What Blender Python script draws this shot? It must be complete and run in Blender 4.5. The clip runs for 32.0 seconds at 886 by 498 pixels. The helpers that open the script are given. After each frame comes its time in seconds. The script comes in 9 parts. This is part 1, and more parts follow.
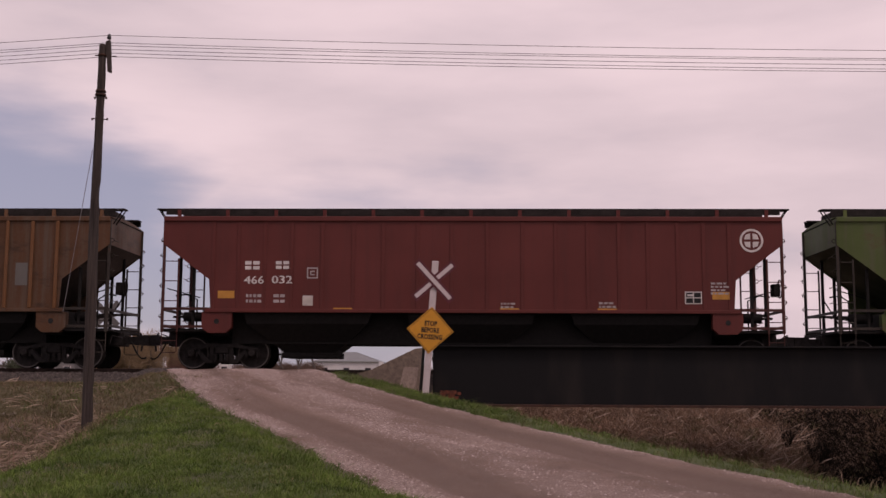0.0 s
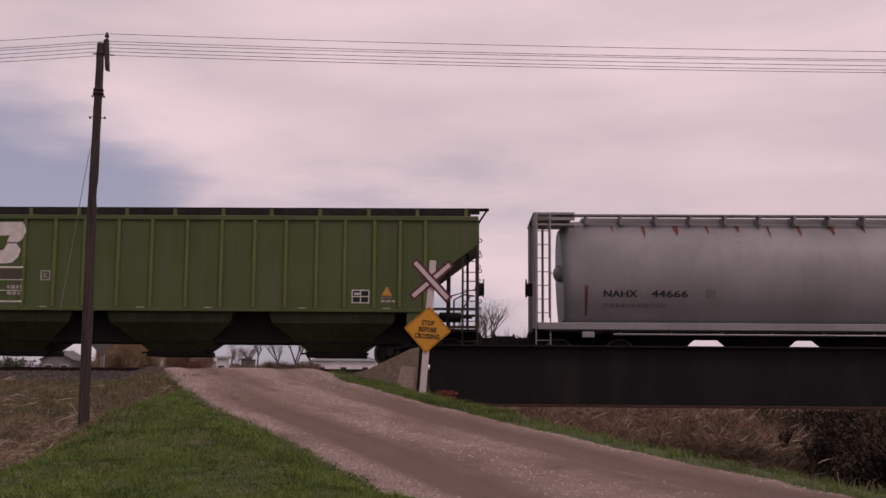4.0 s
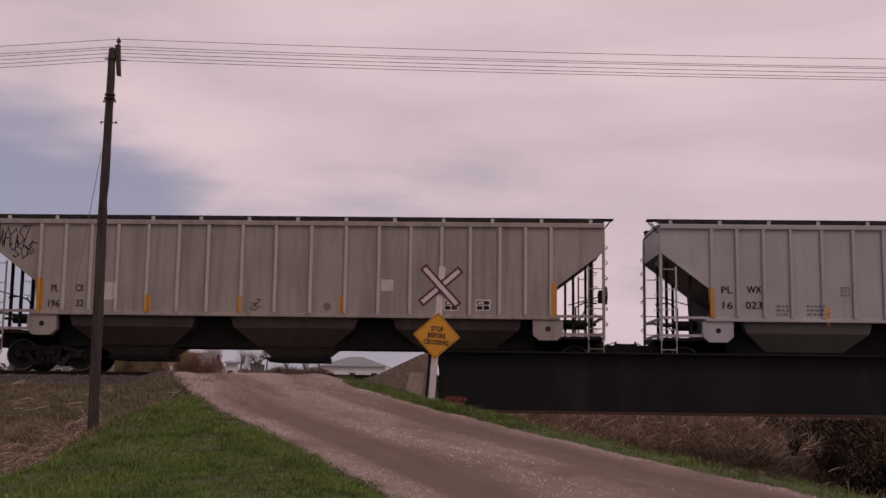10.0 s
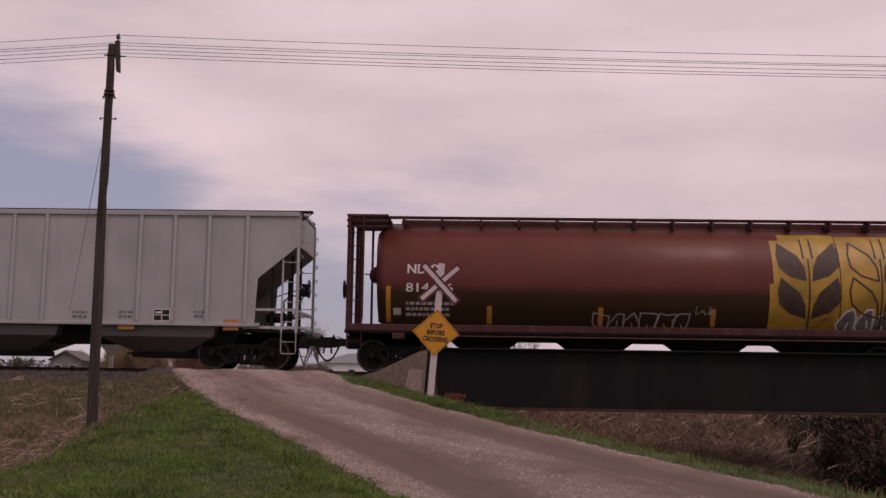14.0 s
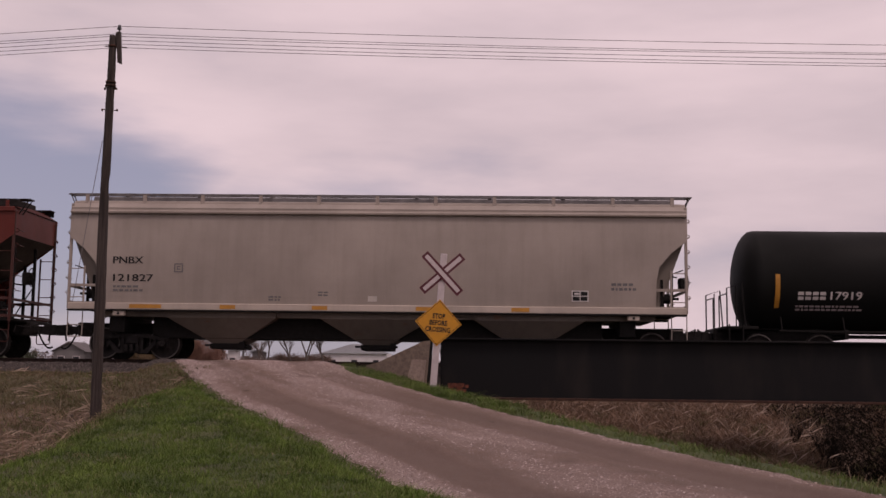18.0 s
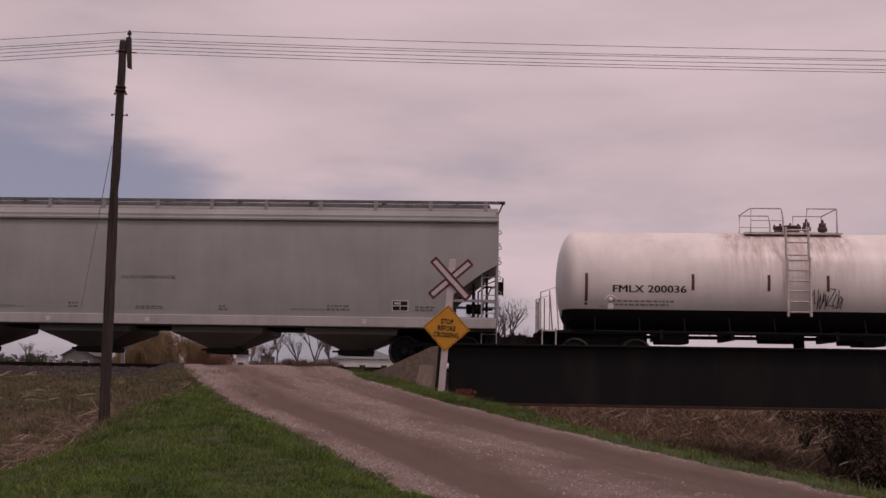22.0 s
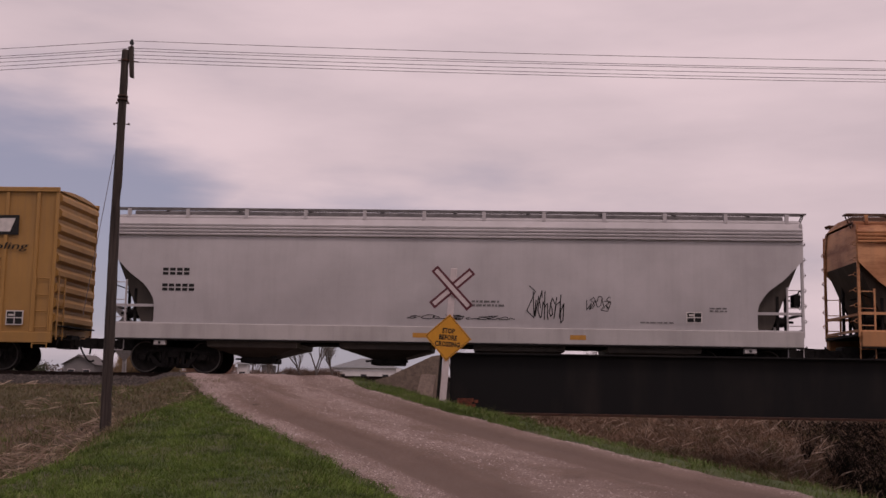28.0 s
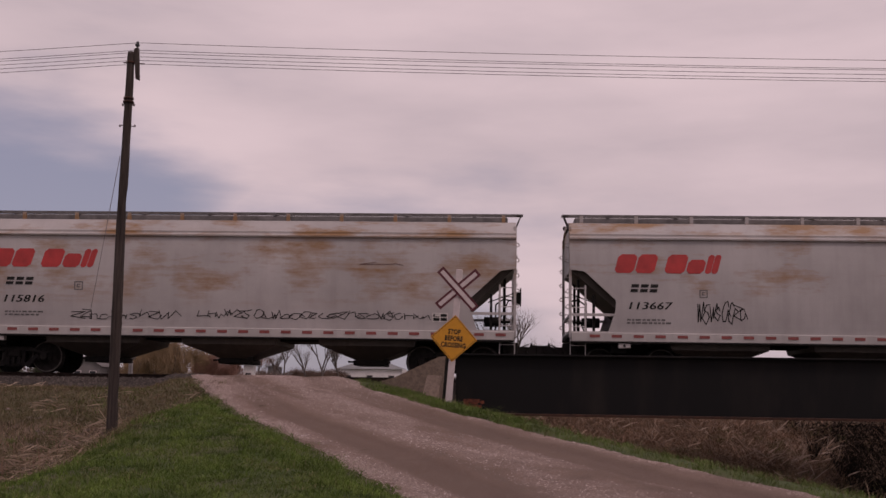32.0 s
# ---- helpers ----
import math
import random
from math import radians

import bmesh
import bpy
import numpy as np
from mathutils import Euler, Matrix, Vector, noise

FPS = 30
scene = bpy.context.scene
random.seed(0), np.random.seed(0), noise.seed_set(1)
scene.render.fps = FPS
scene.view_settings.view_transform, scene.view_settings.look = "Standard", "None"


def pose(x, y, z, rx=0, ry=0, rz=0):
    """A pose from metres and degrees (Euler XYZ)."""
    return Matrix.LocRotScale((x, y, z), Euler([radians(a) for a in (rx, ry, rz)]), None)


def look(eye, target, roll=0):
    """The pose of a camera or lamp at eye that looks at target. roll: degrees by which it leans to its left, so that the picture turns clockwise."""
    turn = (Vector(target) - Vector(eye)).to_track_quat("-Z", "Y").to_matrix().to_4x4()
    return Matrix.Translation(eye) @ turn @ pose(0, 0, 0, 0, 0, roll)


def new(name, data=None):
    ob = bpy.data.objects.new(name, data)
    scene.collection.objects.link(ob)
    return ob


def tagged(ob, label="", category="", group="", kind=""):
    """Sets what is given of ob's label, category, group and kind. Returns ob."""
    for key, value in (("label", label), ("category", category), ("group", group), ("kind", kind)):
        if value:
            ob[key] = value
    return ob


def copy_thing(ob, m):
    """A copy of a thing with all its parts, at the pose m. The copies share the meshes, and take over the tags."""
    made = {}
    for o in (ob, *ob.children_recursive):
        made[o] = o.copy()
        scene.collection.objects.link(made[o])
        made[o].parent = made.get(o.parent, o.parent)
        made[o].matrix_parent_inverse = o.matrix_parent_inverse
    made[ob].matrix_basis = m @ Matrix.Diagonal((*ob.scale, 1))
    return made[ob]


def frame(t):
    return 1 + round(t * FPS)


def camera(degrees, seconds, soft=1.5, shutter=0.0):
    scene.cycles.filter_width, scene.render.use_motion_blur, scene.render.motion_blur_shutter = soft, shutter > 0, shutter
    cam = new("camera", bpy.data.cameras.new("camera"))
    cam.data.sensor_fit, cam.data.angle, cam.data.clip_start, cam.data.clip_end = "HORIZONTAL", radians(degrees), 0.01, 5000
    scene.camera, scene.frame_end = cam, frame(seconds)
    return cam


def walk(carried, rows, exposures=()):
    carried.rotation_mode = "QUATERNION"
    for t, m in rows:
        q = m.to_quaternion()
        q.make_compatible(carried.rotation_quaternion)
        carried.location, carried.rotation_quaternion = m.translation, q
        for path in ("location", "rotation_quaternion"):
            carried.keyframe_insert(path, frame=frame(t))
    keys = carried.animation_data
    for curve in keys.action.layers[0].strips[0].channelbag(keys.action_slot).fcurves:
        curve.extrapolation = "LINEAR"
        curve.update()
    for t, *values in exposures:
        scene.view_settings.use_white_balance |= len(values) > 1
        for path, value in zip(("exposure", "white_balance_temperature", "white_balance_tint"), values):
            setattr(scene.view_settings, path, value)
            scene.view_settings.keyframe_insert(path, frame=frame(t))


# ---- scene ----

# camera: hand-held beside the road, it only turns
cam = camera(44.0, 32.0, soft=1.5)
EYE = (0.0, 0.0, -0.38)
TURNS = [
    (0.0, 1.40, 7.00, -0.27),
    (0.5, 1.21, 6.97, -0.29),
    (1.0, 1.29, 6.84, -0.29),
    (1.5, 1.22, 6.89, -0.32),
    (2.0, 1.32, 7.03, -0.35),
    (2.5, 1.40, 7.11, -0.37),
    (3.0, 1.39, 7.15, -0.37),
    (3.5, 1.35, 7.17, -0.37),
    (4.0, 1.25, 6.98, -0.42),
    (4.5, 1.48, 6.89, -0.54),
    (6.5, 1.75, 7.02, -0.72),
    (7.0, 1.66, 7.11, -0.83),
    (7.5, 1.46, 7.09, -0.86),
    (8.0, 1.39, 6.98, -0.87),
    (8.5, 1.44, 6.96, -0.76),
    (9.0, 1.60, 7.02, -0.61),
    (9.5, 1.66, 7.11, -0.63),
    (10.0, 1.71, 7.29, -0.74),
    (10.5, 1.54, 7.56, -0.79),
    (11.0, 1.35, 7.63, -0.78),
    (11.5, 1.29, 7.22, -0.78),
    (12.0, 1.31, 6.89, -0.79),
    (12.5, 1.40, 6.87, -0.82),
    (13.0, 1.48, 6.96, -0.84),
    (13.5, 1.62, 7.02, -0.83),
    (14.0, 1.66, 7.13, -0.86),
    (14.5, 1.71, 7.18, -0.87),
    (15.0, 1.73, 7.01, -0.83),
    (15.5, 1.66, 6.89, -0.76),
    (17.5, 1.71, 6.55, -0.68),
    (18.0, 1.80, 6.62, -0.68),
    (18.5, 1.89, 6.57, -0.71),
    (19.0, 1.79, 6.32, -0.71),
    (19.5, 1.84, 6.37, -0.76),
    (20.0, 1.93, 6.55, -0.82),
    (20.5, 1.89, 6.70, -0.80),
    (21.0, 1.89, 6.69, -0.78),
    (21.5, 1.98, 6.84, -0.85),
    (22.0, 2.22, 6.90, -0.89),
    (22.5, 2.20, 6.86, -0.91),
    (23.0, 2.23, 6.73, -0.94),
    (23.5, 2.20, 6.65, -0.95),
    (24.0, 2.01, 6.78, -0.94),
    (24.5, 1.86, 6.73, -0.94),
    (25.0, 1.84, 6.73, -0.92),
    (25.5, 2.06, 6.86, -0.86),
    (26.0, 2.15, 7.00, -0.86),
    (26.5, 2.19, 7.14, -0.92),
    (28.5, 2.30, 7.42, -0.95),
    (29.0, 2.19, 7.45, -0.95),
    (29.5, 2.11, 7.34, -0.99),
    (30.0, 2.15, 7.26, -1.01),
    (30.5, 2.29, 7.30, -0.98),
    (31.0, 2.47, 7.47, -0.96),
    (31.5, 2.55, 7.51, -0.93),
    (32.0, 2.60, 7.42, -0.86),
]
EXPOSURE = ((0.0, 0.02), (4.0, -0.06), (8.0, -0.17), (11.0, -0.19), (13.0, -0.16), (15.0, -0.07), (19.0, -0.09), (20.5, -0.08), (21.5, -0.2), (22.0, -0.36), (22.4, -0.44), (23.0, -0.56), (23.8, -0.42), (24.5, -0.24), (26.0, 0.05), (27.5, -0.1), (30.0, -0.24), (32.0, -0.26))
walk(cam, [(t, pose(*EYE, 90 + pitch, roll, yaw)) for t, yaw, pitch, roll in TURNS],
     exposures=[(t, stops, 7250, 37) for t, stops in EXPOSURE])

# light: a bright overcast sky with a little blue low in the west, and a veiled sun
world = bpy.data.worlds.new("world")
scene.world = world
world.use_nodes = True
wn, wl = world.node_tree.nodes, world.node_tree.links
wn.clear()
w_out, w_bg = wn.new("ShaderNodeOutputWorld"), wn.new("ShaderNodeBackground")
w_sky = wn.new("ShaderNodeTexSky")
w_sky.sky_type, w_sky.sun_disc = "NISHITA", False
w_sky.sun_elevation, w_sky.sun_rotation = radians(52), radians(150)
w_dim = wn.new("ShaderNodeMix")
w_dim.data_type, w_dim.blend_type = "RGBA", "MULTIPLY"
w_dim.inputs[0].default_value = 1.0
wl.new(w_sky.outputs[0], w_dim.inputs[6])
w_dim.inputs[7].default_value = (0.10, 0.10, 0.10, 1)
w_tc, w_map, w_noise = wn.new("ShaderNodeTexCoord"), wn.new("ShaderNodeMapping"), wn.new("ShaderNodeTexNoise")
w_map.inputs["Scale"].default_value = (1.6, 1.6, 6.5)
w_map.inputs["Rotation"].default_value = (0.0, radians(9), 0.0)
wl.new(w_tc.outputs["Generated"], w_map.inputs[0])
wl.new(w_map.outputs[0], w_noise.inputs[0])
w_noise.inputs["Scale"].default_value, w_noise.inputs["Detail"].default_value = 1.9, 6
w_noise.inputs["Roughness"].default_value = 0.50
w_sep = wn.new("ShaderNodeSeparateXYZ")
wl.new(w_tc.outputs["Generated"], w_sep.inputs[0])


def w_math(op, a, b):
    n = wn.new("ShaderNodeMath")
    n.operation = op
    for i, v in enumerate((a, b)):
        if isinstance(v, (int, float)):
            n.inputs[i].default_value = v
        else:
            wl.new(v, n.inputs[i])
    return n.outputs[0]


def w_range(v, a, b, lo=0.0, hi=1.0):
    n = wn.new("ShaderNodeMapRange")
    n.interpolation_type = "SMOOTHSTEP"
    wl.new(v, n.inputs[0])
    for i, x in enumerate((a, b, lo, hi)):
        n.inputs[1 + i].default_value = x
    return n.outputs[0]


# clear air shows where the cover thins: low, to the west
w_west = w_math("MULTIPLY", w_range(w_sep.outputs[0], -0.14, -0.33), w_range(w_sep.outputs[2], 0.31, 0.17))
w_low = w_math("MULTIPLY", w_range(w_sep.outputs[0], 0.16, -0.16, 0.22, 0.95), w_range(w_sep.outputs[2], 0.235, 0.10, 0.0, 0.92))
w_west = w_math("MAXIMUM", w_west, w_low)
w_soft = w_math("ADD", w_math("MULTIPLY", w_noise.outputs[0], 0.75), 0.125)
w_thin = w_math("ADD", w_soft, w_math("MULTIPLY", w_west, -0.42))
w_cover = w_range(w_thin, 0.12, 0.42)
w_tone = wn.new("ShaderNodeMix")
w_tone.data_type = "RGBA"
w_east = w_range(w_sep.outputs[0], 0.12, 0.42, 0.0, 0.12)
wl.new(w_range(w_math("SUBTRACT", w_noise.outputs[0], w_east), 0.24, 0.70), w_tone.inputs[0])
w_tone.inputs[6].default_value = (0.54, 0.535, 0.56, 1)
w_tone.inputs[7].default_value = (0.715, 0.69, 0.705, 1)
w_mix = wn.new("ShaderNodeMix")
w_mix.data_type = "RGBA"
wl.new(w_cover, w_mix.inputs[0])
w_clear = wn.new("ShaderNodeMix")
w_clear.data_type = "RGBA"
w_clear.inputs[0].default_value = 0.75
wl.new(w_dim.outputs[2], w_clear.inputs[6])
w_clear.inputs[7].default_value = (0.285, 0.335, 0.425, 1)
wl.new(w_clear.outputs[2], w_mix.inputs[6])
wl.new(w_tone.outputs[2], w_mix.inputs[7])
wl.new(w_mix.outputs[2], w_bg.inputs[0])
w_bg.inputs[1].default_value = 1.0
wl.new(w_bg.outputs[0], w_out.inputs[0])

sun_data = bpy.data.lights.new("sun", "SUN")
sun_data.energy, sun_data.angle, sun_data.color = 1.0, radians(14), (1.0, 0.95, 0.88)
sun = new("sun", sun_data)
sun.matrix_world = look((0, 0, 60), (-18, 24, 12))

# ---- materials ----


class Nodes:
    """A node material with a few shorthands."""

    def __init__(self, name, rough=0.6, metal=0.0):
        self.m = bpy.data.materials.new(name)
        self.m.use_nodes = True
        self.n, self.l = self.m.node_tree.nodes, self.m.node_tree.links
        self.b = self.n["Principled BSDF"]
        self.b.inputs["Roughness"].default_value, self.b.inputs["Metallic"].default_value = rough, metal
        self.tc = self.n.new("ShaderNodeTexCoord")
        self.shift = (0.0, 0.0, 0.0)

    def put(self, sock, v):
        if isinstance(v, bpy.types.NodeSocket):
            self.l.new(v, sock)
        elif isinstance(v, (tuple, list)):
            sock.default_value = (*v[:3], 1.0) if len(sock.default_value) == 4 else v
        else:
            sock.default_value = v

    def noise(self, scale, stretch=(1, 1, 1), detail=5, rough=0.55, coord="Object"):
        mp = self.n.new("ShaderNodeMapping")
        mp.inputs["Scale"].default_value = stretch
        mp.inputs["Location"].default_value = self.shift
        self.l.new(self.tc.outputs[coord], mp.inputs[0])
        t = self.n.new("ShaderNodeTexNoise")
        t.inputs["Scale"].default_value, t.inputs["Detail"].default_value = scale, detail
        t.inputs["Roughness"].default_value = rough
        self.l.new(mp.outputs[0], t.inputs[0])
        return t.outputs[0]

    def range(self, v, a, b, lo=0.0, hi=1.0):
        t = self.n.new("ShaderNodeMapRange")
        self.put(t.inputs[0], v)
        for i, x in enumerate((a, b, lo, hi)):
            t.inputs[1 + i].default_value = x
        return t.outputs[0]

    def math(self, op, a, b=0.0):
        t = self.n.new("ShaderNodeMath")
        t.operation = op
        self.put(t.inputs[0], a)
        self.put(t.inputs[1], b)
        return t.outputs[0]

    def mix(self, f, a, b, mode="MIX"):
        t = self.n.new("ShaderNodeMix")
        t.data_type, t.blend_type = "RGBA", mode
        self.put(t.inputs[0], f)
        self.put(t.inputs[6], a)
        self.put(t.inputs[7], b)
        return t.outputs[2]

    def bump(self, h, strength=0.3, dist=0.01):
        t = self.n.new("ShaderNodeBump")
        t.inputs["Strength"].default_value, t.inputs["Distance"].default_value = strength, dist
        self.put(t.inputs["Height"], h)
        self.l.new(t.outputs[0], self.b.inputs["Normal"])

    def axis(self, i):
        s = self.n.new("ShaderNodeSeparateXYZ")
        self.l.new(self.tc.outputs["Object"], s.inputs[0])
        return s.outputs[i]

    def color(self, v):
        self.put(self.b.inputs["Base Color"], v)
        return self


def scaled(c, k):
    return tuple(min(1.0, x * k) for x in c)


def paint(name, col, dirt=0.3, rust=0.0, rough=0.55, band=None, smear=None, stain=None, grime=(0.10, 0.085, 0.07), rusty=(0.20, 0.075, 0.025)):
    """Weathered car paint: soft cloudy fading, vertical dirt streaks, and rust where rust > 0 (also in a band of heights)."""
    k = Nodes(name, rough)
    k.shift = tuple(sum(map(ord, name)) * f % 50.0 for f in (0.37, 0.61, 0.0))
    fade = k.noise(0.55, detail=4)
    c = k.mix(k.range(fade, 0.3, 0.7), scaled(col, 0.86), scaled(col, 1.12))
    streak = k.noise(1.5, (2.6, 2.6, 0.22), 6, 0.62)
    c = k.mix(k.math("MULTIPLY", k.range(streak, 0.46, 0.78), dirt), c, grime)
    fine = k.noise(22, detail=4)
    c = k.mix(k.math("MULTIPLY", k.range(fine, 0.5, 0.8), dirt * 0.4), c, grime)
    if rust > 0:
        patch = k.noise(1.15, (0.6, 0.6, 1.5), 10, 0.72)
        f = k.range(patch, 0.66 - 0.24 * rust, 0.77 - 0.24 * rust)
        c = k.mix(k.math("MULTIPLY", f, 0.85), c, rusty)
    if band:
        z0, z1, amount = band
        up = k.axis(2)
        inside = k.math("MULTIPLY", k.range(up, z0 - 0.12, z0 + 0.02), k.range(up, z1 + 0.16, z1 - 0.1))
        bl = k.noise(0.7, (0.6, 0.6, 2.4), 7, 0.66)
        f = k.math("MULTIPLY", inside, k.range(bl, 0.58 - 0.20 * amount, 0.70 - 0.17 * amount))
        c = k.mix(k.math("MULTIPLY", f, 0.92), c, rusty)
    if smear:
        # rust rubbed out sideways into cloudy smears
        z0, z1, amount = smear
        up = k.axis(2)
        inside = k.math("MULTIPLY", k.range(up, z0 - 0.15, z0 + 0.35), k.range(up, z1 + 0.2, z1 - 0.2))
        blot = k.noise(0.8, (1.0, 1.0, 1.9), 3, 0.5)
        rub = k.noise(1.1, (0.7, 0.7, 8.0), 7, 0.65)
        both = k.math("ADD", k.math("MULTIPLY", blot, 0.68), k.math("MULTIPLY", rub, 0.32))
        speck = k.noise(9, (0.7, 0.7, 1.6), 5, 0.7)
        both = k.math("ADD", k.math("MULTIPLY", both, 0.84), k.math("MULTIPLY", speck, 0.16))
        f = k.math("MULTIPLY", inside, k.range(both, 0.58 - 0.15 * amount, 0.76 - 0.14 * amount))
        c = k.mix(k.math("MULTIPLY", f, 0.9), c, rusty)
    if stain:
        # runs of spilled dirt below a fitting
        x0, x1, z0, z1, tint = stain
        side, up = k.axis(0), k.axis(2)
        f = k.math("MULTIPLY", k.math("MULTIPLY", k.range(side, x0, x0 + 0.5), k.range(side, x1, x1 - 0.5)), k.range(up, z0, z1))
        runs = k.noise(2.2, (3.0, 1.0, 0.12), 6, 0.7)
        c = k.mix(k.math("MULTIPLY", f, k.range(runs, 0.36, 0.66)), c, tint)
    k.color(c)
    k.put(k.b.inputs["Roughness"], k.range(fade, 0.2, 0.8, rough + 0.12, rough - 0.12))
    k.bump(k.math("ADD", fine, k.math("MULTIPLY", fade, 2.0)), 0.15, 0.01)
    k.b.inputs["Specular IOR Level"].default_value = 0.22 if max(col) < 0.3 else 0.4
    return k.m


def plain(name, col, rough=0.7, metal=0.0, var=0.25, scale=9.0):
    k = Nodes(name, rough, metal)
    n = k.noise(scale, detail=6)
    k.color(k.mix(k.range(n, 0.3, 0.7), scaled(col, 1 - var), scaled(col, 1 + var)))
    k.bump(n, 0.25, 0.01)
    if max(col) < 0.04:
        k.b.inputs["Specular IOR Level"].default_value = 0.15
    return k.m


def earth(name, cols, scales=(0.5, 6.0), rough=0.95, bump=0.6):
    k = Nodes(name, rough)
    a, b = k.noise(scales[0], detail=6), k.noise(scales[1], detail=8, rough=0.7)
    c = k.mix(k.range(a, 0.35, 0.65), cols[0], cols[1])
    c = k.mix(k.range(b, 0.42, 0.66), c, cols[2])
    k.color(c)
    k.bump(b, bump, 0.05)
    return k.m


M_UNDER = plain("underframe_black", (0.012, 0.011, 0.0105), 0.8)
M_WALK = plain("walkway_steel", (0.022, 0.019, 0.018), 0.85, 0.0, 0.4, 5)
M_WALK_GREY = plain("galvanised_walkway", (0.125, 0.118, 0.118), 0.7, 0.1, 0.35, 4)
M_WALK_RUST = plain("rusty_walkway", (0.085, 0.045, 0.030), 0.85, 0.0, 0.4, 4)
M_TRUCK = plain("truck_steel", (0.017, 0.015, 0.0145), 0.75, 0.0, 0.45)
M_WHEEL = plain("wheel_steel", (0.020, 0.017, 0.016), 0.65, 0.0, 0.45)
M_RIM = plain("worn_wheel_rim", (0.085, 0.076, 0.070), 0.55, 0.3, 0.3)
M_RUBBER = plain("hose_rubber", (0.015, 0.015, 0.015), 0.8)
M_GIRDER = Nodes("girder_paint", 0.7)
_n = M_GIRDER.noise(1.2, (1, 1, 0.3), 7)
M_GIRDER.color(M_GIRDER.mix(M_GIRDER.range(_n, 0.5, 0.8), (0.0050, 0.0050, 0.0056), (0.0170, 0.0140, 0.0125)))
M_GIRDER.bump(M_GIRDER.noise(30), 0.2, 0.005)
M_GIRDER.b.inputs["Specular IOR Level"].default_value = 0.2
M_GIRDER = M_GIRDER.m
M_RUST = plain("rusted_steel", (0.045, 0.018, 0.010), 0.9, 0.0, 0.45, 6)
M_RAIL = plain("rail_steel", (0.028, 0.018, 0.015), 0.75, 0.0, 0.4)
M_TIE = plain("creosoted_tie", (0.05, 0.038, 0.03), 0.95, 0.0, 0.4, 5)
M_CONCRETE = earth("old_concrete", ((0.195, 0.148, 0.115), (0.150, 0.112, 0.088), (0.10, 0.074, 0.058)), (1.2, 9), 0.9, 0.4)
M_CONC_LIGHT = earth("pale_concrete", ((0.33, 0.25, 0.205), (0.27, 0.205, 0.17), (0.19, 0.145, 0.12)), (2, 11), 0.9, 0.4)
M_ROAD = Nodes("gravel_road", 0.95)
_a, _b, _c = M_ROAD.noise(0.5, detail=6), M_ROAD.noise(34, detail=6, rough=0.75), M_ROAD.noise(2.6, (1, 1, 1), 7, 0.65)
_d = M_ROAD.noise(85, detail=4, rough=0.7)
_w, _p, _ac, _al, _cb, _tn = (M_ROAD.n.new("ShaderNode" + s) for s in ("Attribute", "Attribute", "Attribute", "Attribute", "CombineXYZ", "TexNoise"))
_w.attribute_name, _p.attribute_name, _ac.attribute_name, _al.attribute_name = "loose", "packed", "across", "along"
M_ROAD.l.new(_ac.outputs["Fac"], _cb.inputs[0])
M_ROAD.l.new(_al.outputs["Fac"], _cb.inputs[1])
M_ROAD.l.new(_cb.outputs[0], _tn.inputs[0])
_tn.inputs["Scale"].default_value, _tn.inputs["Detail"].default_value = 1.0, 7
_col = M_ROAD.mix(M_ROAD.range(_a, 0.35, 0.65), (0.190, 0.122, 0.094), (0.243, 0.165, 0.133))
_col = M_ROAD.mix(M_ROAD.math("MULTIPLY", M_ROAD.range(_c, 0.48, 0.72), 0.5), _col, (0.125, 0.088, 0.072))
_col = M_ROAD.mix(M_ROAD.math("MULTIPLY", M_ROAD.range(_b, 0.54, 0.68), 0.7), _col, (0.32, 0.255, 0.237))
_col = M_ROAD.mix(M_ROAD.math("MULTIPLY", M_ROAD.range(_d, 0.52, 0.61), 0.6), _col, (0.095, 0.066, 0.055))
_col = M_ROAD.mix(M_ROAD.math("MULTIPLY", M_ROAD.range(_tn.outputs[0], 0.50, 0.66), 0.45), _col, (0.130, 0.090, 0.070))
_col = M_ROAD.mix(M_ROAD.math("MULTIPLY", _p.outputs["Fac"], M_ROAD.range(_c, 0.75, 0.35, 0.35, 0.85)), _col, (0.150, 0.100, 0.079))
_col = M_ROAD.mix(M_ROAD.math("MULTIPLY", _w.outputs["Fac"], M_ROAD.range(_b, 0.40, 0.58)), _col, (0.38, 0.295, 0.27))
M_ROAD.color(_col)
M_ROAD.bump(_b, 1.0, 0.05)
M_ROAD = M_ROAD.m
M_BALLAST = plain("ballast_stone", (0.034, 0.028, 0.026), 0.9, 0.0, 0.5, 7)
M_POLE = Nodes("weathered_pole", 0.95)
_a = M_POLE.noise(9, (3, 3, 0.12), 7, 0.65)
M_POLE.color(M_POLE.mix(M_POLE.range(_a, 0.35, 0.68), (0.016, 0.011, 0.010), (0.066, 0.050, 0.043)))
M_POLE.bump(_a, 0.9, 0.02)
M_POLE = M_POLE.m
M_WIRE = plain("line_wire", (0.15, 0.14, 0.145), 0.6, 0.3)
M_WHITE = plain("white_sign_paint", (0.50, 0.435, 0.435), 0.5, 0, 0.1)
M_RED = plain("red_border", (0.085, 0.008, 0.016), 0.5, 0, 0.15)
M_YELLOW = plain("yellow_sign", (0.55, 0.24, 0.008), 0.45, 0, 0.08)
M_INK = plain("black_lettering", (0.02, 0.02, 0.02), 0.6)
M_LETTER_W = plain("white_lettering", (0.55, 0.52, 0.50), 0.6, 0, 0.15, 5)
M_LETTER_FADE = plain("faded_white_lettering", (0.33, 0.29, 0.29), 0.7, 0, 0.2, 5)
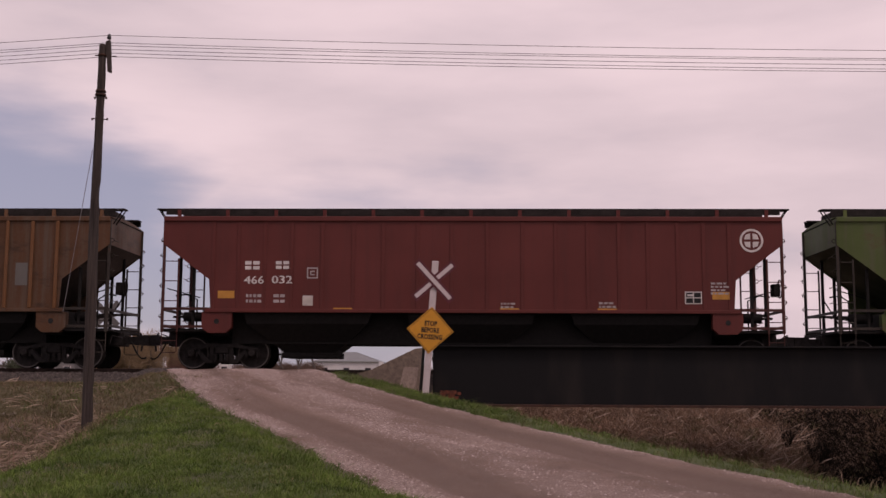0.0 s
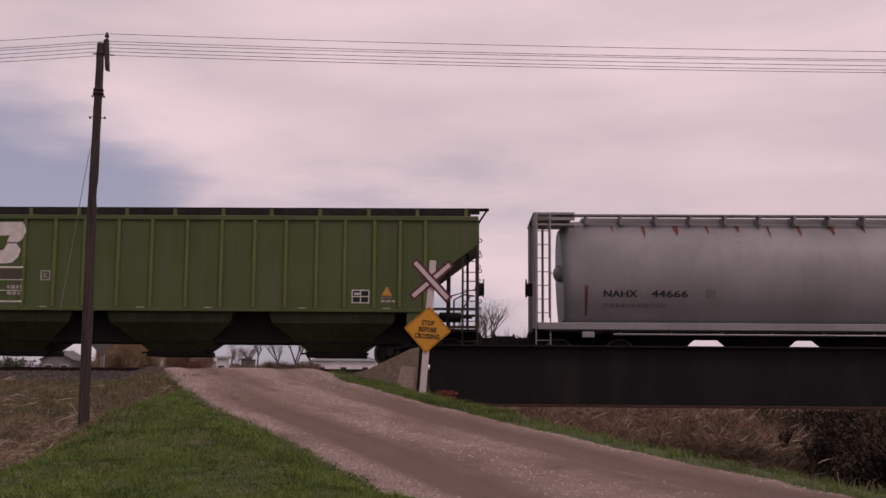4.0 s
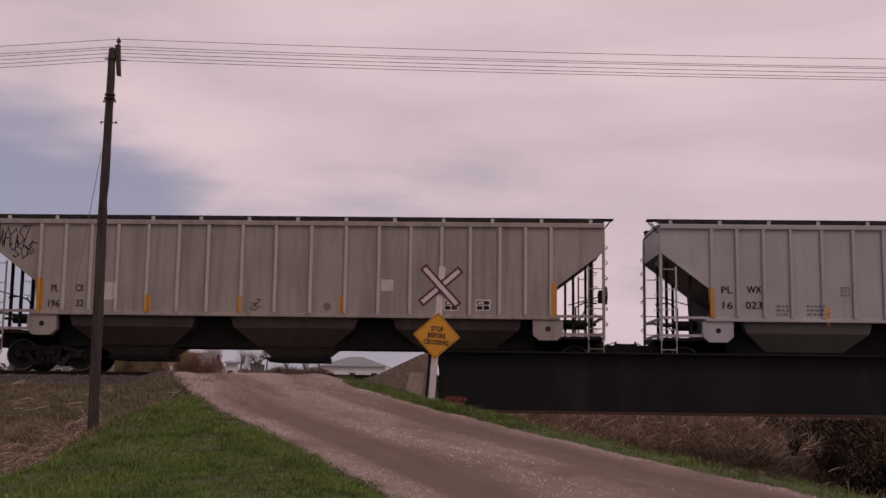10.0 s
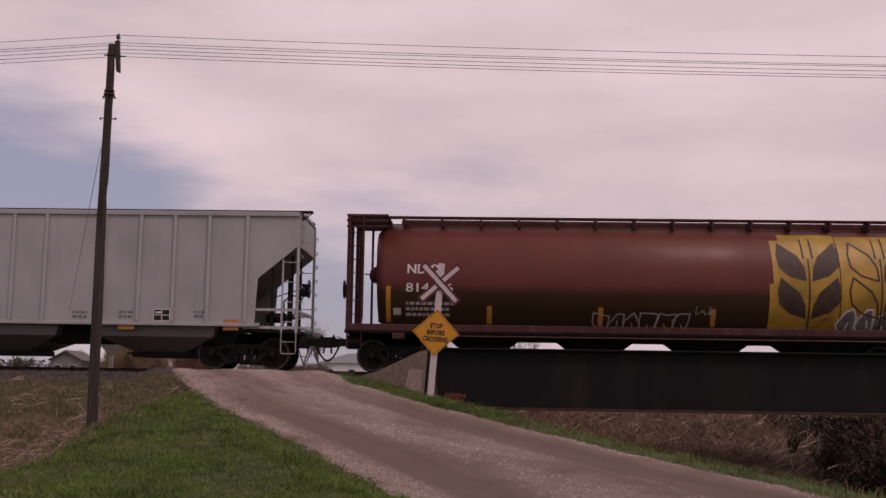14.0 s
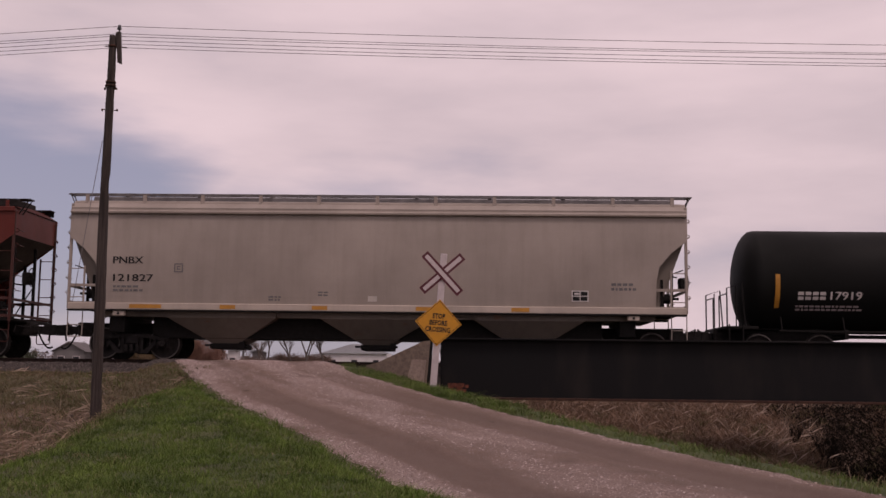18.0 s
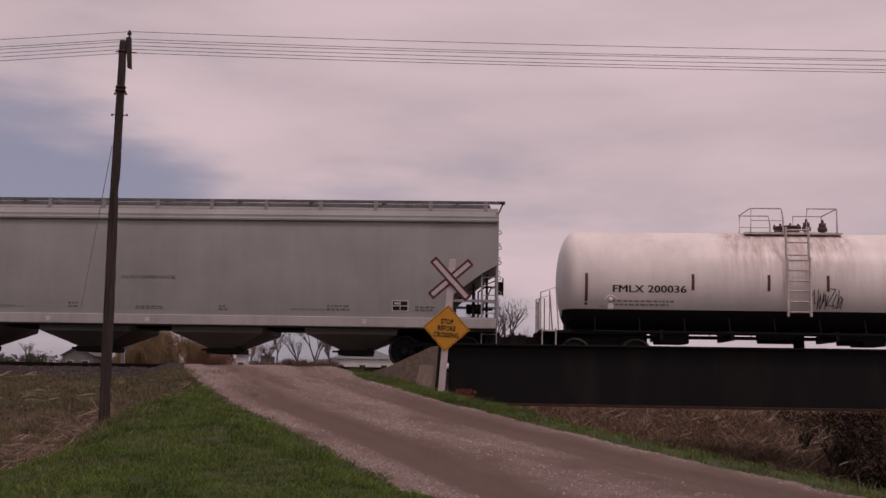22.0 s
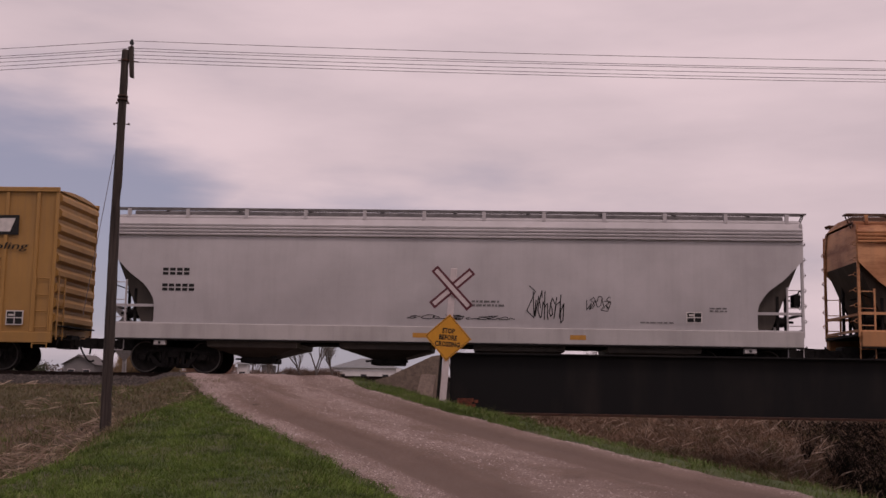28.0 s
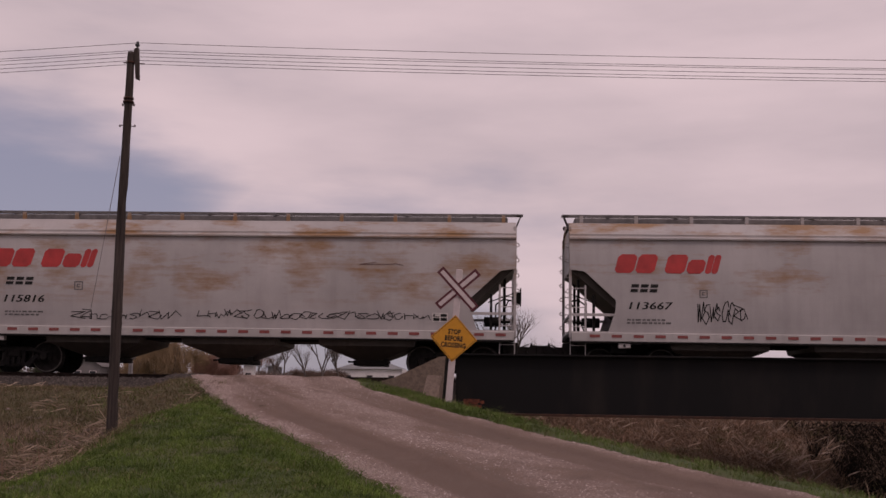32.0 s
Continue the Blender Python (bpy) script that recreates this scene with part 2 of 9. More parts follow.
M_GALV = plain("galvanised_steel", (0.32, 0.32, 0.33), 0.5, 0.6)
M_REFLECT = plain("yellow_reflector", (0.44, 0.20, 0.025), 0.4, 0, 0.15, 4)
M_REFLECT_W = plain("white_reflector", (0.45, 0.41, 0.37), 0.4, 0, 0.15, 4)
M_VALVE = plain("rusty_valve_iron", (0.10, 0.062, 0.055), 0.8)
M_PALERAIL = plain("stained_white_rail_paint", (0.52, 0.46, 0.44), 0.6)
M_PALEMARK = plain("pale_grey_stencil", (0.33, 0.305, 0.305), 0.7)
M_GREY_MARK = plain("grey_stencil", (0.13, 0.125, 0.125), 0.7)
M_BARK = plain("bare_bark", (0.10, 0.08, 0.07), 0.95, 0, 0.3)
M_BUD = plain("budding_twigs", (0.13, 0.085, 0.066), 0.95, 0, 0.4, 2)
M_EVERGREEN = plain("dark_shrub", (0.045, 0.055, 0.03), 0.95, 0, 0.4, 2)
M_SIDING_W = plain("white_siding", (0.66, 0.64, 0.64), 0.7, 0, 0.08, 1)
M_ROOF_PALE = plain("pale_metal_roof", (0.155, 0.165, 0.170), 0.7, 0.0, 0.1, 1)
M_ROOF_DARK = plain("shingle_roof", (0.11, 0.10, 0.10), 0.9, 0, 0.2, 2)
M_SIDING_G = plain("grey_siding", (0.16, 0.15, 0.15), 0.8, 0, 0.1, 1)
M_GLASS = plain("window_pane", (0.04, 0.045, 0.05), 0.1)

M_FADE_TAN = plain("faded_tan_lettering", (0.19, 0.15, 0.125), 0.7)
M_STREAK = plain("rust_streak", (0.125, 0.034, 0.020), 0.9, 0, 0.5, 8)
M_OXIDE = plain("brown_red_marking", (0.11, 0.04, 0.03), 0.7)
M_ORANGE = plain("orange_marking", (0.45, 0.17, 0.03), 0.6)
M_GREY_PATCH = plain("grey_spray", (0.115, 0.122, 0.122), 0.7, 0, 0.35, 3)
M_GREYGREEN = plain("grey_green_spray", (0.085, 0.10, 0.095), 0.7, 0, 0.3, 3)
M_GHOST = plain("scrubbed_spray", (0.29, 0.285, 0.285), 0.7, 0, 0.2, 4)
M_WHEAT = plain("gold_emblem_paint", (0.36, 0.21, 0.025), 0.5, 0, 0.35, 1.2)
M_LEAF = plain("dark_leaf_paint", (0.045, 0.024, 0.014), 0.6, 0, 0.3, 4)
M_BLUE = plain("blue_emblem_paint", (0.05, 0.065, 0.17), 0.6, 0, 0.2)
M_SPRAYBLUE = plain("blue_spray", (0.085, 0.14, 0.20), 0.6, 0, 0.4, 3)
M_SPRAYPALE = plain("pale_blue_spray", (0.33, 0.33, 0.36), 0.7, 0, 0.3, 4)
M_SPRAYFAINT = plain("faint_spray", (0.30, 0.21, 0.14), 0.7, 0, 0.3, 4)
M_SPRAYDARK = plain("dark_spray", (0.045, 0.046, 0.045), 0.7, 0, 0.4, 5)
M_BUFF = plain("grey_green_overpaint", (0.115, 0.135, 0.125), 0.8, 0, 0.25, 2)
M_BUFF2 = plain("dull_pink_overpaint", (0.26, 0.165, 0.13), 0.8, 0, 0.3, 2)
M_WORDRED = plain("red_wordmark_paint", (0.40, 0.03, 0.028), 0.55, 0, 0.2, 3)
M_TAPE = plain("red_reflective_tape", (0.22, 0.05, 0.045), 0.5, 0, 0.2)

# ---- mesh helpers ----


def box(bm, x0, x1, y0, y1, z0, z1, bevel=0.0):
    vs = [bm.verts.new((x, y, z)) for x in (x0, x1) for y in (y0, y1) for z in (z0, z1)]
    fs = [bm.faces.new([vs[i] for i in q]) for q in ((0, 1, 3, 2), (4, 6, 7, 5), (0, 4, 5, 1), (2, 3, 7, 6), (0, 2, 6, 4), (1, 5, 7, 3))]
    if bevel:
        es = {e for f in fs for e in f.edges}
        bmesh.ops.bevel(bm, geom=list(es), offset=bevel, segments=1, affect="EDGES")
    return vs


def rod(bm, a, b, r, r2=None, n=6, caps=True):
    a, b = Vector(a), Vector(b)
    q = (b - a).to_track_quat("Z", "Y")
    r2 = r if r2 is None else r2
    rings = []
    for p, rr in ((a, r), (b, r2)):
        rings.append([bm.verts.new(p + q @ Vector((rr * math.cos(2 * math.pi * i / n), rr * math.sin(2 * math.pi * i / n), 0))) for i in range(n)])
    for i in range(n):
        f = bm.faces.new((rings[0][i], rings[0][(i + 1) % n], rings[1][(i + 1) % n], rings[1][i]))
        f.smooth = n > 6
    if caps:
        bm.faces.new(rings[0][::-1])
        bm.faces.new(rings[1])


def bent(bm, pts, r, n=5):
    """One bent tube through the points."""
    pts = [Vector(p) for p in pts]
    rings = []
    for i, p in enumerate(pts):
        d = (pts[min(i + 1, len(pts) - 1)] - pts[max(i - 1, 0)]).normalized()
        side = d.cross(Vector((0.31, 0.17, 0.93))).normalized()
        up = side.cross(d)
        rings.append([bm.verts.new(p + (side * math.cos(2 * math.pi * k / n) + up * math.sin(2 * math.pi * k / n)) * r) for k in range(n)])
    for a, b in zip(rings, rings[1:]):
        for k in range(n):
            bm.faces.new((a[k], a[(k + 1) % n], b[(k + 1) % n], b[k]))
    bm.faces.new(rings[0][::-1])
    bm.faces.new(rings[-1])


def prism(bm, poly, y0, y1):
    """A polygon in (x, z), drawn out from y0 to y1."""
    a = [bm.verts.new((x, y0, z)) for x, z in poly]
    b = [bm.verts.new((x, y1, z)) for x, z in poly]
    bm.faces.new(a)
    bm.faces.new(b[::-1])
    for i in range(len(poly)):
        j = (i + 1) % len(poly)
        bm.faces.new((a[j], a[i], b[i], b[j]))


def mesh_of(name, bm, mat):
    bmesh.ops.recalc_face_normals(bm, faces=bm.faces)
    me = bpy.data.meshes.new(name)
    bm.to_mesh(me)
    bm.free()
    me.materials.append(mat)
    return me


def part(name, bm, mat, parent=None, label="", at=None):
    """Links a bmesh (or a shared mesh) as one mesh object under a thing or a part."""
    me = bm if isinstance(bm, bpy.types.Mesh) else mesh_of(name, bm, mat)
    ob = new(name, me)
    if parent is not None:
        ob.parent = parent
    if at is not None:
        ob.matrix_basis = at
    if label:
        ob["label"] = label
    return ob


def thing(name, label, category, group="", at=None, kind=""):
    ob = new(name)
    ob.empty_display_size = 0.3
    if at is not None:
        ob.matrix_basis = at
    return tagged(ob, label, category, group, kind)


def fresh():
    return bmesh.new()


def smoothstep(a, b, v):
    u = min(1.0, max(0.0, (v - a) / (b - a)))
    return u * u * (3 - 2 * u)


def lerp_list(v, pts):
    """Straight-line interpolation in a list of (v, value)."""
    if v <= pts[0][0]:
        return pts[0][1]
    for (a, p), (b, q) in zip(pts, pts[1:]):
        if v <= b:
            return p + (q - p) * (v - a) / (b - a)
    return pts[-1][1]


# ---- ground ----
TRACK_Y = 32.1
PROFILE = [(-40, -2.1), (0, -2.0), (13, -1.9), (16, -1.7), (19, -1.4), (22, -1.0), (25, -0.55), (27.5, -0.18), (29.3, -0.05), (35, -0.05), (38, -0.3), (60, -0.7)]
ROAD_MID = [(-30, 60), (0, 20.4), (5, 11.3), (10, 4.9), (14.25, 1.975), (15.65, 1.375), (18.65, -0.25), (21.25, -1.925), (23.5, -3.375), (26.35, -4.975), (29.5, -6.2), (36, -8.4), (60, -13.5), (160, -30)]
ROAD_HALF = [(0, 3.6), (10, 3.1), (14.25, 2.975), (15.65, 2.925), (18.65, 2.65), (21.25, 2.525), (23.5, 2.375), (26.35, 2.0), (30, 2.05), (36, 1.9)]


def ground_z(x, y):
    z = lerp_list(y, PROFILE)
    mid, half = lerp_list(y, ROAD_MID), lerp_list(y, ROAD_HALF)
    left, right = mid - half - x, x - mid - half
    near = smoothstep(29.0, 26.5, y)
    # grassy shoulder, higher than the road, then the ditch west of it
    edge = -6.55 - 0.25 * math.sin(y * 0.7)
    z += 0.22 * smoothstep(0.0, 1.2, left) * smoothstep(edge - 0.4, edge + 0.5, x) * near * smoothstep(8, 13, y)
    z -= 0.42 * smoothstep(edge + 0.2, edge - 1.3, x) * smoothstep(27.8, 24, y)
    # ballast bank of the line
    if right > 0 or left > 0:
        away = max(right, left)
        z -= (0.42 if x < 0 else 0.42) * smoothstep(0.2, 1.6, away) * smoothstep(26.0, 28.6, y) * smoothstep(40, 35.5, y)
    # creek under the bridge
    if x > -1.6 or right > 0:
        cut = smoothstep(0.75, 3.6, right) if y < 28 else smoothstep(-1.0, 1.5, x)
        if 26 < y < 28:
            cut = smoothstep(0.75, 3.6, right) * (28 - y) / 2 + smoothstep(-1.0, 1.5, x) * (y - 26) / 2
        cut *= smoothstep(30, 24, x)
        bed = lerp_list(y, [(-5, -2.2), (8, -2.6), (16, -2.9), (24, -3.2), (33.5, -3.1), (37, -2.2), (41.5, -0.85), (60, -0.7)])
        bed -= 1.3 * math.exp(-((x - 12.6) / 1.9) ** 2) * smoothstep(41, 36, y)
        z = z + (min(bed, z) - z) * cut
    z -= 0.35 * smoothstep(-1.5, -0.7, x) * smoothstep(3.0, 1.0, x) * smoothstep(27.2, 28.4, y) * smoothstep(31.5, 30.0, y)
    z += 0.05 * noise.noise((x * 0.6, y * 0.6, 0)) + 0.02 * noise.noise((x * 2.1, y * 2.1, 3))
    return z


def green_at(x, y):
    """How grassy the ground is: 1 on the road's shoulders, 0 in the ditch and on the creek's banks."""
    mid, half = lerp_list(y, ROAD_MID), lerp_list(y, ROAD_HALF)
    left, right = mid - half - x, x - mid - half
    n = noise.noise((x * 0.5, y * 0.5, 7))
    g = smoothstep(-0.20, 0.05, left) * smoothstep(-7.0, -6.2, x + 0.35 * n) * smoothstep(26.2, 25.0, y + 0.6 * n) * (0.72 + 0.28 * smoothstep(-0.35, 0.05, noise.noise((x * 0.8, y * 0.8, 13))))
    g = max(g, smoothstep(-0.22, -0.02, right) * smoothstep(1.35, 0.95, right + 0.25 * n) * smoothstep(29.6, 28.8, y))
    if x < -6.5:
        g = max(g, 0.4 * smoothstep(23.0, 24.5, y + n) * smoothstep(28.6, 27.6, y), 0.55 * smoothstep(14.5, 11.5, y + 2 * n))
    if y > 45:
        g = 0.6
    return g


def axis_steps(lo, hi, step, far):
    vals = list(np.arange(lo, hi + 1e-6, step))
    d, a, b = step, lo, hi
    while b < far:
        d *= 1.35
        a, b = a - d, b + d
        vals = [a] + vals + [b]
    return vals


M_GROUND = Nodes("ground", 0.95)
_at = M_GROUND.n.new("ShaderNodeAttribute")
_at.attribute_name = "green"
_a, _b = M_GROUND.noise(1.1, detail=7), M_GROUND.noise(14, detail=7, rough=0.75)
_br = M_GROUND.mix(M_GROUND.range(_a, 0.35, 0.65), (0.115, 0.076, 0.052), (0.185, 0.125, 0.088))
_br = M_GROUND.mix(M_GROUND.range(_b, 0.42, 0.65), _br, (0.04, 0.026, 0.018))
_gr = M_GROUND.mix(M_GROUND.range(_a, 0.35, 0.65), (0.040, 0.062, 0.014), (0.060, 0.086, 0.020))
_gr = M_GROUND.mix(M_GROUND.range(_b, 0.45, 0.7), _gr, (0.014, 0.028, 0.006))
M_GROUND.color(M_GROUND.mix(_at.outputs["Fac"], _br, _gr))
M_GROUND.bump(_b, 0.8, 0.05)
M_GROUND = M_GROUND.m


def build_ground():
    xs, ys = axis_steps(-16, 22, 0.4, 2200), axis_steps(8, 44, 0.4, 2200)
    verts = [(x, y, ground_z(x, y)) for y in ys for x in xs]
    nx = len(xs)
    faces = [(j * nx + i, j * nx + i + 1, (j + 1) * nx + i + 1, (j + 1) * nx + i) for j in range(len(ys) - 1) for i in range(nx - 1)]
    me = bpy.data.meshes.new("ground")
    me.from_pydata(verts, [], faces)
    at = me.attributes.new("green", "FLOAT", "POINT")
    at.data.foreach_set("value", [green_at(x, y) for x, y, z in verts])
    me.polygons.foreach_set("use_smooth", [True] * len(faces))
    me.materials.append(M_GROUND)
    tagged(new("ground", me), "grassy ground with a brown weedy ditch and creek bank", "ground", kind="structure")


build_ground()


def road_z(u, x, y):
    """The road's height: a low crown, two worn wheel tracks with a lip beside them."""
    z = lerp_list(y, PROFILE) + 0.045 * (1 - u * u) + 0.035
    z -= 0.045 * (smoothstep(-0.78, -0.68, u) * smoothstep(-0.40, -0.45, u) + smoothstep(0.36, 0.42, u) * smoothstep(0.74, 0.64, u))
    z += (0.03 * noise.noise((x * 0.7, y * 0.7, 5)) + 0.05 * noise.noise((x * 0.6, y * 0.6, 0))) * smoothstep(29.0, 25.5, y) + 0.012 * noise.noise((x * 3.1, y * 3.1, 15))
    return min(z, -0.02) if 27.5 < y < 36 else z


def loose_at(u, y):
    """Where stones lie loose: thrown to the edges and between the wheel tracks."""
    n = noise.noise((u * 2.2, y * 0.45, 4)) + 0.6 * noise.noise((u * 7, y * 1.6, 8))
    edge = smoothstep(-0.70, -0.90, u) + 0.75 * smoothstep(0.80, 0.95, u)
    mid = 0.66 * smoothstep(-0.40, -0.2, u) * smoothstep(0.42, 0.25, u)
    top = 0.5 * smoothstep(23, 26, y) * smoothstep(29.5, 27.5, y)
    return max(0.0, min(1.0, (0.72 + 1.2 * n) * (edge + mid + top)))


def build_road():
    ys = list(np.arange(-30, 8, 1.0)) + list(np.arange(8, 40, 0.2)) + list(np.arange(40, 160, 6))
    rows, loose, packed, across, along, n = [], [], [], [], [], 48
    for y in ys:
        mid, half = lerp_list(y, ROAD_MID), lerp_list(y, ROAD_HALF)
        for i in range(n + 1):
            u = 2 * i / n - 1
            h = half + (0.20 * noise.noise((y * 1.3, u * 4, 1)) + 0.10 * noise.noise((y * 5, u * 4, 2))) * smoothstep(0.8, 1.0, abs(u))
            x = mid + u * h
            rows.append((x, y, road_z(u, x, y) - (0.09 if i in (0, n) else 0.0)))
            loose.append(loose_at(u, y))
            packed.append(max(0.0, min(1.0, (0.9 + 0.7 * noise.noise((u * 3, y * 0.5, 12))) * (smoothstep(-0.82, -0.66, u) * smoothstep(-0.38, -0.46, u) + smoothstep(0.34, 0.44, u) * smoothstep(0.80, 0.64, u)))))
            across.append(u * 5.0)
            along.append(y * 0.22)
    w = n + 1
    faces = [(j * w + i, j * w + i + 1, (j + 1) * w + i + 1, (j + 1) * w + i) for j in range(len(ys) - 1) for i in range(n)]
    me = bpy.data.meshes.new("road")
    me.from_pydata(rows, [], faces)
    me.polygons.foreach_set("use_smooth", [True] * len(faces))
    me.materials.append(M_ROAD)
    for name, vals in (("loose", loose), ("packed", packed), ("across", across), ("along", along)):
        me.attributes.new(name, "FLOAT", "POINT").data.foreach_set("value", vals)
    tagged(new("road", me), "pinkish gravel road climbing to the rail crossing", "road", kind="structure")


build_road()

# ---- the line and the bridge ----


def build_track():
    for y in (TRACK_Y - 0.755, TRACK_Y + 0.755):
        bm = fresh()
        prof = [(-0.07, -0.17), (0.07, -0.17), (0.07, -0.155), (0.012, -0.13), (0.012, -0.045), (0.036, -0.035), (0.036, -0.004), (0.028, 0), (-0.028, 0), (-0.036, -0.004), (-0.036, -0.035), (-0.012, -0.045), (-0.012, -0.13), (-0.07, -0.155)]
        a = [bm.verts.new((-420, y + p, z)) for p, z in prof]
        b = [bm.verts.new((420, y + p, z)) for p, z in prof]
        for i in range(len(prof)):
            j = (i + 1) % len(prof)
            bm.faces.new((a[i], a[j], b[j], b[i]))
        tagged(part("rail", bm, M_RAIL), "rusty brown steel rail with a worn top", "rail", "rails of the line", "structure")
    bm = fresh()
    for a, b in ((-420, -1.0), (29.0, 420)):
        vs = [[bm.verts.new((x, TRACK_Y + y, z)) for y, z in ((-3.25, -0.62), (-1.7, -0.13), (1.7, -0.2), (3.6, -0.75))] for x in (a, b)]
        for i in range(3):
            bm.faces.new((vs[0][i], vs[1][i], vs[1][i + 1], vs[0][i + 1]))
    tagged(part("ballast_bed", bm, M_BALLAST), "dark crushed-stone ballast bank under the rails", "ballast", kind="structure")
    bm = fresh()
    box(bm, -0.11, 0.11, -1.3, 1.3, -0.19, 0.04)
    tie = mesh_of("tie", bm, M_TIE)
    ties = thing("track_ties", "dark creosoted wooden ties under the rails", "railway tie", kind="structure")
    for i in range(110):
        part("tie", tie, None, ties, at=pose(-26 + 0.52 * i + random.uniform(-0.03, 0.03), TRACK_Y, -0.172, 0, 0, random.uniform(-1, 1)))


build_track()


def build_bridge():
    br = thing("girder_bridge", "black plate-girder railway bridge with rusty lower flange", "bridge", kind="structure")
    x0, x1 = -1.0, 29.0
    for y in (29.55, 34.65):
        bm = fresh()
        box(bm, x0, x1, y - 0.012, y + 0.012, -0.92, 0.60)
        web = part("girder_web", bm, M_GIRDER, br)
        bm = fresh()
        box(bm, x0, x1, y - 0.2, y + 0.2, 0.60, 0.645, 0.006)
        part("top_flange", bm, M_GIRDER, br)
        bm = fresh()
        box(bm, x0, x1, y - 0.2, y + 0.2, -0.985, -0.92, 0.006)
        part("bottom_flange", bm, M_RUST, br, "rusty brown bottom flange")
        bm = fresh()
        for s in ((1,) if y < 30 else (-1,)):
            box(bm, -0.012, 0.012, s * 0.04 - 0.027, s * 0.04 + 0.027, -0.918, 0.598)
        stiff = mesh_of("stiffener", bm, M_GIRDER)
        for i in range(17):
            part("stiffener", stiff, None, br, at=pose(x0 + 0.05 + i * (x1 - x0 - 0.1) / 16, y, 0))
    bm = fresh()
    for s in range(12):
        box(bm, x0 + 1 + s * 2.5, x0 + 1.2 + s * 2.5, 29.75, 34.45, -0.85, -0.45)
    part("floor_beam", bm, M_GIRDER, br)
    ab = thing("bridge_abutment", "stained grey concrete abutment with a sloping wing wall", "abutment", kind="structure")
    bm = fresh()
    prism(bm, [(-2.95, -0.9), (-2.95, -0.12), (-2.62, -0.03), (-1.45, 0.53), (-1.22, 0.56), (-1.22, -0.9)], 29.0, 29.35)
    part("wing_wall", bm, M_CONCRETE, ab)
    bm = fresh()
    box(bm, -1.9, -1.0, 29.4, 34.9, -3.4, -1.0, 0.02)
    part("bearing_seat", bm, M_CONCRETE, ab)
    bm = fresh()
    box(bm, 29.0, 30.2, 29.0, 35.2, -3.4, 0.3, 0.02)
    part("far_seat", bm, M_CONCRETE, ab)
    bm = fresh()
    prism(bm, [(-1.78, -0.75), (-1.62, 0.0), (-1.58, 0.03), (-1.3, 0.01), (-1.28, -0.02), (-1.36, -0.75)], 26.9, 27.5)
    tagged(part("concrete_block", bm, M_CONC_LIGHT), "weathered tan concrete marker block leaning in the grass", "concrete block")
    # orange spray on the web
    bm = fresh()
    for x0, x1, z0, z1 in ((-0.80, -0.36, -0.66, -0.56), (-0.78, -0.40, -0.70, -0.668), (-0.82, -0.30, -0.80, -0.712), (-0.34, -0.24, -0.68, -0.60)):
        box(bm, x0, x1, 29.533, 29.537, z0, z1)
    part("paint_mark", bm, plain("orange_spray", (0.115, 0.028, 0.012), 0.8, 0, 0.8, 14), br, "faded orange sprayed mark")


build_bridge()

# ---- lineside things ----


def text_mesh(s, size, shear=0.0, wide=1.0, gap=1.0, align="LEFT", bold=0.0):
    """The outline of a line of writing in the built-in font, flat in x and z."""
    cu = bpy.data.curves.new("writing", "FONT")
    cu.body, cu.size, cu.shear, cu.align_x = s, size, shear, align
    cu.space_character = gap
    cu.offset = bold
    cu.resolution_u = 2
    ob = bpy.data.objects.new("writing", cu)
    me = bpy.data.meshes.new_from_object(ob)
    bpy.data.objects.remove(ob)
    bpy.data.curves.remove(cu)
    for v in me.vertices:
        v.co = Vector((v.co.x * wide, 0.0, v.co.y))
    return me


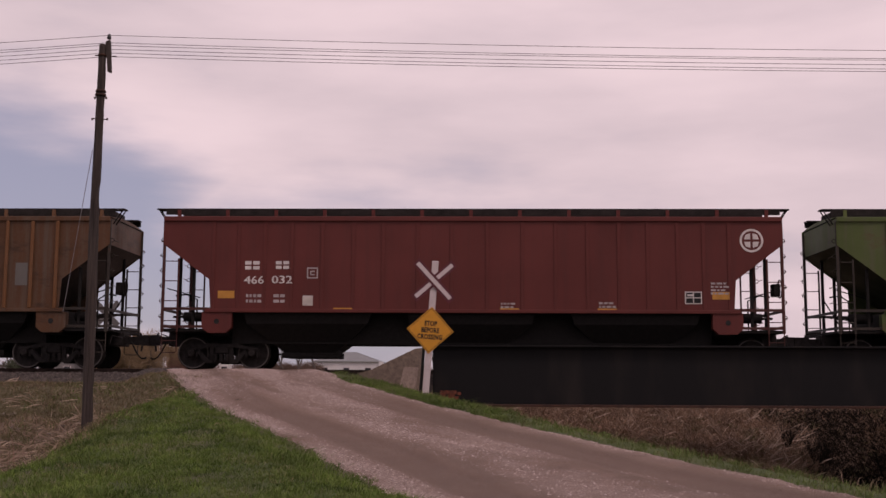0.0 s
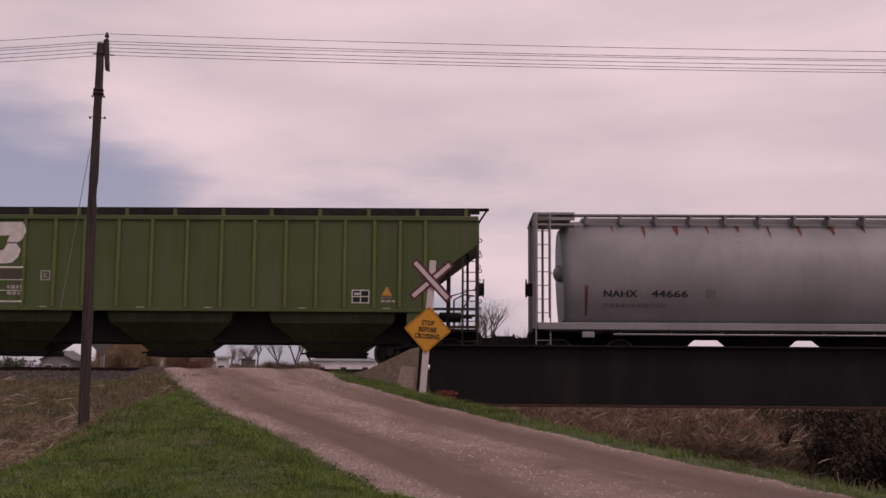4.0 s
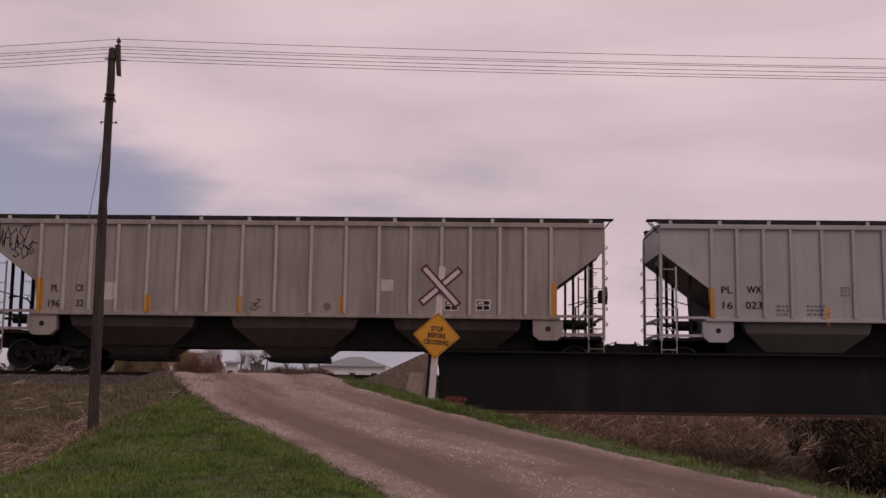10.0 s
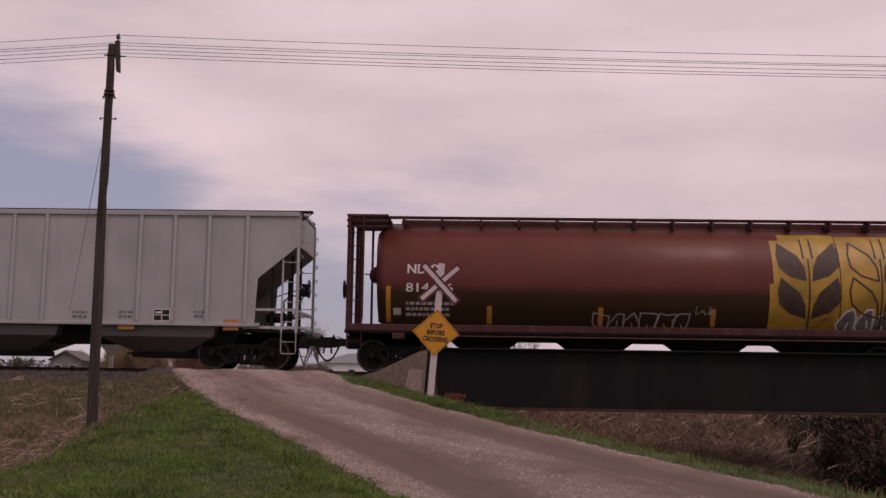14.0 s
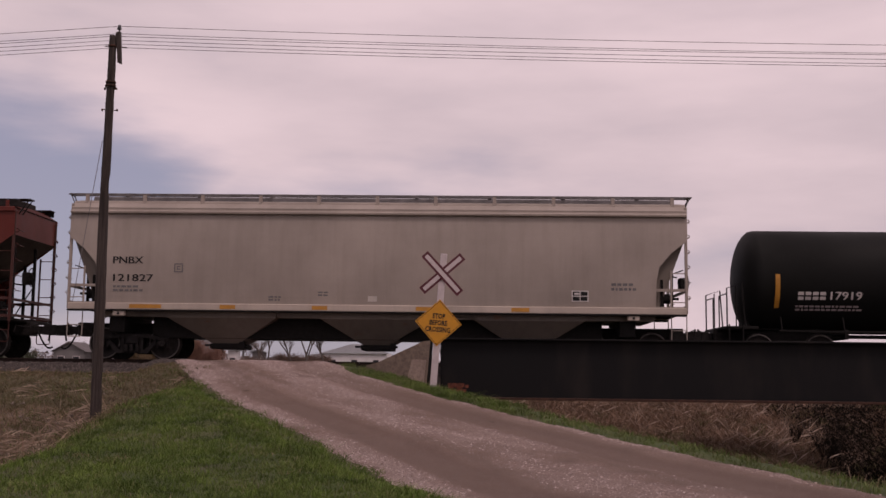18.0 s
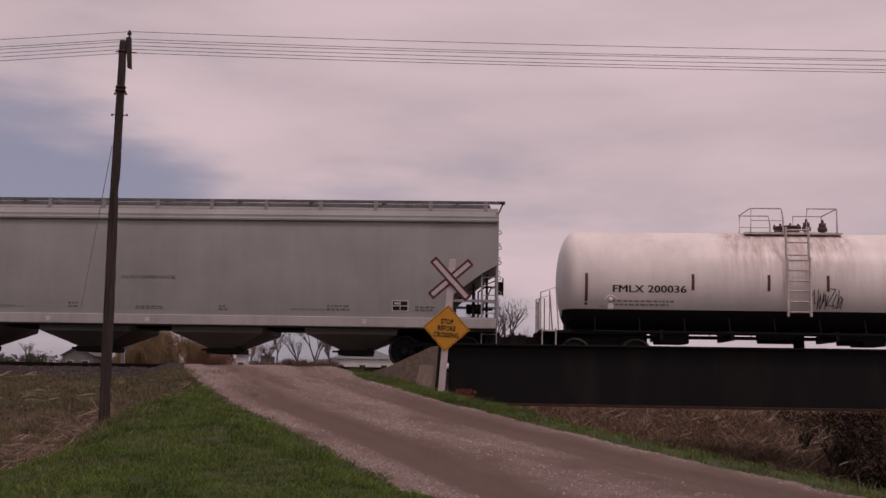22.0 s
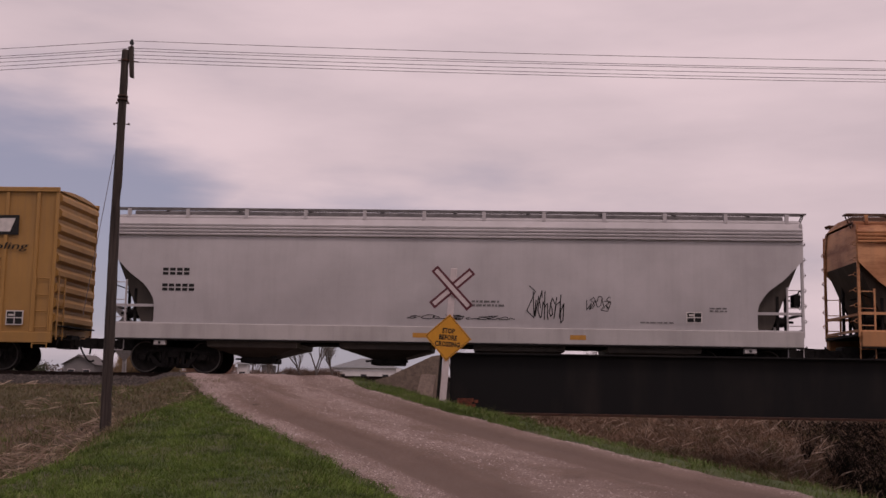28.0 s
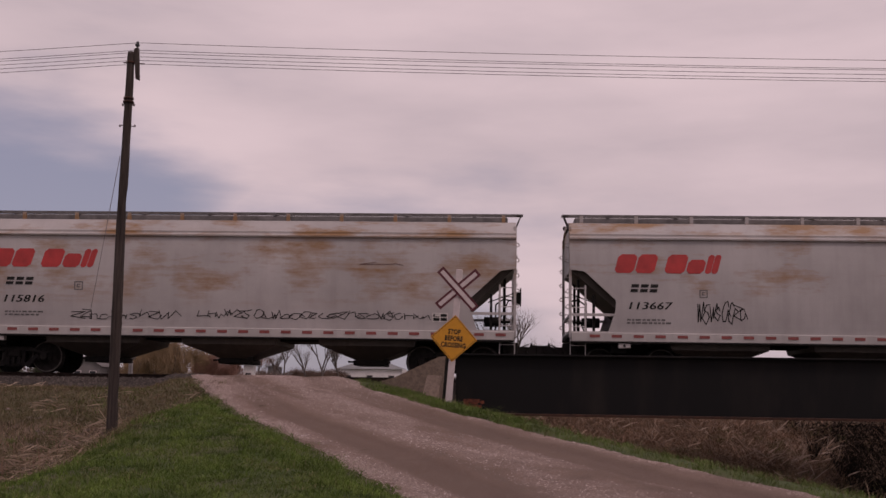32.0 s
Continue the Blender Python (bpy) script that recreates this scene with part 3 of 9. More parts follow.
def build_crossing_sign():
    s = thing("crossing_sign", "leaning white post with a red-edged crossbuck and yellow diamond sign", "road sign", at=pose(-1.02, 25.0, -0.8, 0, 4.0, 0))
    bm = fresh()
    box(bm, -0.075, 0.075, -0.02, 0.07, 0.0, 3.22, 0.01)
    part("post", bm, M_WHITE, s, "white-painted steel post")
    bm = fresh()
    box(bm, -0.15, -0.085, 0.0, 0.06, 0.0, 1.3, 0.005)
    part("stub_post", bm, M_UNDER, s, "dark stub post beside the white one")
    for a in (-45, 43.6):
        m = Matrix.Translation((0.0, -0.035 - (0.014 if a > 0 else 0), 2.76)) @ pose(0, 0, 0, 0, a, 0)
        bm = fresh()
        box(bm, -0.61, 0.61, -0.004, 0.004, -0.098, 0.098)
        blade = part("blade", bm, M_RED, s, "crossbuck blade with a red border", at=m)
        bm = fresh()
        box(bm, -0.555, 0.555, -0.008, -0.0045, -0.047, 0.047)
        part("blade_face", bm, M_WHITE, blade)
    m = Matrix.Translation((0.0, -0.035, 1.63))
    bm = fresh()
    prism(bm, [(0, -0.535), (0.535, 0), (0, 0.535), (-0.535, 0)], -0.004, 0.004)
    dia = part("diamond", bm, M_YELLOW, s, "yellow diamond warning plate", at=m)
    bm = fresh()
    for i in range(4):
        a, b = math.radians(90 * i), math.radians(90 * i + 90)
        pa, pb = Vector((math.cos(a), 0, math.sin(a))), Vector((math.cos(b), 0, math.sin(b)))
        vs = [bm.verts.new(p + Vector((0, -0.0065, 0))) for p in (pa * 0.505, pb * 0.505, pb * 0.49, pa * 0.49)]
        bm.faces.new(vs)
    part("border", bm, M_INK, dia)
    for i, w in enumerate(("STOP", "BEFORE", "CROSSING")):
        me = text_mesh(w, 0.155, 0, 0.74, 1.05, "CENTER", 0.0065)
        me.materials.append(M_INK)
        part("lettering", me, None, dia, at=pose(0, -0.0065, 0.10 - 0.152 * i))
    # the other side of the crossing
    f = thing("crossing_sign", "grey back of a diamond crossing sign on its post", "road sign", at=pose(-13.35, 40.0, -0.5))
    bm = fresh()
    box(bm, -0.07, 0.07, 0.0, 0.09, 0.0, 3.0, 0.01)
    part("post", bm, M_GALV, f)
    bm = fresh()
    prism(bm, [(0, 1.0), (0.535, 1.53), (0, 2.06), (-0.535, 1.53)], -0.01, -0.002)
    part("diamond", bm, M_GREY_MARK, f)
    for a in (-45, 45):
        bm = fresh()
        box(bm, -0.61, 0.61, -0.004, 0.004, -0.11, 0.11)
        part("blade", bm, M_GREY_MARK, f, at=Matrix.Translation((0, -0.02 - 0.01 * (a > 0), 2.6)) @ pose(0, 0, 0, 0, a, 0))


build_crossing_sign()

POLE = (-7.70, 22.0)
POLE_LINE = [(0.0, 0.05), (2.2, 0.03), (4.2, 0.01), (6.2, 0.025), (8.2, 0.04)]


def build_pole():
    p = thing("telephone_pole", "dark weathered wooden telephone pole leaning slightly, with bare wires", "telephone pole", at=pose(POLE[0], POLE[1], -1.6))
    bm = fresh()
    n, rings = 14, []
    for k in range(121):
        u = k / 120
        z = 8.2 * u
        r = 0.112 - 0.036 * u ** 1.4
        cx = lerp_list(z, POLE_LINE)
        ring = []
        for i in range(n):
            a = 2 * math.pi * i / n
            c, d = math.cos(a), math.sin(a)
            # weathered sapwood: long checks, and pieces flaked off one side
            flake = 0.16 * smoothstep(0.1, 0.5, noise.noise((c * 0.8 + 3, d * 0.8, z * 1.7))) * smoothstep(-0.2, 0.6, c)
            rr = r * (1 + 0.07 * noise.noise((c * 2, d * 2, z * 0.9)) + 0.06 * noise.noise((c * 4, d * 4, z * 4.1)) - flake)
            ring.append(bm.verts.new((cx + rr * c, rr * d, z)))
        rings.append(ring)
    for a, b in zip(rings, rings[1:]):
        for i in range(n):
            bm.faces.new((a[i], a[(i + 1) % n], b[(i + 1) % n], b[i])).smooth = True
    bm.faces.new(rings[-1])
    part("shaft", bm, M_POLE, p)
    bm = fresh()
    prism(bm, [(0.165, 7.62), (0.235, 7.60), (0.19, 8.29), (0.105, 8.26)], -0.05, 0.05)
    part("ridge_bracket", bm, M_POLE, p, "wooden bracket bolted beside the pole top")
    bm = fresh()
    rod(bm, (0.16, 0, 8.27), (0.16, 0, 8.34), 0.015)
    rod(bm, (0.16, 0, 8.33), (0.16, 0, 8.37), 0.045, 0.05, 10)
    rod(bm, (0.16, 0, 8.37), (0.16, 0, 8.43), 0.035, 0.025, 10)
    part("insulator", bm, M_GLASS, p, "small dark glass insulator")
    bm = fresh()
    rod(bm, (-0.11, -0.02, 7.97), (0.34, -0.02, 7.94), 0.014, n=5)
    part("through_bolt", bm, M_RUST, p, "long bolt through the pole")
    for z, r in ((7.10, 0.112), (7.18, 0.105), (7.95, 0.092)):
        bm = fresh()
        rod(bm, (lerp_list(z, POLE_LINE), 0, z), (lerp_list(z, POLE_LINE), 0, z + 0.045), r, n=14)
        part("bolt_strap", bm, M_RUST, p, "rusty steel band round the pole")
    for z, a, b in ((6.61, -0.16, 0.19), (7.06, -0.13, 0.15)):
        bm = fresh()
        c = lerp_list(z, POLE_LINE)
        rod(bm, (c + a, -0.02, z + 0.02), (c + b, -0.02, z - 0.01), 0.010, n=5)
        for x in (a + 0.02, b - 0.02):
            rod(bm, (c + x - 0.012, -0.02, z), (c + x + 0.012, -0.02, z), 0.026, n=6)
        part("through_bolt", bm, M_RUST, p, "long bolt through the pole")
    bm = fresh()
    rod(bm, (-0.05, -0.1, 5.95), (-0.40, -0.38, 2.6), 0.007, n=5)
    part("guy_wire", bm, M_WIRE, p, "thin slack guy wire")
    # next poles of the line, out along the track
    base = p
    for dx in (-46, 46, 92):
        copy_thing(base, pose(POLE[0] + dx, POLE[1], ground_z(POLE[0] + dx, POLE[1]) - 0.3))
    # wires
    for k, (z, off) in enumerate(((6.78, 0.2), (6.63, 0.18), (6.585, 0.05), (6.51, 0.1), (6.44, 0.12), (6.37, 0.14))):
        bm = fresh()
        for a in (-46, 0, 46):
            sag = (0.82 if a < 0 else 0.41) + 0.015 * math.sin(k * 2.1 + a)
            pts = []
            for i in range(25):
                u = i / 24
                pts.append((POLE[0] + off + a + 46 * u, POLE[1] + (k - 2.5) * 0.03, z - sag * 4 * u * (1 - u)))
            bent(bm, pts, 0.006, 4)
        tagged(part("line_wire", bm, M_WIRE), "thin dark overhead line wire strung between poles", "wire", "wires on the pole line")


build_pole()

# ---- far side: houses, sheds, trees ----


def build_house(x, y, w, d, h, roof_h, wall, roof, label, ridge_x=True, windows=2, hip=0.0):
    z0 = ground_z(x, y) - 0.1
    t = thing("house", label, "house", at=pose(x, y, z0))
    bm = fresh()
    box(bm, -w / 2, w / 2, -d / 2, d / 2, 0, h)
    part("wall", bm, wall, t)
    bm = fresh()
    o = 0.35
    if ridge_x:
        pr = [(-d / 2 - o, h - 0.1), (0, h + roof_h), (d / 2 + o, h - 0.1), (0, h + roof_h - 0.25)]
        a = [bm.verts.new((-w / 2 - o + (hip if p == 0 else 0.0), p, z)) for p, z in pr]
        b = [bm.verts.new((w / 2 + o - (hip if p == 0 else 0.0), p, z)) for p, z in pr]
    else:
        pr = [(-w / 2 - o, h - 0.1), (0, h + roof_h), (w / 2 + o, h - 0.1), (0, h + roof_h - 0.25)]
        a = [bm.verts.new((p, -d / 2 - o, z)) for p, z in pr]
        b = [bm.verts.new((p, d / 2 + o, z)) for p, z in pr]
    bm.faces.new(a)
    bm.faces.new(b)
    for i in range(4):
        bm.faces.new((a[i], a[(i + 1) % 4], b[(i + 1) % 4], b[i]))
    part("roof", bm, roof, t)
    for s in (-1, 1) if not hip else ():
        bm = fresh()
        if ridge_x:
            vs = [bm.verts.new((s * w / 2, p, z)) for p, z in ((-d / 2, h), (d / 2, h), (0, h + roof_h - 0.3))]
        else:
            vs = [bm.verts.new((p, s * d / 2, z)) for p, z in ((-w / 2, h), (w / 2, h), (0, h + roof_h - 0.3))]
        bm.faces.new(vs)
        part("gable", bm, wall, t)
    for i in range(windows):
        bm = fresh()
        cx = (i + 0.5) / windows * w - w / 2
        box(bm, cx - 0.5, cx + 0.5, -d / 2 - 0.06, -d / 2 + 0.05, h * 0.42, h * 0.42 + 1.2, 0.02)
        wdw = part("window", bm, M_WHITE, t)
        bm = fresh()
        box(bm, cx - 0.42, cx + 0.42, -d / 2 - 0.07, -d / 2 - 0.061, h * 0.42 + 0.08, h * 0.42 + 1.12)
        part("pane", bm, M_GLASS, wdw)
    return t


build_house(-18.6, 170, 9.8, 9, 3.75, 1.45, M_SIDING_W, M_ROOF_PALE, "white farm building with a pale metal roof", True, 3, 4.2)
build_house(-23.6, 168, 2.6, 5, 3.1, 0.4, M_SIDING_W, M_ROOF_PALE, "low white lean-to with a flat pale roof", True, 1)
build_house(-37.85, 170, 1.5, 2.0, 4.1, 0.25, M_SIDING_W, M_ROOF_PALE, "small narrow white shed", True, 1)
build_house(-33.5, 168, 1.8, 2.2, 3.8, 0.35, M_SIDING_G, M_ROOF_PALE, "small grey shed with pale doors", False, 1)
build_house(-42.0, 165, 5.5, 6, 3.6, 1.8, plain("brown_siding", (0.16, 0.10, 0.08), 0.9), M_ROOF_DARK, "low brown outbuilding behind the trees", True, 2)
build_house(-55.2, 150, 4.2, 6, 3.2, 1.3, M_SIDING_G, M_ROOF_DARK, "grey house with a dark gabled roof", False, 2)


def build_tree(x, y, h, seed, twigs, spread, mat):
    rnd = random.Random(seed)
    t = thing("bare_tree", "leafless tree with budding brown twigs", "tree", "bare trees behind the line", at=pose(x, y, ground_z(x, y) - 0.1))
    bm, tw = fresh(), []

    def grow(p, d, length, r, depth):
        q = p + d * length
        rod(bm, p, q, r, r * 0.62, 5 if depth < 2 else 3, caps=False)
        if depth >= 4:
            tw.append((q, d, length))
            return
        for k in range(3 if depth < 3 else 2):
            nd = (d + Vector((rnd.uniform(-1, 1), rnd.uniform(-1, 1), rnd.uniform(-0.15, 0.6))) * spread).normalized()
            grow(p + d * length * rnd.uniform(0.6, 1.0), nd, length * rnd.uniform(0.58, 0.82), r * 0.6, depth + 1)

    grow(Vector((0, 0, 0)), Vector((rnd.uniform(-0.08, 0.08), 0, 1)).normalized(), h * 0.30, h * 0.02, 0)
    part("trunk", bm, M_BARK, t)
    if twigs:
        vs, fs = [], []
        for q, d, l in tw:
            for k in range(twigs):
                a = q + Vector((rnd.gauss(0, 0.35), rnd.gauss(0, 0.35), rnd.gauss(0, 0.35))) * l
                b = a + (d * 0.7 + Vector((rnd.gauss(0, 0.7), rnd.gauss(0, 0.7), rnd.uniform(-0.1, 0.9)))) * l * 0.55
                i = len(vs)
                s = 0.012 + h * 0.0010
                vs += [a, a + Vector((s, 0, 0)), b]
                fs.append((i, i + 1, i + 2))
        me = bpy.data.meshes.new("crown")
        me.from_pydata([tuple(v) for v in vs], [], fs)
        me.materials.append(mat)
        part("crown", me, None, t)
    return t


M_BUD_GREY = plain("grey_twigs", (0.17, 0.145, 0.135), 0.95, 0, 0.3, 2)
M_BUD_RED = plain("reddish_buds", (0.20, 0.105, 0.080), 0.95, 0, 0.4, 2)
M_WILLOW = plain("yellow_brown_twigs", (0.24, 0.165, 0.095), 0.95, 0, 0.35, 1)
for i, (x, y, h, m, k) in enumerate(((-23.4, 150, 10.5, M_BUD_GREY, 26), (-21.4, 152, 9.5, M_BUD_GREY, 26), (-26.5, 155, 8.5, M_BUD_GREY, 9), (-28.5, 150, 9.0, M_BUD_GREY, 9), (-31, 155, 8.5, M_BUD_GREY, 9), (-39.5, 168, 8.6, M_BUD_RED, 22), (-36.6, 172, 7.8, M_BUD_RED, 22), (-41.5, 172, 8.2, M_BUD_RED, 22), (-46, 150, 6.5, M_BUD_GREY, 12), (-48.5, 152, 6.0, M_BUD_GREY, 12), (0.5, 150, 14, M_BUD_GREY, 6), (3.5, 155, 15, M_BUD_GREY, 6), (7, 170, 12, M_BUD_GREY, 6), (-6, 180, 10, M_BUD_GREY, 9), (-61.0, 170, 6.5, M_BUD_GREY, 14), (-64.5, 172, 6.0, M_BUD_GREY, 14), (20, 200, 13, M_BUD_GREY, 6), (-80, 190, 8, M_BUD_GREY, 12))):
    build_tree(x, y, h, 40 + i, k, 0.5, m)


def build_shrub(x, y, w, h, mat, label, seed, n=9000, leaf=0.0):
    """A thicket of fine upright twigs, or of small leaves where leaf is given."""
    rnd = random.Random(seed)
    t = thing("shrub", label, "shrub", at=pose(x, y, ground_z(x, y)))
    bm = fresh()
    for k in range(14):
        a = rnd.uniform(0, 6.28)
        rod(bm, (rnd.uniform(-0.3, 0.3) * w, rnd.uniform(-0.2, 0.2) * w, 0), (0.5 * w * math.cos(a) * rnd.uniform(0.2, 0.9), 0.4 * w * math.sin(a), h * rnd.uniform(0.5, 0.9)), 0.05, 0.012, 4)
    part("stem_clump", bm, M_BARK, t)
    vs, fs = [], []
    lobes = [(rnd.uniform(-0.42, 0.42) * w, rnd.uniform(-0.3, 0.3) * w, h * rnd.uniform(0.3, 0.72), rnd.uniform(0.14, 0.28)) for k in range(11)]
    for k in range(n):
        lx, ly, lz, lr = rnd.choice(lobes)
        d = Vector((rnd.gauss(0, 1), rnd.gauss(0, 1), rnd.gauss(0, 1))).normalized() * rnd.uniform(0.2, 1.05)
        c = Vector((lx + d.x * lr * w, ly + d.y * lr * w, max(0.05, lz + d.z * lr * h * 1.2)))
        i = len(vs)
        if leaf:
            vs += [tuple(c + Vector((rnd.uniform(-1, 1), rnd.uniform(-1, 1), rnd.uniform(-1, 1))) * leaf) for j in range(3)]
        else:
            e = c + (d * 0.5 + Vector((rnd.gauss(0, 0.35), rnd.gauss(0, 0.35), rnd.uniform(0.2, 1.0)))) * rnd.uniform(0.25, 0.7)
            vs += [tuple(c), tuple(c + Vector((0.035, 0, 0))), tuple(e)]
        fs.append((i, i + 1, i + 2))
    me = bpy.data.meshes.new("foliage")
    me.from_pydata(vs, [], fs)
    me.materials.append(mat)
    part("foliage", me, None, t)
    return t


for i, (x, y, w, h) in enumerate(((-62.5, 148, 5.5, 3.7), (-67.0, 148, 5.5, 3.9), (-71.5, 150, 6, 3.6))):
    build_shrub(x, y, w, h, M_EVERGREEN, "dark dense evergreen hedge shrub", 70 + i, 5000, 0.13)
for i, (x, y, w, h, m) in enumerate(((-35.0, 110, 4.6, 5.2, M_WILLOW), (-32.2, 111, 4.8, 5.6, M_WILLOW), (-37.5, 116, 4.5, 4.2, M_WILLOW), (-30.0, 118, 4.5, 4.0, M_BUD_RED))):
    build_shrub(x, y, w, h, m, "yellowish brown leafless willow thicket", 80 + i, 14000)
for i, (x, y, w, h) in enumerate(((-46.5, 150, 7, 3.6), (-51, 152, 6, 3.2), (-25, 160, 7, 3.2), (-30, 162, 8, 3.4), (-10, 160, 9, 3.3), (3, 155, 10, 3.6), (14, 150, 12, 4.0), (26, 150, 12, 4.0), (40, 150, 14, 4.4))):
    build_shrub(x, y, w, h, M_BUD, "reddish brown leafless thicket", 90 + i, 9000)

# far tree line along the horizon
bm_rnd = random.Random(5)
vs, fs = [], []
for k in range(16000):
    a = bm_rnd.uniform(-0.62, 0.62)
    r = bm_rnd.uniform(330, 420)
    hh = 6 + 3.5 * noise.noise((a * 14, 0, 0)) + 2 * noise.noise((a * 60, 1, 0))
    c = Vector((r * math.sin(a), r * math.cos(a), -0.7 + bm_rnd.uniform(0, max(1.5, hh))))
    i = len(vs)
    for j in range(3):
        vs.append(tuple(c + Vector((bm_rnd.uniform(-1, 1), bm_rnd.uniform(-1, 1), bm_rnd.uniform(-1, 1))) * 1.0))
    fs.append((i, i + 1, i + 2))
me = bpy.data.meshes.new("far_woods")
me.from_pydata(vs, [], fs)
me.materials.append(plain("hazy_woods", (0.17, 0.14, 0.135), 0.95, 0, 0.3, 0.2))
tagged(new("far_woods", me), "distant hazy leafless woods on the horizon", "woods", kind="stuff")

# ---- the train ----
SPEED = 11.5  # metres a second, towards -x
WHEEL_R = 0.457
CARS, WHEELS = [], []


def wheelset_mesh():
    bm = fresh()
    n = 28
    for s in (-1, 1):
        prof = [(s * 0.68, WHEEL_R + 0.025), (s * 0.71, WHEEL_R + 0.02), (s * 0.715, WHEEL_R), (s * 0.82, WHEEL_R - 0.006), (s * 0.828, WHEEL_R - 0.012), (s * 0.828, WHEEL_R - 0.05), (s * 0.79, WHEEL_R - 0.075), (s * 0.765, 0.19), (s * 0.83, 0.14), (s * 0.83, 0.09), (s * 1.05, 0.085), (s * 1.06, 0.0)]
        rings = []
        for y, r in prof:
            rings.append([bm.verts.new((max(r, 0.001) * math.sin(2 * math.pi * i / n), y, max(r, 0.001) * math.cos(2 * math.pi * i / n))) for i in range(n)])
        for k, (a, b) in enumerate(zip(rings, rings[1:])):
            for i in range(n):
                f = bm.faces.new((a[i], a[(i + 1) % n], b[(i + 1) % n], b[i]))
                f.smooth, f.material_index = True, 1 if k == 4 else 0
        bm.faces.new(rings[0])
        # three cap bolts turn with the axle end
        for i in range(3):
            a = 2 * math.pi * i / 3
            box(bm, 0.05 * math.cos(a) - 0.014, 0.05 * math.cos(a) + 0.014, s * 1.135 - 0.02, s * 1.135 + 0.02, 0.05 * math.sin(a) - 0.014, 0.05 * math.sin(a) + 0.014)
        rod(bm, (0, s * 1.05, 0), (0, s * 1.13, 0), 0.105, 0.095, n=14)
    rod(bm, (0, -0.7, 0), (0, 0.7, 0), 0.085, n=10)
    me = mesh_of("wheel_set", bm, M_WHEEL)
    me.materials.append(M_RIM)
    return me


def side_frame_mesh():
    bm = fresh()
    for s in (-1, 1):
        y0, y1 = sorted((s * 0.95, s * 1.07))
        # top and bottom members of the casting, columns and pedestal arms
        prism(bm, [(-1.03, 0.50), (-1.03, 0.60), (-0.74, 0.63), (-0.44, 0.72), (0.44, 0.72), (0.74, 0.63), (1.03, 0.60), (1.03, 0.50), (0.72, 0.53), (0.42, 0.61), (-0.42, 0.61), (-0.72, 0.53)], y0, y1)
        prism(bm, [(-0.76, 0.54), (-0.68, 0.58), (-0.36, 0.27), (0.36, 0.27), (0.68, 0.58), (0.76, 0.54), (0.46, 0.17), (-0.46, 0.17)], y0, y1)
        for x in (-0.27, 0.27):
            box(bm, x - 0.055, x + 0.055, y0, y1, 0.25, 0.64, 0.01)
        for x in (-0.865, 0.865):
            box(bm, x - 0.13, x + 0.13, s * 1.01 - 0.09, s * 1.01 + 0.09, WHEEL_R + 0.075, WHEEL_R + 0.13, 0.015)
            for d in (-0.155, 0.155):
                box(bm, x + d - 0.035, x + d + 0.035, y0, y1, WHEEL_R - 0.12, WHEEL_R + 0.1, 0.01)
    box(bm, -0.19, 0.19, -1.12, 1.12, 0.43, 0.66, 0.03)
    return mesh_of("side_frame", bm, M_TRUCK)


def spring_mesh():
    bm = fresh()
    prof = [(0.03, 0.22)] + [(0.072 if k % 2 == 0 else 0.05, 0.225 + k * 0.024) for k in range(9)] + [(0.03, 0.425)]
    rings = [[bm.verts.new((r * math.cos(2 * math.pi * i / 8), r * math.sin(2 * math.pi * i / 8), z)) for i in range(8)] for r, z in prof]
    for a, b in zip(rings, rings[1:]):
        for i in range(8):
            bm.faces.new((a[i], a[(i + 1) % 8], b[(i + 1) % 8], b[i])).smooth = True
    return mesh_of("spring", bm, M_TRUCK)


def brake_mesh():
    bm = fresh()
    for x in (-0.38, 0.38):
        rod(bm, (x, -0.85, 0.42), (x, 0.85, 0.42), 0.04)
        for s in (-1, 1):
            box(bm, x - 0.05, x + 0.05, s * 0.76 - 0.05, s * 0.76 + 0.05, 0.26, 0.6)
    return mesh_of("brake_beam", bm, M_TRUCK)


MESH_WHEEL, MESH_FRAME, MESH_SPRING, MESH_BRAKE = wheelset_mesh(), side_frame_mesh(), spring_mesh(), brake_mesh()


def coupler_mesh():
    bm = fresh()
    box(bm, -0.35, 0.10, -0.32, 0.32, 0.66, 1.06, 0.02)
    box(bm, 0.08, 0.48, -0.10, 0.10, 0.73, 0.95, 0.02)
    prism(bm, [(0.40, 0.70), (0.46, 1.00), (0.80, 0.98), (0.80, 0.68)], -0.18, 0.14)
    bent(bm, [(0.06, -1.35, 0.72), (0.10, -1.3, 0.92), (0.12, -0.5, 0.90), (0.42, -0.15, 1.02)], 0.016)
    rod(bm, (0.58, -0.02, 0.70), (0.56, -0.04, 0.52), 0.028)
    box(bm, 0.62, 0.84, -0.20, -0.04, 0.68, 0.99, 0.03)
    rod(bm, (0.5, 0.05, 0.95), (0.5, 0.05, 1.06), 0.03)
    return mesh_of("coupler", bm, M_TRUCK)


def hose_mesh():
    bm = fresh()
    pts = [(0.35 + 0.46 * u, -0.35, 0.80 - 0.50 * math.sin(u * math.pi * 0.62)) for u in (i / 7 for i in range(8))]
    bent(bm, pts, 0.028, 6)
    return mesh_of("air_hose", bm, M_RUBBER)


MESH_COUPLER, MESH_HOSE = coupler_mesh(), hose_mesh()


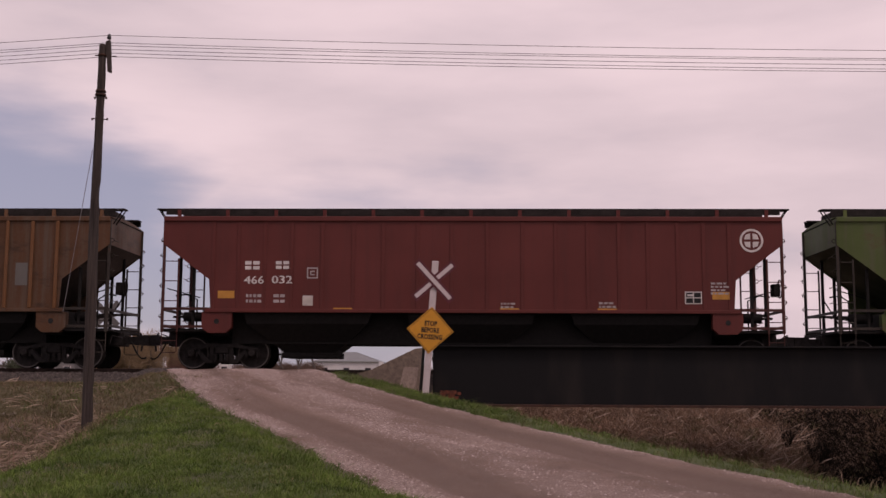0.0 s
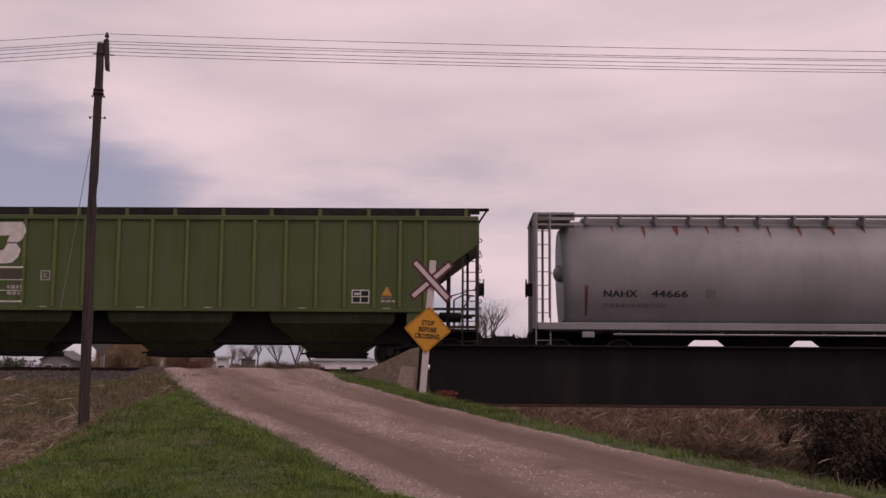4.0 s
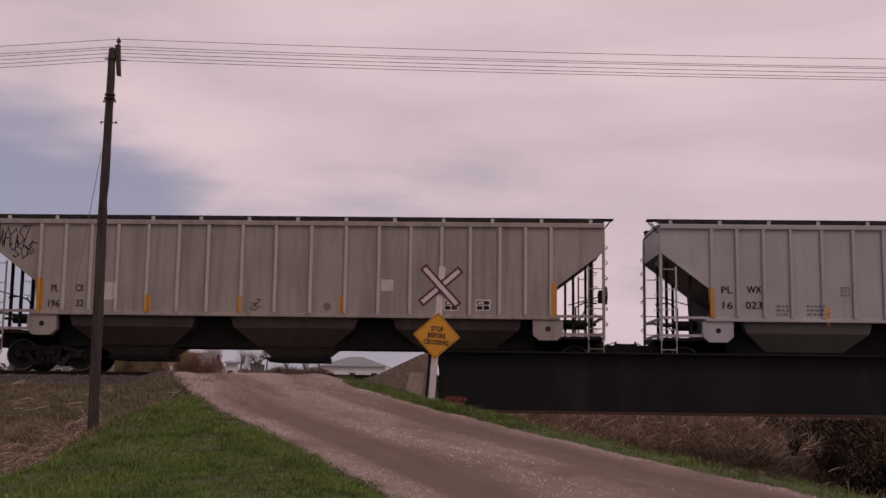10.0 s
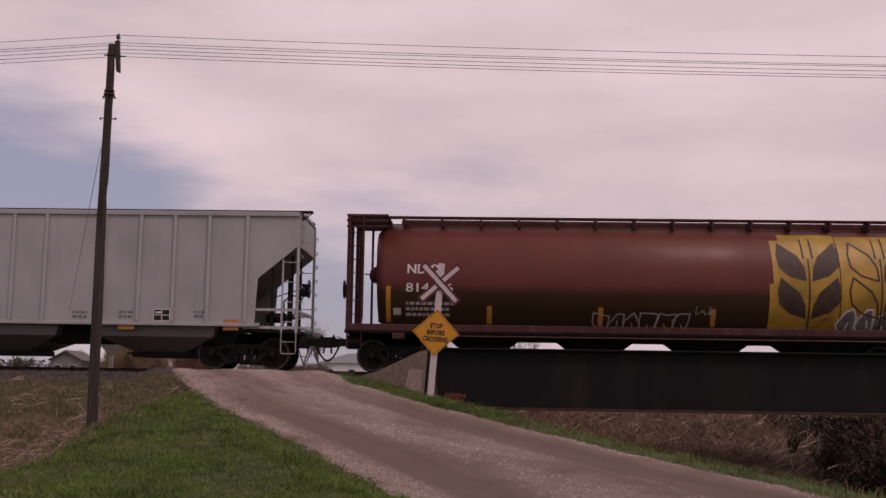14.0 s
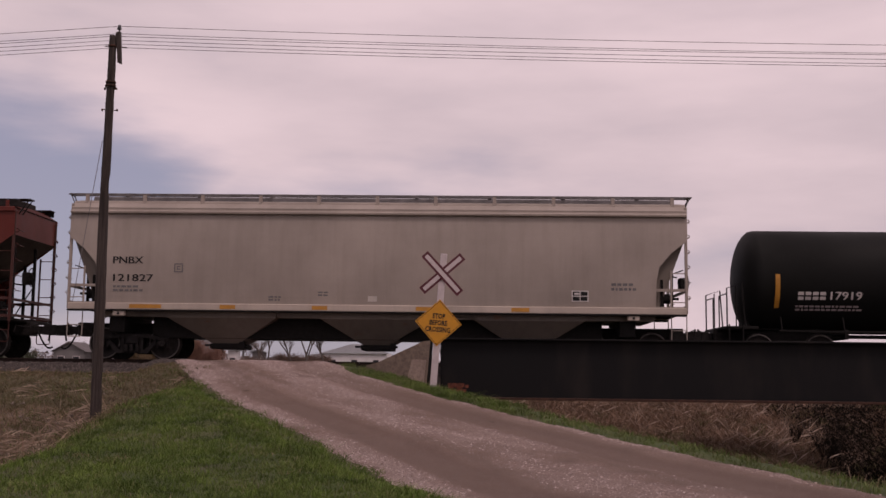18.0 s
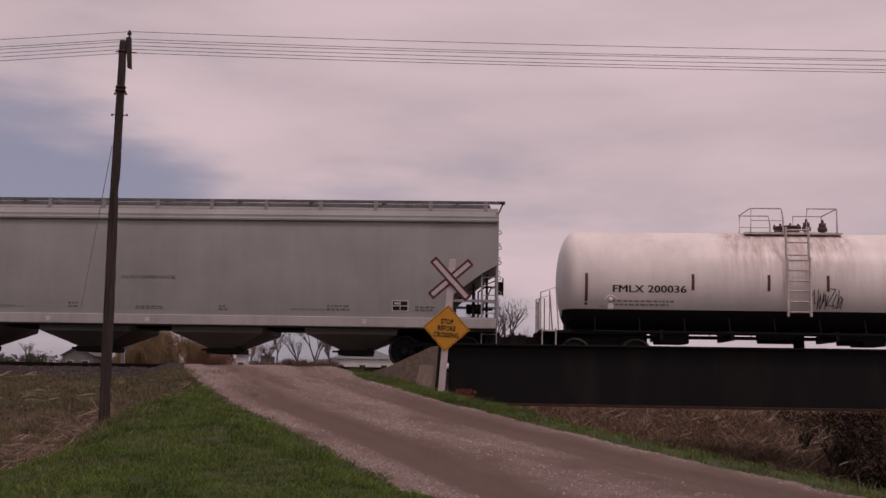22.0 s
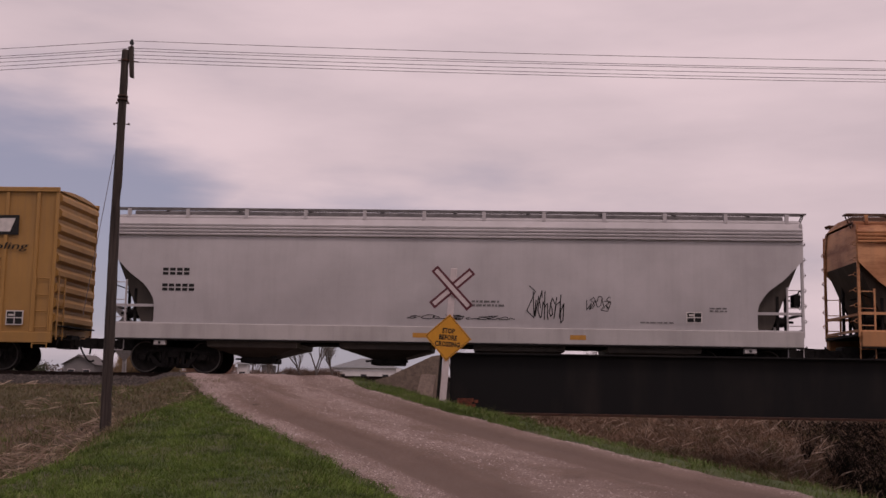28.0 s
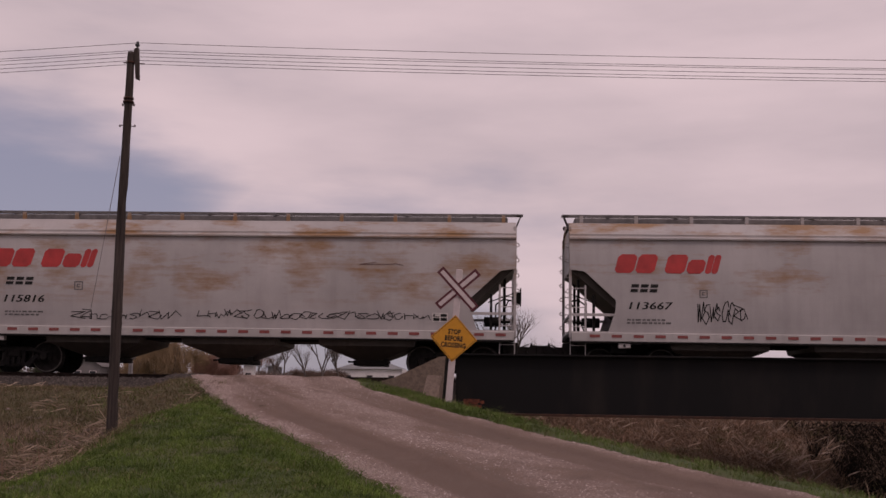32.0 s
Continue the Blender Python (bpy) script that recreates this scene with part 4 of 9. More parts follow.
def running_gear(car, h, inset, sill=True):
    """Trucks with their wheels, centre sill, couplers and hoses."""
    for s in (-1, 1):
        tx = s * (h - inset)
        tr = part("truck", MESH_FRAME, None, car, at=pose(tx, 0, 0))
        for x in (-0.16, 0.0, 0.16):
            for y in (-1.1, 1.1):
                part("spring", MESH_SPRING, None, tr, at=pose(x, y, 0))
        part("brake_beam", MESH_BRAKE, None, tr)
        for x in (-0.865, 0.865):
            WHEELS.append((part("wheel_set", MESH_WHEEL, None, tr, at=pose(x, 0, WHEEL_R)), x, car.location.x))
        m = pose(s * h, 0, 0, 0, 0, 0 if s > 0 else 180)
        part("coupler", MESH_COUPLER, None, car, at=m)
        part("air_hose", MESH_HOSE, None, car, at=m)
    if sill:
        bm = fresh()
        box(bm, -h - 0.02, h + 0.02, -0.28, 0.28, 0.70, 1.05, 0.02)
        part("centre_sill", bm, M_UNDER, car)


def make_car(name, x0, x1, label, category):
    car = thing(name, label, category, "cars of the train", at=pose((x0 + x1) / 2, TRACK_Y, 0))
    CARS.append((car, (x0 + x1) / 2))
    return car, (x1 - x0) / 2


class Skin:
    """The near side of a car: ysurf(z) is how far out it lies; decals are laid on it, in metres from the car's left end."""

    def __init__(self, car, h, ysurf):
        self.car, self.h, self.y = car, h, ysurf
        self.lift = 0.008
        self.cuts, self.floor = (), 0.0
        self.ribs, self.rib_depth = (), 0.0

    def put(self, me, mat, name, label=""):
        me.materials.append(mat)
        return part(name, me, None, self.car, label)

    def text(self, s, x, z, size, mat, width=None, shear=0.0, name="lettering"):
        me = text_mesh(s, size * 1.42, shear, 1.0, 1.0, "LEFT", 0.0)
        xs = [v.co.x for v in me.vertices]
        k = width / max(0.01, max(xs) - min(xs)) if width else 1.0
        for v in me.vertices:
            v.co = ((v.co.x - min(xs)) * k + x - self.h, 0, v.co.z + z)
        bm = fresh()
        bm.from_mesh(me)
        self.wrap(bm, self.lift)
        # a second impression, a little to the side, fattens the strokes
        twin = bmesh.ops.duplicate(bm, geom=bm.verts[:] + bm.edges[:] + bm.faces[:])["geom"]
        bmesh.ops.translate(bm, verts=[g for g in twin if isinstance(g, bmesh.types.BMVert)], vec=(size * 0.075, -0.0015, 0))
        bm.to_mesh(me)
        bm.free()
        return self.put(me, mat, name)

    def wordmark(self, x, z, size, width, mat, shear=0.28):
        """A slanted wordmark as plain solid blocks."""
        shapes, px = [], x
        for w, hh in ((1.0, 1.0), (1.0, 1.0), (0.45, 0.0), (1.05, 1.0), (0.9, 0.74), (0.32, 1.0), (0.32, 1.0)):
            w *= width / 5.3
            hh *= size
            if hh:
                c = min(0.3 * w, 0.16 * size)
                shapes.append([(px + u + shear * v, z + v) for u, v in ((c, 0), (w - c, 0), (w, c), (w, hh - c), (w - c, hh), (c, hh), (0, hh - c), (0, c))])
            px += w * 1.07 if hh else w
        return self.polys(shapes, mat, "wordmark", "slanted red wordmark blocks")

    def marks(self, n, x, z, size, width, mat, shear=0.0, name="marking"):
        """A row of plain paired bars in place of letters."""
        step = width / n
        shapes = []
        for i in range(n):
            a, w = x + i * step, 0.78 * step
            for r, k in ((0.0, 0.40), (0.58, 1.0)):
                shapes.append([(a + c + shear * d, z + d) for c, d in ((0, r * size), (w, r * size), (w, k * size), (0, k * size))])
        return self.polys(shapes, mat, name)

    def roundel(self, x, z, r, mat):
        """A plain ring with a quartered disc."""
        shapes = []
        n = 24
        for i in range(n):
            a, b = 2 * math.pi * i / n, 2 * math.pi * (i + 1) / n
            shapes.append([(x + k * r * math.cos(g), z + k * r * math.sin(g)) for k, g in ((1, a), (1, b), (0.82, b), (0.82, a))])
        for sx in (-1, 1):
            for sz in (-1, 1):
                shapes.append([(x + sx * r * u, z + sz * r * w) for u, w in ((0.10, 0.10), (0.62, 0.10), (0.5, 0.5), (0.10, 0.62))])
        return self.polys(shapes, mat, "roundel", "round white emblem")

    def frame_mark(self, x, z, s, mat):
        t = s * 0.12
        self.polys([[(x + u, z + w) for u, w in ((p, r), (q, r), (q, k), (p, k))] for p, q, r, k in ((0, s, 0, t), (0, s, s - t, s), (0, t, t, s - t), (s - t, s, t, s - t), (s * 0.3, s * 0.7, s * 0.3, s * 0.4), (s * 0.3, s * 0.7, s * 0.6, s * 0.7), (s * 0.3, s * 0.4, s * 0.4, s * 0.6))], mat, "square_mark")

    def stop_bar(self, x0, x1, z, mat):
        bm = fresh()
        box(bm, x0 - self.h, x1 - self.h, -self.y(z) - 0.14, -self.y(z) - 0.05, z - 0.05, z + 0.05, 0.01)
        box(bm, x1 - self.h - 0.1, x1 - self.h, -self.y(z) - 0.17, -self.y(z), z - 0.1, z + 0.14, 0.01)
        part("door_stop", bm, mat, self.car)

    def rect(self, x0, x1, z0, z1, mat, name="stencil_panel", label="", lift=None, nz=3):
        lift = self.lift - 0.004 if lift is None else lift
        bm = fresh()
        zs = [z0 + (z1 - z0) * j / nz for j in range(nz + 1)]
        for a, b in zip(zs, zs[1:]):
            bm.faces.new([bm.verts.new((x - self.h, 0, z)) for x, z in ((x0, a), (x1, a), (x1, b), (x0, b))])
        self.wrap(bm, lift)
        return part(name, bm, mat, self.car, label)

    def bars(self, x, z, w, lines, pitch, mat, thick=0.5, seed=1, name="small_writing"):
        """Lines of small writing that cannot be read."""
        rnd = random.Random(seed)
        bm = fresh()
        for k in range(lines):
            px, zz = x, z - k * pitch
            while px < x + w * (0.75 + 0.25 * rnd.random()):
                l = rnd.uniform(0.05, 0.16)
                e = min(px + l, x + w)
                vs = [bm.verts.new((a - self.h, 0, b)) for a, b in ((px, zz), (e, zz), (e, zz + pitch * thick), (px, zz + pitch * thick))]
                bm.faces.new(vs)
                px = e + 0.035
        self.wrap(bm, self.lift)
        return tagged(part(name, bm, mat, self.car), kind="stuff")

    def polys(self, shapes, mat, name="emblem", label="", lift=None):
        lift = self.lift if lift is None else lift
        bm = fresh()
        for sh in shapes:
            bm.faces.new([bm.verts.new((x - self.h, 0, z)) for x, z in sh])
        bm.normal_update()
        bmesh.ops.triangulate(bm, faces=bm.faces[:])
        self.wrap(bm, lift)
        return part(name, bm, mat, self.car, label)

    def wrap(self, bm, lift, step=0.11):
        """Cuts a flat outline into strips and lays them on the car's side."""
        zs = [v.co.z for v in bm.verts]
        if min(zs) < self.floor:
            bmesh.ops.bisect_plane(bm, geom=bm.verts[:] + bm.edges[:] + bm.faces[:], plane_co=(0, 0, self.floor), plane_no=(0, 0, 1), clear_inner=True)
        for z in self.cuts:
            bmesh.ops.bisect_plane(bm, geom=bm.verts[:] + bm.edges[:] + bm.faces[:], plane_co=(0, 0, z), plane_no=(0, 0, 1))
        if abs(self.y(min(zs)) - self.y(max(zs))) > 0.0005 or max(zs) - min(zs) > 0.4:
            z = math.ceil(min(zs) / step) * step
            while z < max(zs):
                bmesh.ops.bisect_plane(bm, geom=bm.verts[:] + bm.edges[:] + bm.faces[:], plane_co=(0, 0, z), plane_no=(0, 0, 1))
                z += step
        xs = [v.co.x for v in bm.verts]
        near = [r for r in self.ribs if xs and min(xs) - 0.06 < r < max(xs) + 0.06]
        for r in near:
            for d in (-0.053, -0.051, 0.051, 0.053):
                bmesh.ops.bisect_plane(bm, geom=bm.verts[:] + bm.edges[:] + bm.faces[:], plane_co=(r + d, 0, 0), plane_no=(1, 0, 0))
        for v in bm.verts:
            v.co.y = -self.y(v.co.z) - lift - (self.rib_depth if any(abs(v.co.x - r) < 0.052 for r in near) else 0.0)

    def scribble(self, x, z, w, hgt, mat, n=9, r=0.012, seed=3, name="graffiti", label="scrawled graffiti"):
        """Scrawled strokes that spell nothing: hooks, loops and zigzags side by side."""
        rnd = random.Random(seed)
        bm = fresh()
        r *= 0.75
        cell = w / n
        for k in range(n):
            cx, cw = x + cell * k - 0.1 * cell, cell * rnd.uniform(0.9, 1.5)
            tall, foot = hgt * rnd.uniform(0.6, 1.0), hgt * rnd.uniform(0.0, 0.22)
            lean = rnd.uniform(0.1, 0.45) * cw
            kind = rnd.choice("zloshv")
            lo, hi = rnd.uniform(0, 0.15), rnd.uniform(0.8, 1.0)
            if kind == "z":
                pts = [(0.1, hi), (0.9, hi - 0.05), (0.15, lo + 0.1), (0.95, lo)]
            elif kind == "l":
                pts = [(0.2, hi), (0.15, 0.3), (0.3, lo), (0.9, lo + 0.1), (1.1, 0.3)]
            elif kind == "o":
                pts = [(0.5 + 0.4 * math.cos(0.6 + i * 0.75), (lo + hi) / 2 + (hi - lo) / 2 * math.sin(0.6 + i * 0.75)) for i in range(9)]
            elif kind == "s":
                pts = [(0.9, hi - 0.1), (0.5, hi), (0.15, hi - 0.2), (0.5, 0.55), (0.85, 0.35), (0.5, lo), (0.1, lo + 0.12)]
            elif kind == "h":
                pts = [(0.15, hi), (0.2, lo), (0.22, 0.5), (0.6, 0.6), (0.8, 0.45), (0.85, lo)]
            else:
                pts = [(0.05, hi), (0.45, lo), (0.6, hi * 0.8), (0.75, lo + 0.1), (1.05, hi)]
            pts = [(cx + (u + rnd.uniform(-0.13, 0.13)) * cw + lean * v, z + min(hgt, foot + max(0.0, min(1.0, v + rnd.uniform(-0.12, 0.12))) * tall)) for u, v in pts]
            pts.append((pts[-1][0] + rnd.uniform(0.1, 0.4) * cw, z + rnd.uniform(0.1, 0.6) * hgt))
            for (ax, az), (bx, bz) in zip(pts, pts[1:]):
                d = Vector((bx - ax, bz - az))
                if d.length < 1e-4:
                    continue
                e = d.normalized() * r * 0.7
                q = Vector((-d.y, d.x)).normalized() * r
                bm.faces.new([bm.verts.new((p[0] - self.h, 0, p[1])) for p in ((ax - e.x + q.x, az - e.y + q.y), (bx + e.x + q.x, bz + e.y + q.y), (bx + e.x - q.x, bz + e.y - q.y), (ax - e.x - q.x, az - e.y - q.y))])
        self.wrap(bm, self.lift + 0.003)
        return part(name, bm, mat, self.car, label)

    def bubbles(self, x, z, w, hgt, n, mat, fill=None, seed=1, line=0.03, lean=0.15):
        """A row of fat outlined shapes, hollow or filled, that spell nothing."""
        rnd = random.Random(seed)
        edges, fills = [], []
        cell = w / n
        for k in range(n):
            cx, cz = x + (k + 0.5) * cell, z + hgt * 0.5
            m = rnd.choice((5, 6, 7))
            a0 = rnd.uniform(0, 6.28)
            ring = []
            for i in range(m):
                a = a0 + 2 * math.pi * (i + rnd.uniform(-0.25, 0.25)) / m
                r = rnd.uniform(0.75, 1.15)
                u, v = math.cos(a), math.sin(a)
                q = max(abs(u), abs(v))
                u, v = u / q * 0.54 * cell * r, max(-0.5, min(0.5, v / q * 0.5 * r)) * hgt
                ring.append(Vector((cx + u + lean * v, cz + v)))
            fills.append([(p.x, p.y) for p in ring])
            for i in range(m):
                p, q = ring[i], ring[(i + 1) % m]
                d = (q - p).normalized() * line
                e = Vector((-d.y, d.x)) * 0.5
                edges.append([tuple(v) for v in (p - d * 0.4 + e, q + d * 0.4 + e, q + d * 0.4 - e, p - d * 0.4 - e)])
            p = Vector((cx + rnd.uniform(-0.1, 0.1) * cell, cz + rnd.uniform(-0.1, 0.15) * hgt))
            e = Vector((line * 0.5, 0))
            f = Vector((rnd.uniform(-0.15, 0.15) * cell, -0.28 * hgt))
            edges.append([tuple(v) for v in (p - e, p + e, p + f + e, p + f - e)])
        if fill:
            self.polys(fills, fill, "graffiti", "filled graffiti shapes", self.lift + 0.001)
        return self.polys(edges, mat, "graffiti_outline", "fat outlined graffiti", self.lift + 0.004)

    def consolidated(self, x, z, mat_bg=None, w=0.52, hgt=0.36):
        """The black-and-white inspection stencil."""
        self.rect(x, x + w, z, z + hgt, M_LETTER_W, "stencil_border")
        bm = fresh()
        g = 0.03
        for a, b in ((g, w * 0.5 - g / 2), (w * 0.5 + g / 2, w - g)):
            for c, d in ((g, hgt * 0.5 - g / 2), (hgt * 0.5 + g / 2, hgt - g)):
                vs = [bm.verts.new((x + p - self.h, -self.y(z + q) - self.lift - 0.003, z + q)) for p, q in ((a, c), (b, c), (b, d), (a, d))]
                bm.faces.new(vs)
        part("stencil_field", bm, M_INK, self.car)
        self.bars(x + 0.07, z + hgt * 0.62, w * 0.35, 1, 0.09, M_LETTER_W, 0.6, 2).matrix_basis = pose(0, -0.006, 0)


def side_mesh(h, cut, zs, ysurf, s, thick=0.03):
    """One side sheet: cut(z) is how far in from the car's end it stops at that height."""
    bm = fresh()
    rows = []
    for z in zs:
        xe = h - cut(z)
        y = s * ysurf(z)
        rows.append([bm.verts.new((x, yy, z)) for x, yy in ((-xe, y), (xe, y), (xe, y - s * thick), (-xe, y - s * thick))])
    for a, b in zip(rows, rows[1:]):
        for i in range(4):
            j = (i + 1) % 4
            f = bm.faces.new((a[i], a[j], b[j], b[i]))
    bm.faces.new(rows[0])
    bm.faces.new(rows[-1][::-1])
    return bm


def roof_mesh(h, w, zt, rise, lip=0.0):
    bm = fresh()
    n = 8
    prof = [(w * (2 * i / n - 1), zt + rise * (1 - (2 * i / n - 1) ** 2)) for i in range(n + 1)]
    a = [bm.verts.new((-h - lip, y, z)) for y, z in prof]
    b = [bm.verts.new((h + lip, y, z)) for y, z in prof]
    for i in range(n):
        bm.faces.new((a[i], a[i + 1], b[i + 1], b[i])).smooth = True
    for ring in (a, b):
        bm.faces.new(ring)
    return bm


def ladder(car, x, y, z0, z1, width, mat, along="x", rungs=None, name="ladder", thick=1.0):
    bm = fresh()
    d = Vector((width, 0, 0)) if along == "x" else Vector((0, width, 0))
    a = Vector((x, y, 0))
    for p in (a, a + d):
        rod(bm, (p.x, p.y, z0), (p.x, p.y, z1), 0.022 * thick, n=5)
    n = rungs or int((z1 - z0) / 0.36)
    for i in range(n):
        z = z0 + 0.12 + (z1 - z0 - 0.2) * i / max(1, n - 1)
        rod(bm, (a.x, a.y, z), (a.x + d.x, a.y + d.y, z), 0.013 * thick, n=4)
    return part(name, bm, mat, car)


def brake_wheel(car, x, s, z, mat):
    bm = fresh()
    n = 14
    for i in range(n):
        a, b = 2 * math.pi * i / n, 2 * math.pi * (i + 1) / n
        rod(bm, (x, -0.55 + 0.26 * math.cos(a), z + 0.26 * math.sin(a)), (x, -0.55 + 0.26 * math.cos(b), z + 0.26 * math.sin(b)), 0.018, n=4)
    for i in range(5):
        a = 2 * math.pi * i / 5
        rod(bm, (x, -0.55, z), (x, -0.55 + 0.26 * math.cos(a), z + 0.26 * math.sin(a)), 0.012, n=4)
    rod(bm, (x - s * 0.25, -0.55, z), (x, -0.55, z), 0.03, n=6)
    box(bm, x - s * 0.12 - 0.1, x - s * 0.12 + 0.1, -0.72, -0.38, z - 0.22, z + 0.14, 0.02)
    return part("brake_wheel", bm, mat, car)


def end_platform(car, h, depth, mat, dark, z_floor=1.12, z_top=4.2, brake=1, z_stile=3.05, w=1.5, low=0.45):
    """Open end of a hopper: floor, cross rails, corner posts, side ladders, handholds and brake gear."""
    for s in (-1, 1):
        bm = fresh()
        x0, x1 = sorted((s * (h - depth - 0.3), s * (h + 0.02)))
        box(bm, x0, x1, -w, w, z_floor - 0.08, z_floor, 0.01)
        part("end_platform", bm, dark, car)
        for y in (-w, w):
            for z in (z_floor + 0.02, z_floor + 0.52):
                bm = fresh()
                box(bm, x0, x1, y - 0.03, y + 0.03, z, z + 0.075)
                part("end_rail", bm, mat, car)
        for z in (z_floor + 0.05, z_floor + 0.5):
            bm = fresh()
            xx = s * (h - 0.03)
            box(bm, xx - 0.03, xx + 0.03, -w + 0.04, w - 0.04, z, z + 0.07)
            part("end_rail", bm, mat, car)
        xe, xi = s * (h - 0.02), s * (h - 0.44)
        for y in (-w - 0.02, w + 0.02):
            bm = fresh()
            box(bm, xe - 0.04, xe + 0.04, y - 0.03, y + 0.03, z_floor - 0.1, z_top, 0.008)
            part("corner_post", bm, mat, car)
            bm = fresh()
            box(bm, xi - 0.025, xi + 0.025, y - 0.02, y + 0.02, z_floor - 0.1, z_stile, 0.006)
            k = int((z_stile - z_floor) / 0.40)
            for i in range(k):
                z = z_floor + 0.22 + i * (z_stile - z_floor - 0.3) / max(1, k - 1)
                rod(bm, (xi, y, z), (xe, y, z), 0.014, n=5)
            part("ladder", bm, mat, car)
            # stirrup step below the floor
            bm = fresh()
            bent(bm, [(xi, y, z_floor), (xi, y, low + 0.05), (xi + s * 0.03, y, low), (xe - s * 0.03, y, low), (xe, y, low + 0.05), (xe, y, z_floor)], 0.016)
            rod(bm, (xi, y, low + 0.33), (xe, y, low + 0.33), 0.012, n=4)
            part("stirrup_step", bm, mat, car)
            # round handholds stand out past the end
            bm = fresh()
            z = z_floor + 0.35
            while z < z_top - 0.15:
                bent(bm, [(xe, y * 0.96, z + 0.05), (xe + s * 0.09, y * 0.96, z + 0.045), (xe + s * 0.125, y * 0.96, z), (xe + s * 0.09, y * 0.96, z - 0.045), (xe, y * 0.96, z - 0.05)], 0.013, 4)
                rod(bm, (xe + s * 0.11, y * 0.96, z), (xe + s * 0.11, y * 0.70, z), 0.012, n=4)
                z += 0.43
            part("end_handhold", bm, mat, car)
        for x, y, top in ((h - 0.30, -0.75, 0.35), (h - 0.30, 0.75, 0.35), (h - depth * 0.62, -w + 0.12, -0.25), (h - depth * 0.62, w - 0.12, -0.25)):
            bm = fresh()
            box(bm, s * x - 0.035, s * x + 0.035, y - 0.045, y + 0.045, z_floor, z_stile + top)
            part("end_post", bm, dark, car)
        # brake cylinder, reservoir, pipes and levers among the posts
        bm = fresh()
        rod(bm, (s * (h - depth * 0.80), -0.9, z_floor + 0.36), (s * (h - depth * 0.35), -0.9, z_floor + 0.36), 0.14, n=12)
        rod(bm, (s * (h - depth * 0.35), -0.9, z_floor + 0.36), (s * (h - depth * 0.12), -0.9, z_floor + 0.36), 0.04, n=6)
        part("brake_cylinder", bm, dark, car)
        bm = fresh()
        bent(bm, [(s * (h - depth * 0.5), -0.3, z_floor), (s * (h - depth * 0.5), -0.3, z_floor + 0.9), (s * (h - depth * 0.3), -0.4, z_floor + 1.05), (s * (h - 0.1), -0.5, z_floor + 1.0)], 0.024)
        part("brake_pipe", bm, dark, car)
        bm = fresh()
        rod(bm, (s * (h - depth * 0.6), 0.5, z_floor), (s * (h - depth * 0.15), 0.6, z_floor + 1.1), 0.02, n=5)
        rod(bm, (s * (h - depth * 0.7), -1.1, z_floor + 0.9), (s * (h - 0.05), -1.2, z_floor + 1.15), 0.016, n=5)
        part("brake_lever", bm, dark, car)
        if s == brake:
            brake_wheel(car, s * (h + 0.16), s, 2.35, dark)


def bays(car, h, n, span, zb, mat, z_low=0.33, width=1.45, gate=0.72, gap=0.5):
    """The discharge hoppers below the body: frustums with sliding gates."""
    for i in range(n):
        c = (i - (n - 1) / 2) * span
        bm = fresh()
        half = span * 0.5 - gap
        top = [(c - half, -width), (c + half, -width), (c + half, width), (c - half, width)]
        low = [(c - gate, -0.75), (c + gate, -0.75), (c + gate, 0.75), (c - gate, 0.75)]
        a = [bm.verts.new((x, y, zb)) for x, y in top]
        m = [bm.verts.new((c + (x - c) * 0.95, y * 0.98, zb - 0.30)) for x, y in top]
        b = [bm.verts.new((x, y, z_low + 0.14)) for x, y in low]
        for p, q in ((a, m), (m, b)):
            for k in range(4):
                bm.faces.new((p[k], p[(k + 1) % 4], q[(k + 1) % 4], q[k]))
        bm.faces.new(b)
        bm.faces.new(a[::-1])
        bay = part("hopper_bay", bm, mat, car)
        bm = fresh()
        box(bm, c - gate - 0.08, c + gate + 0.08, -0.82, 0.82, z_low, z_low + 0.15, 0.02)
        rod(bm, (c - gate - 0.25, -0.7, z_low + 0.1), (c + gate + 0.25, -0.7, z_low + 0.1), 0.03, n=5)
        box(bm, c + gate + 0.05, c + gate + 0.2, -0.85, -0.6, z_low + 0.02, z_low + 0.2)
        part("outlet_gate", bm, M_UNDER, bay)


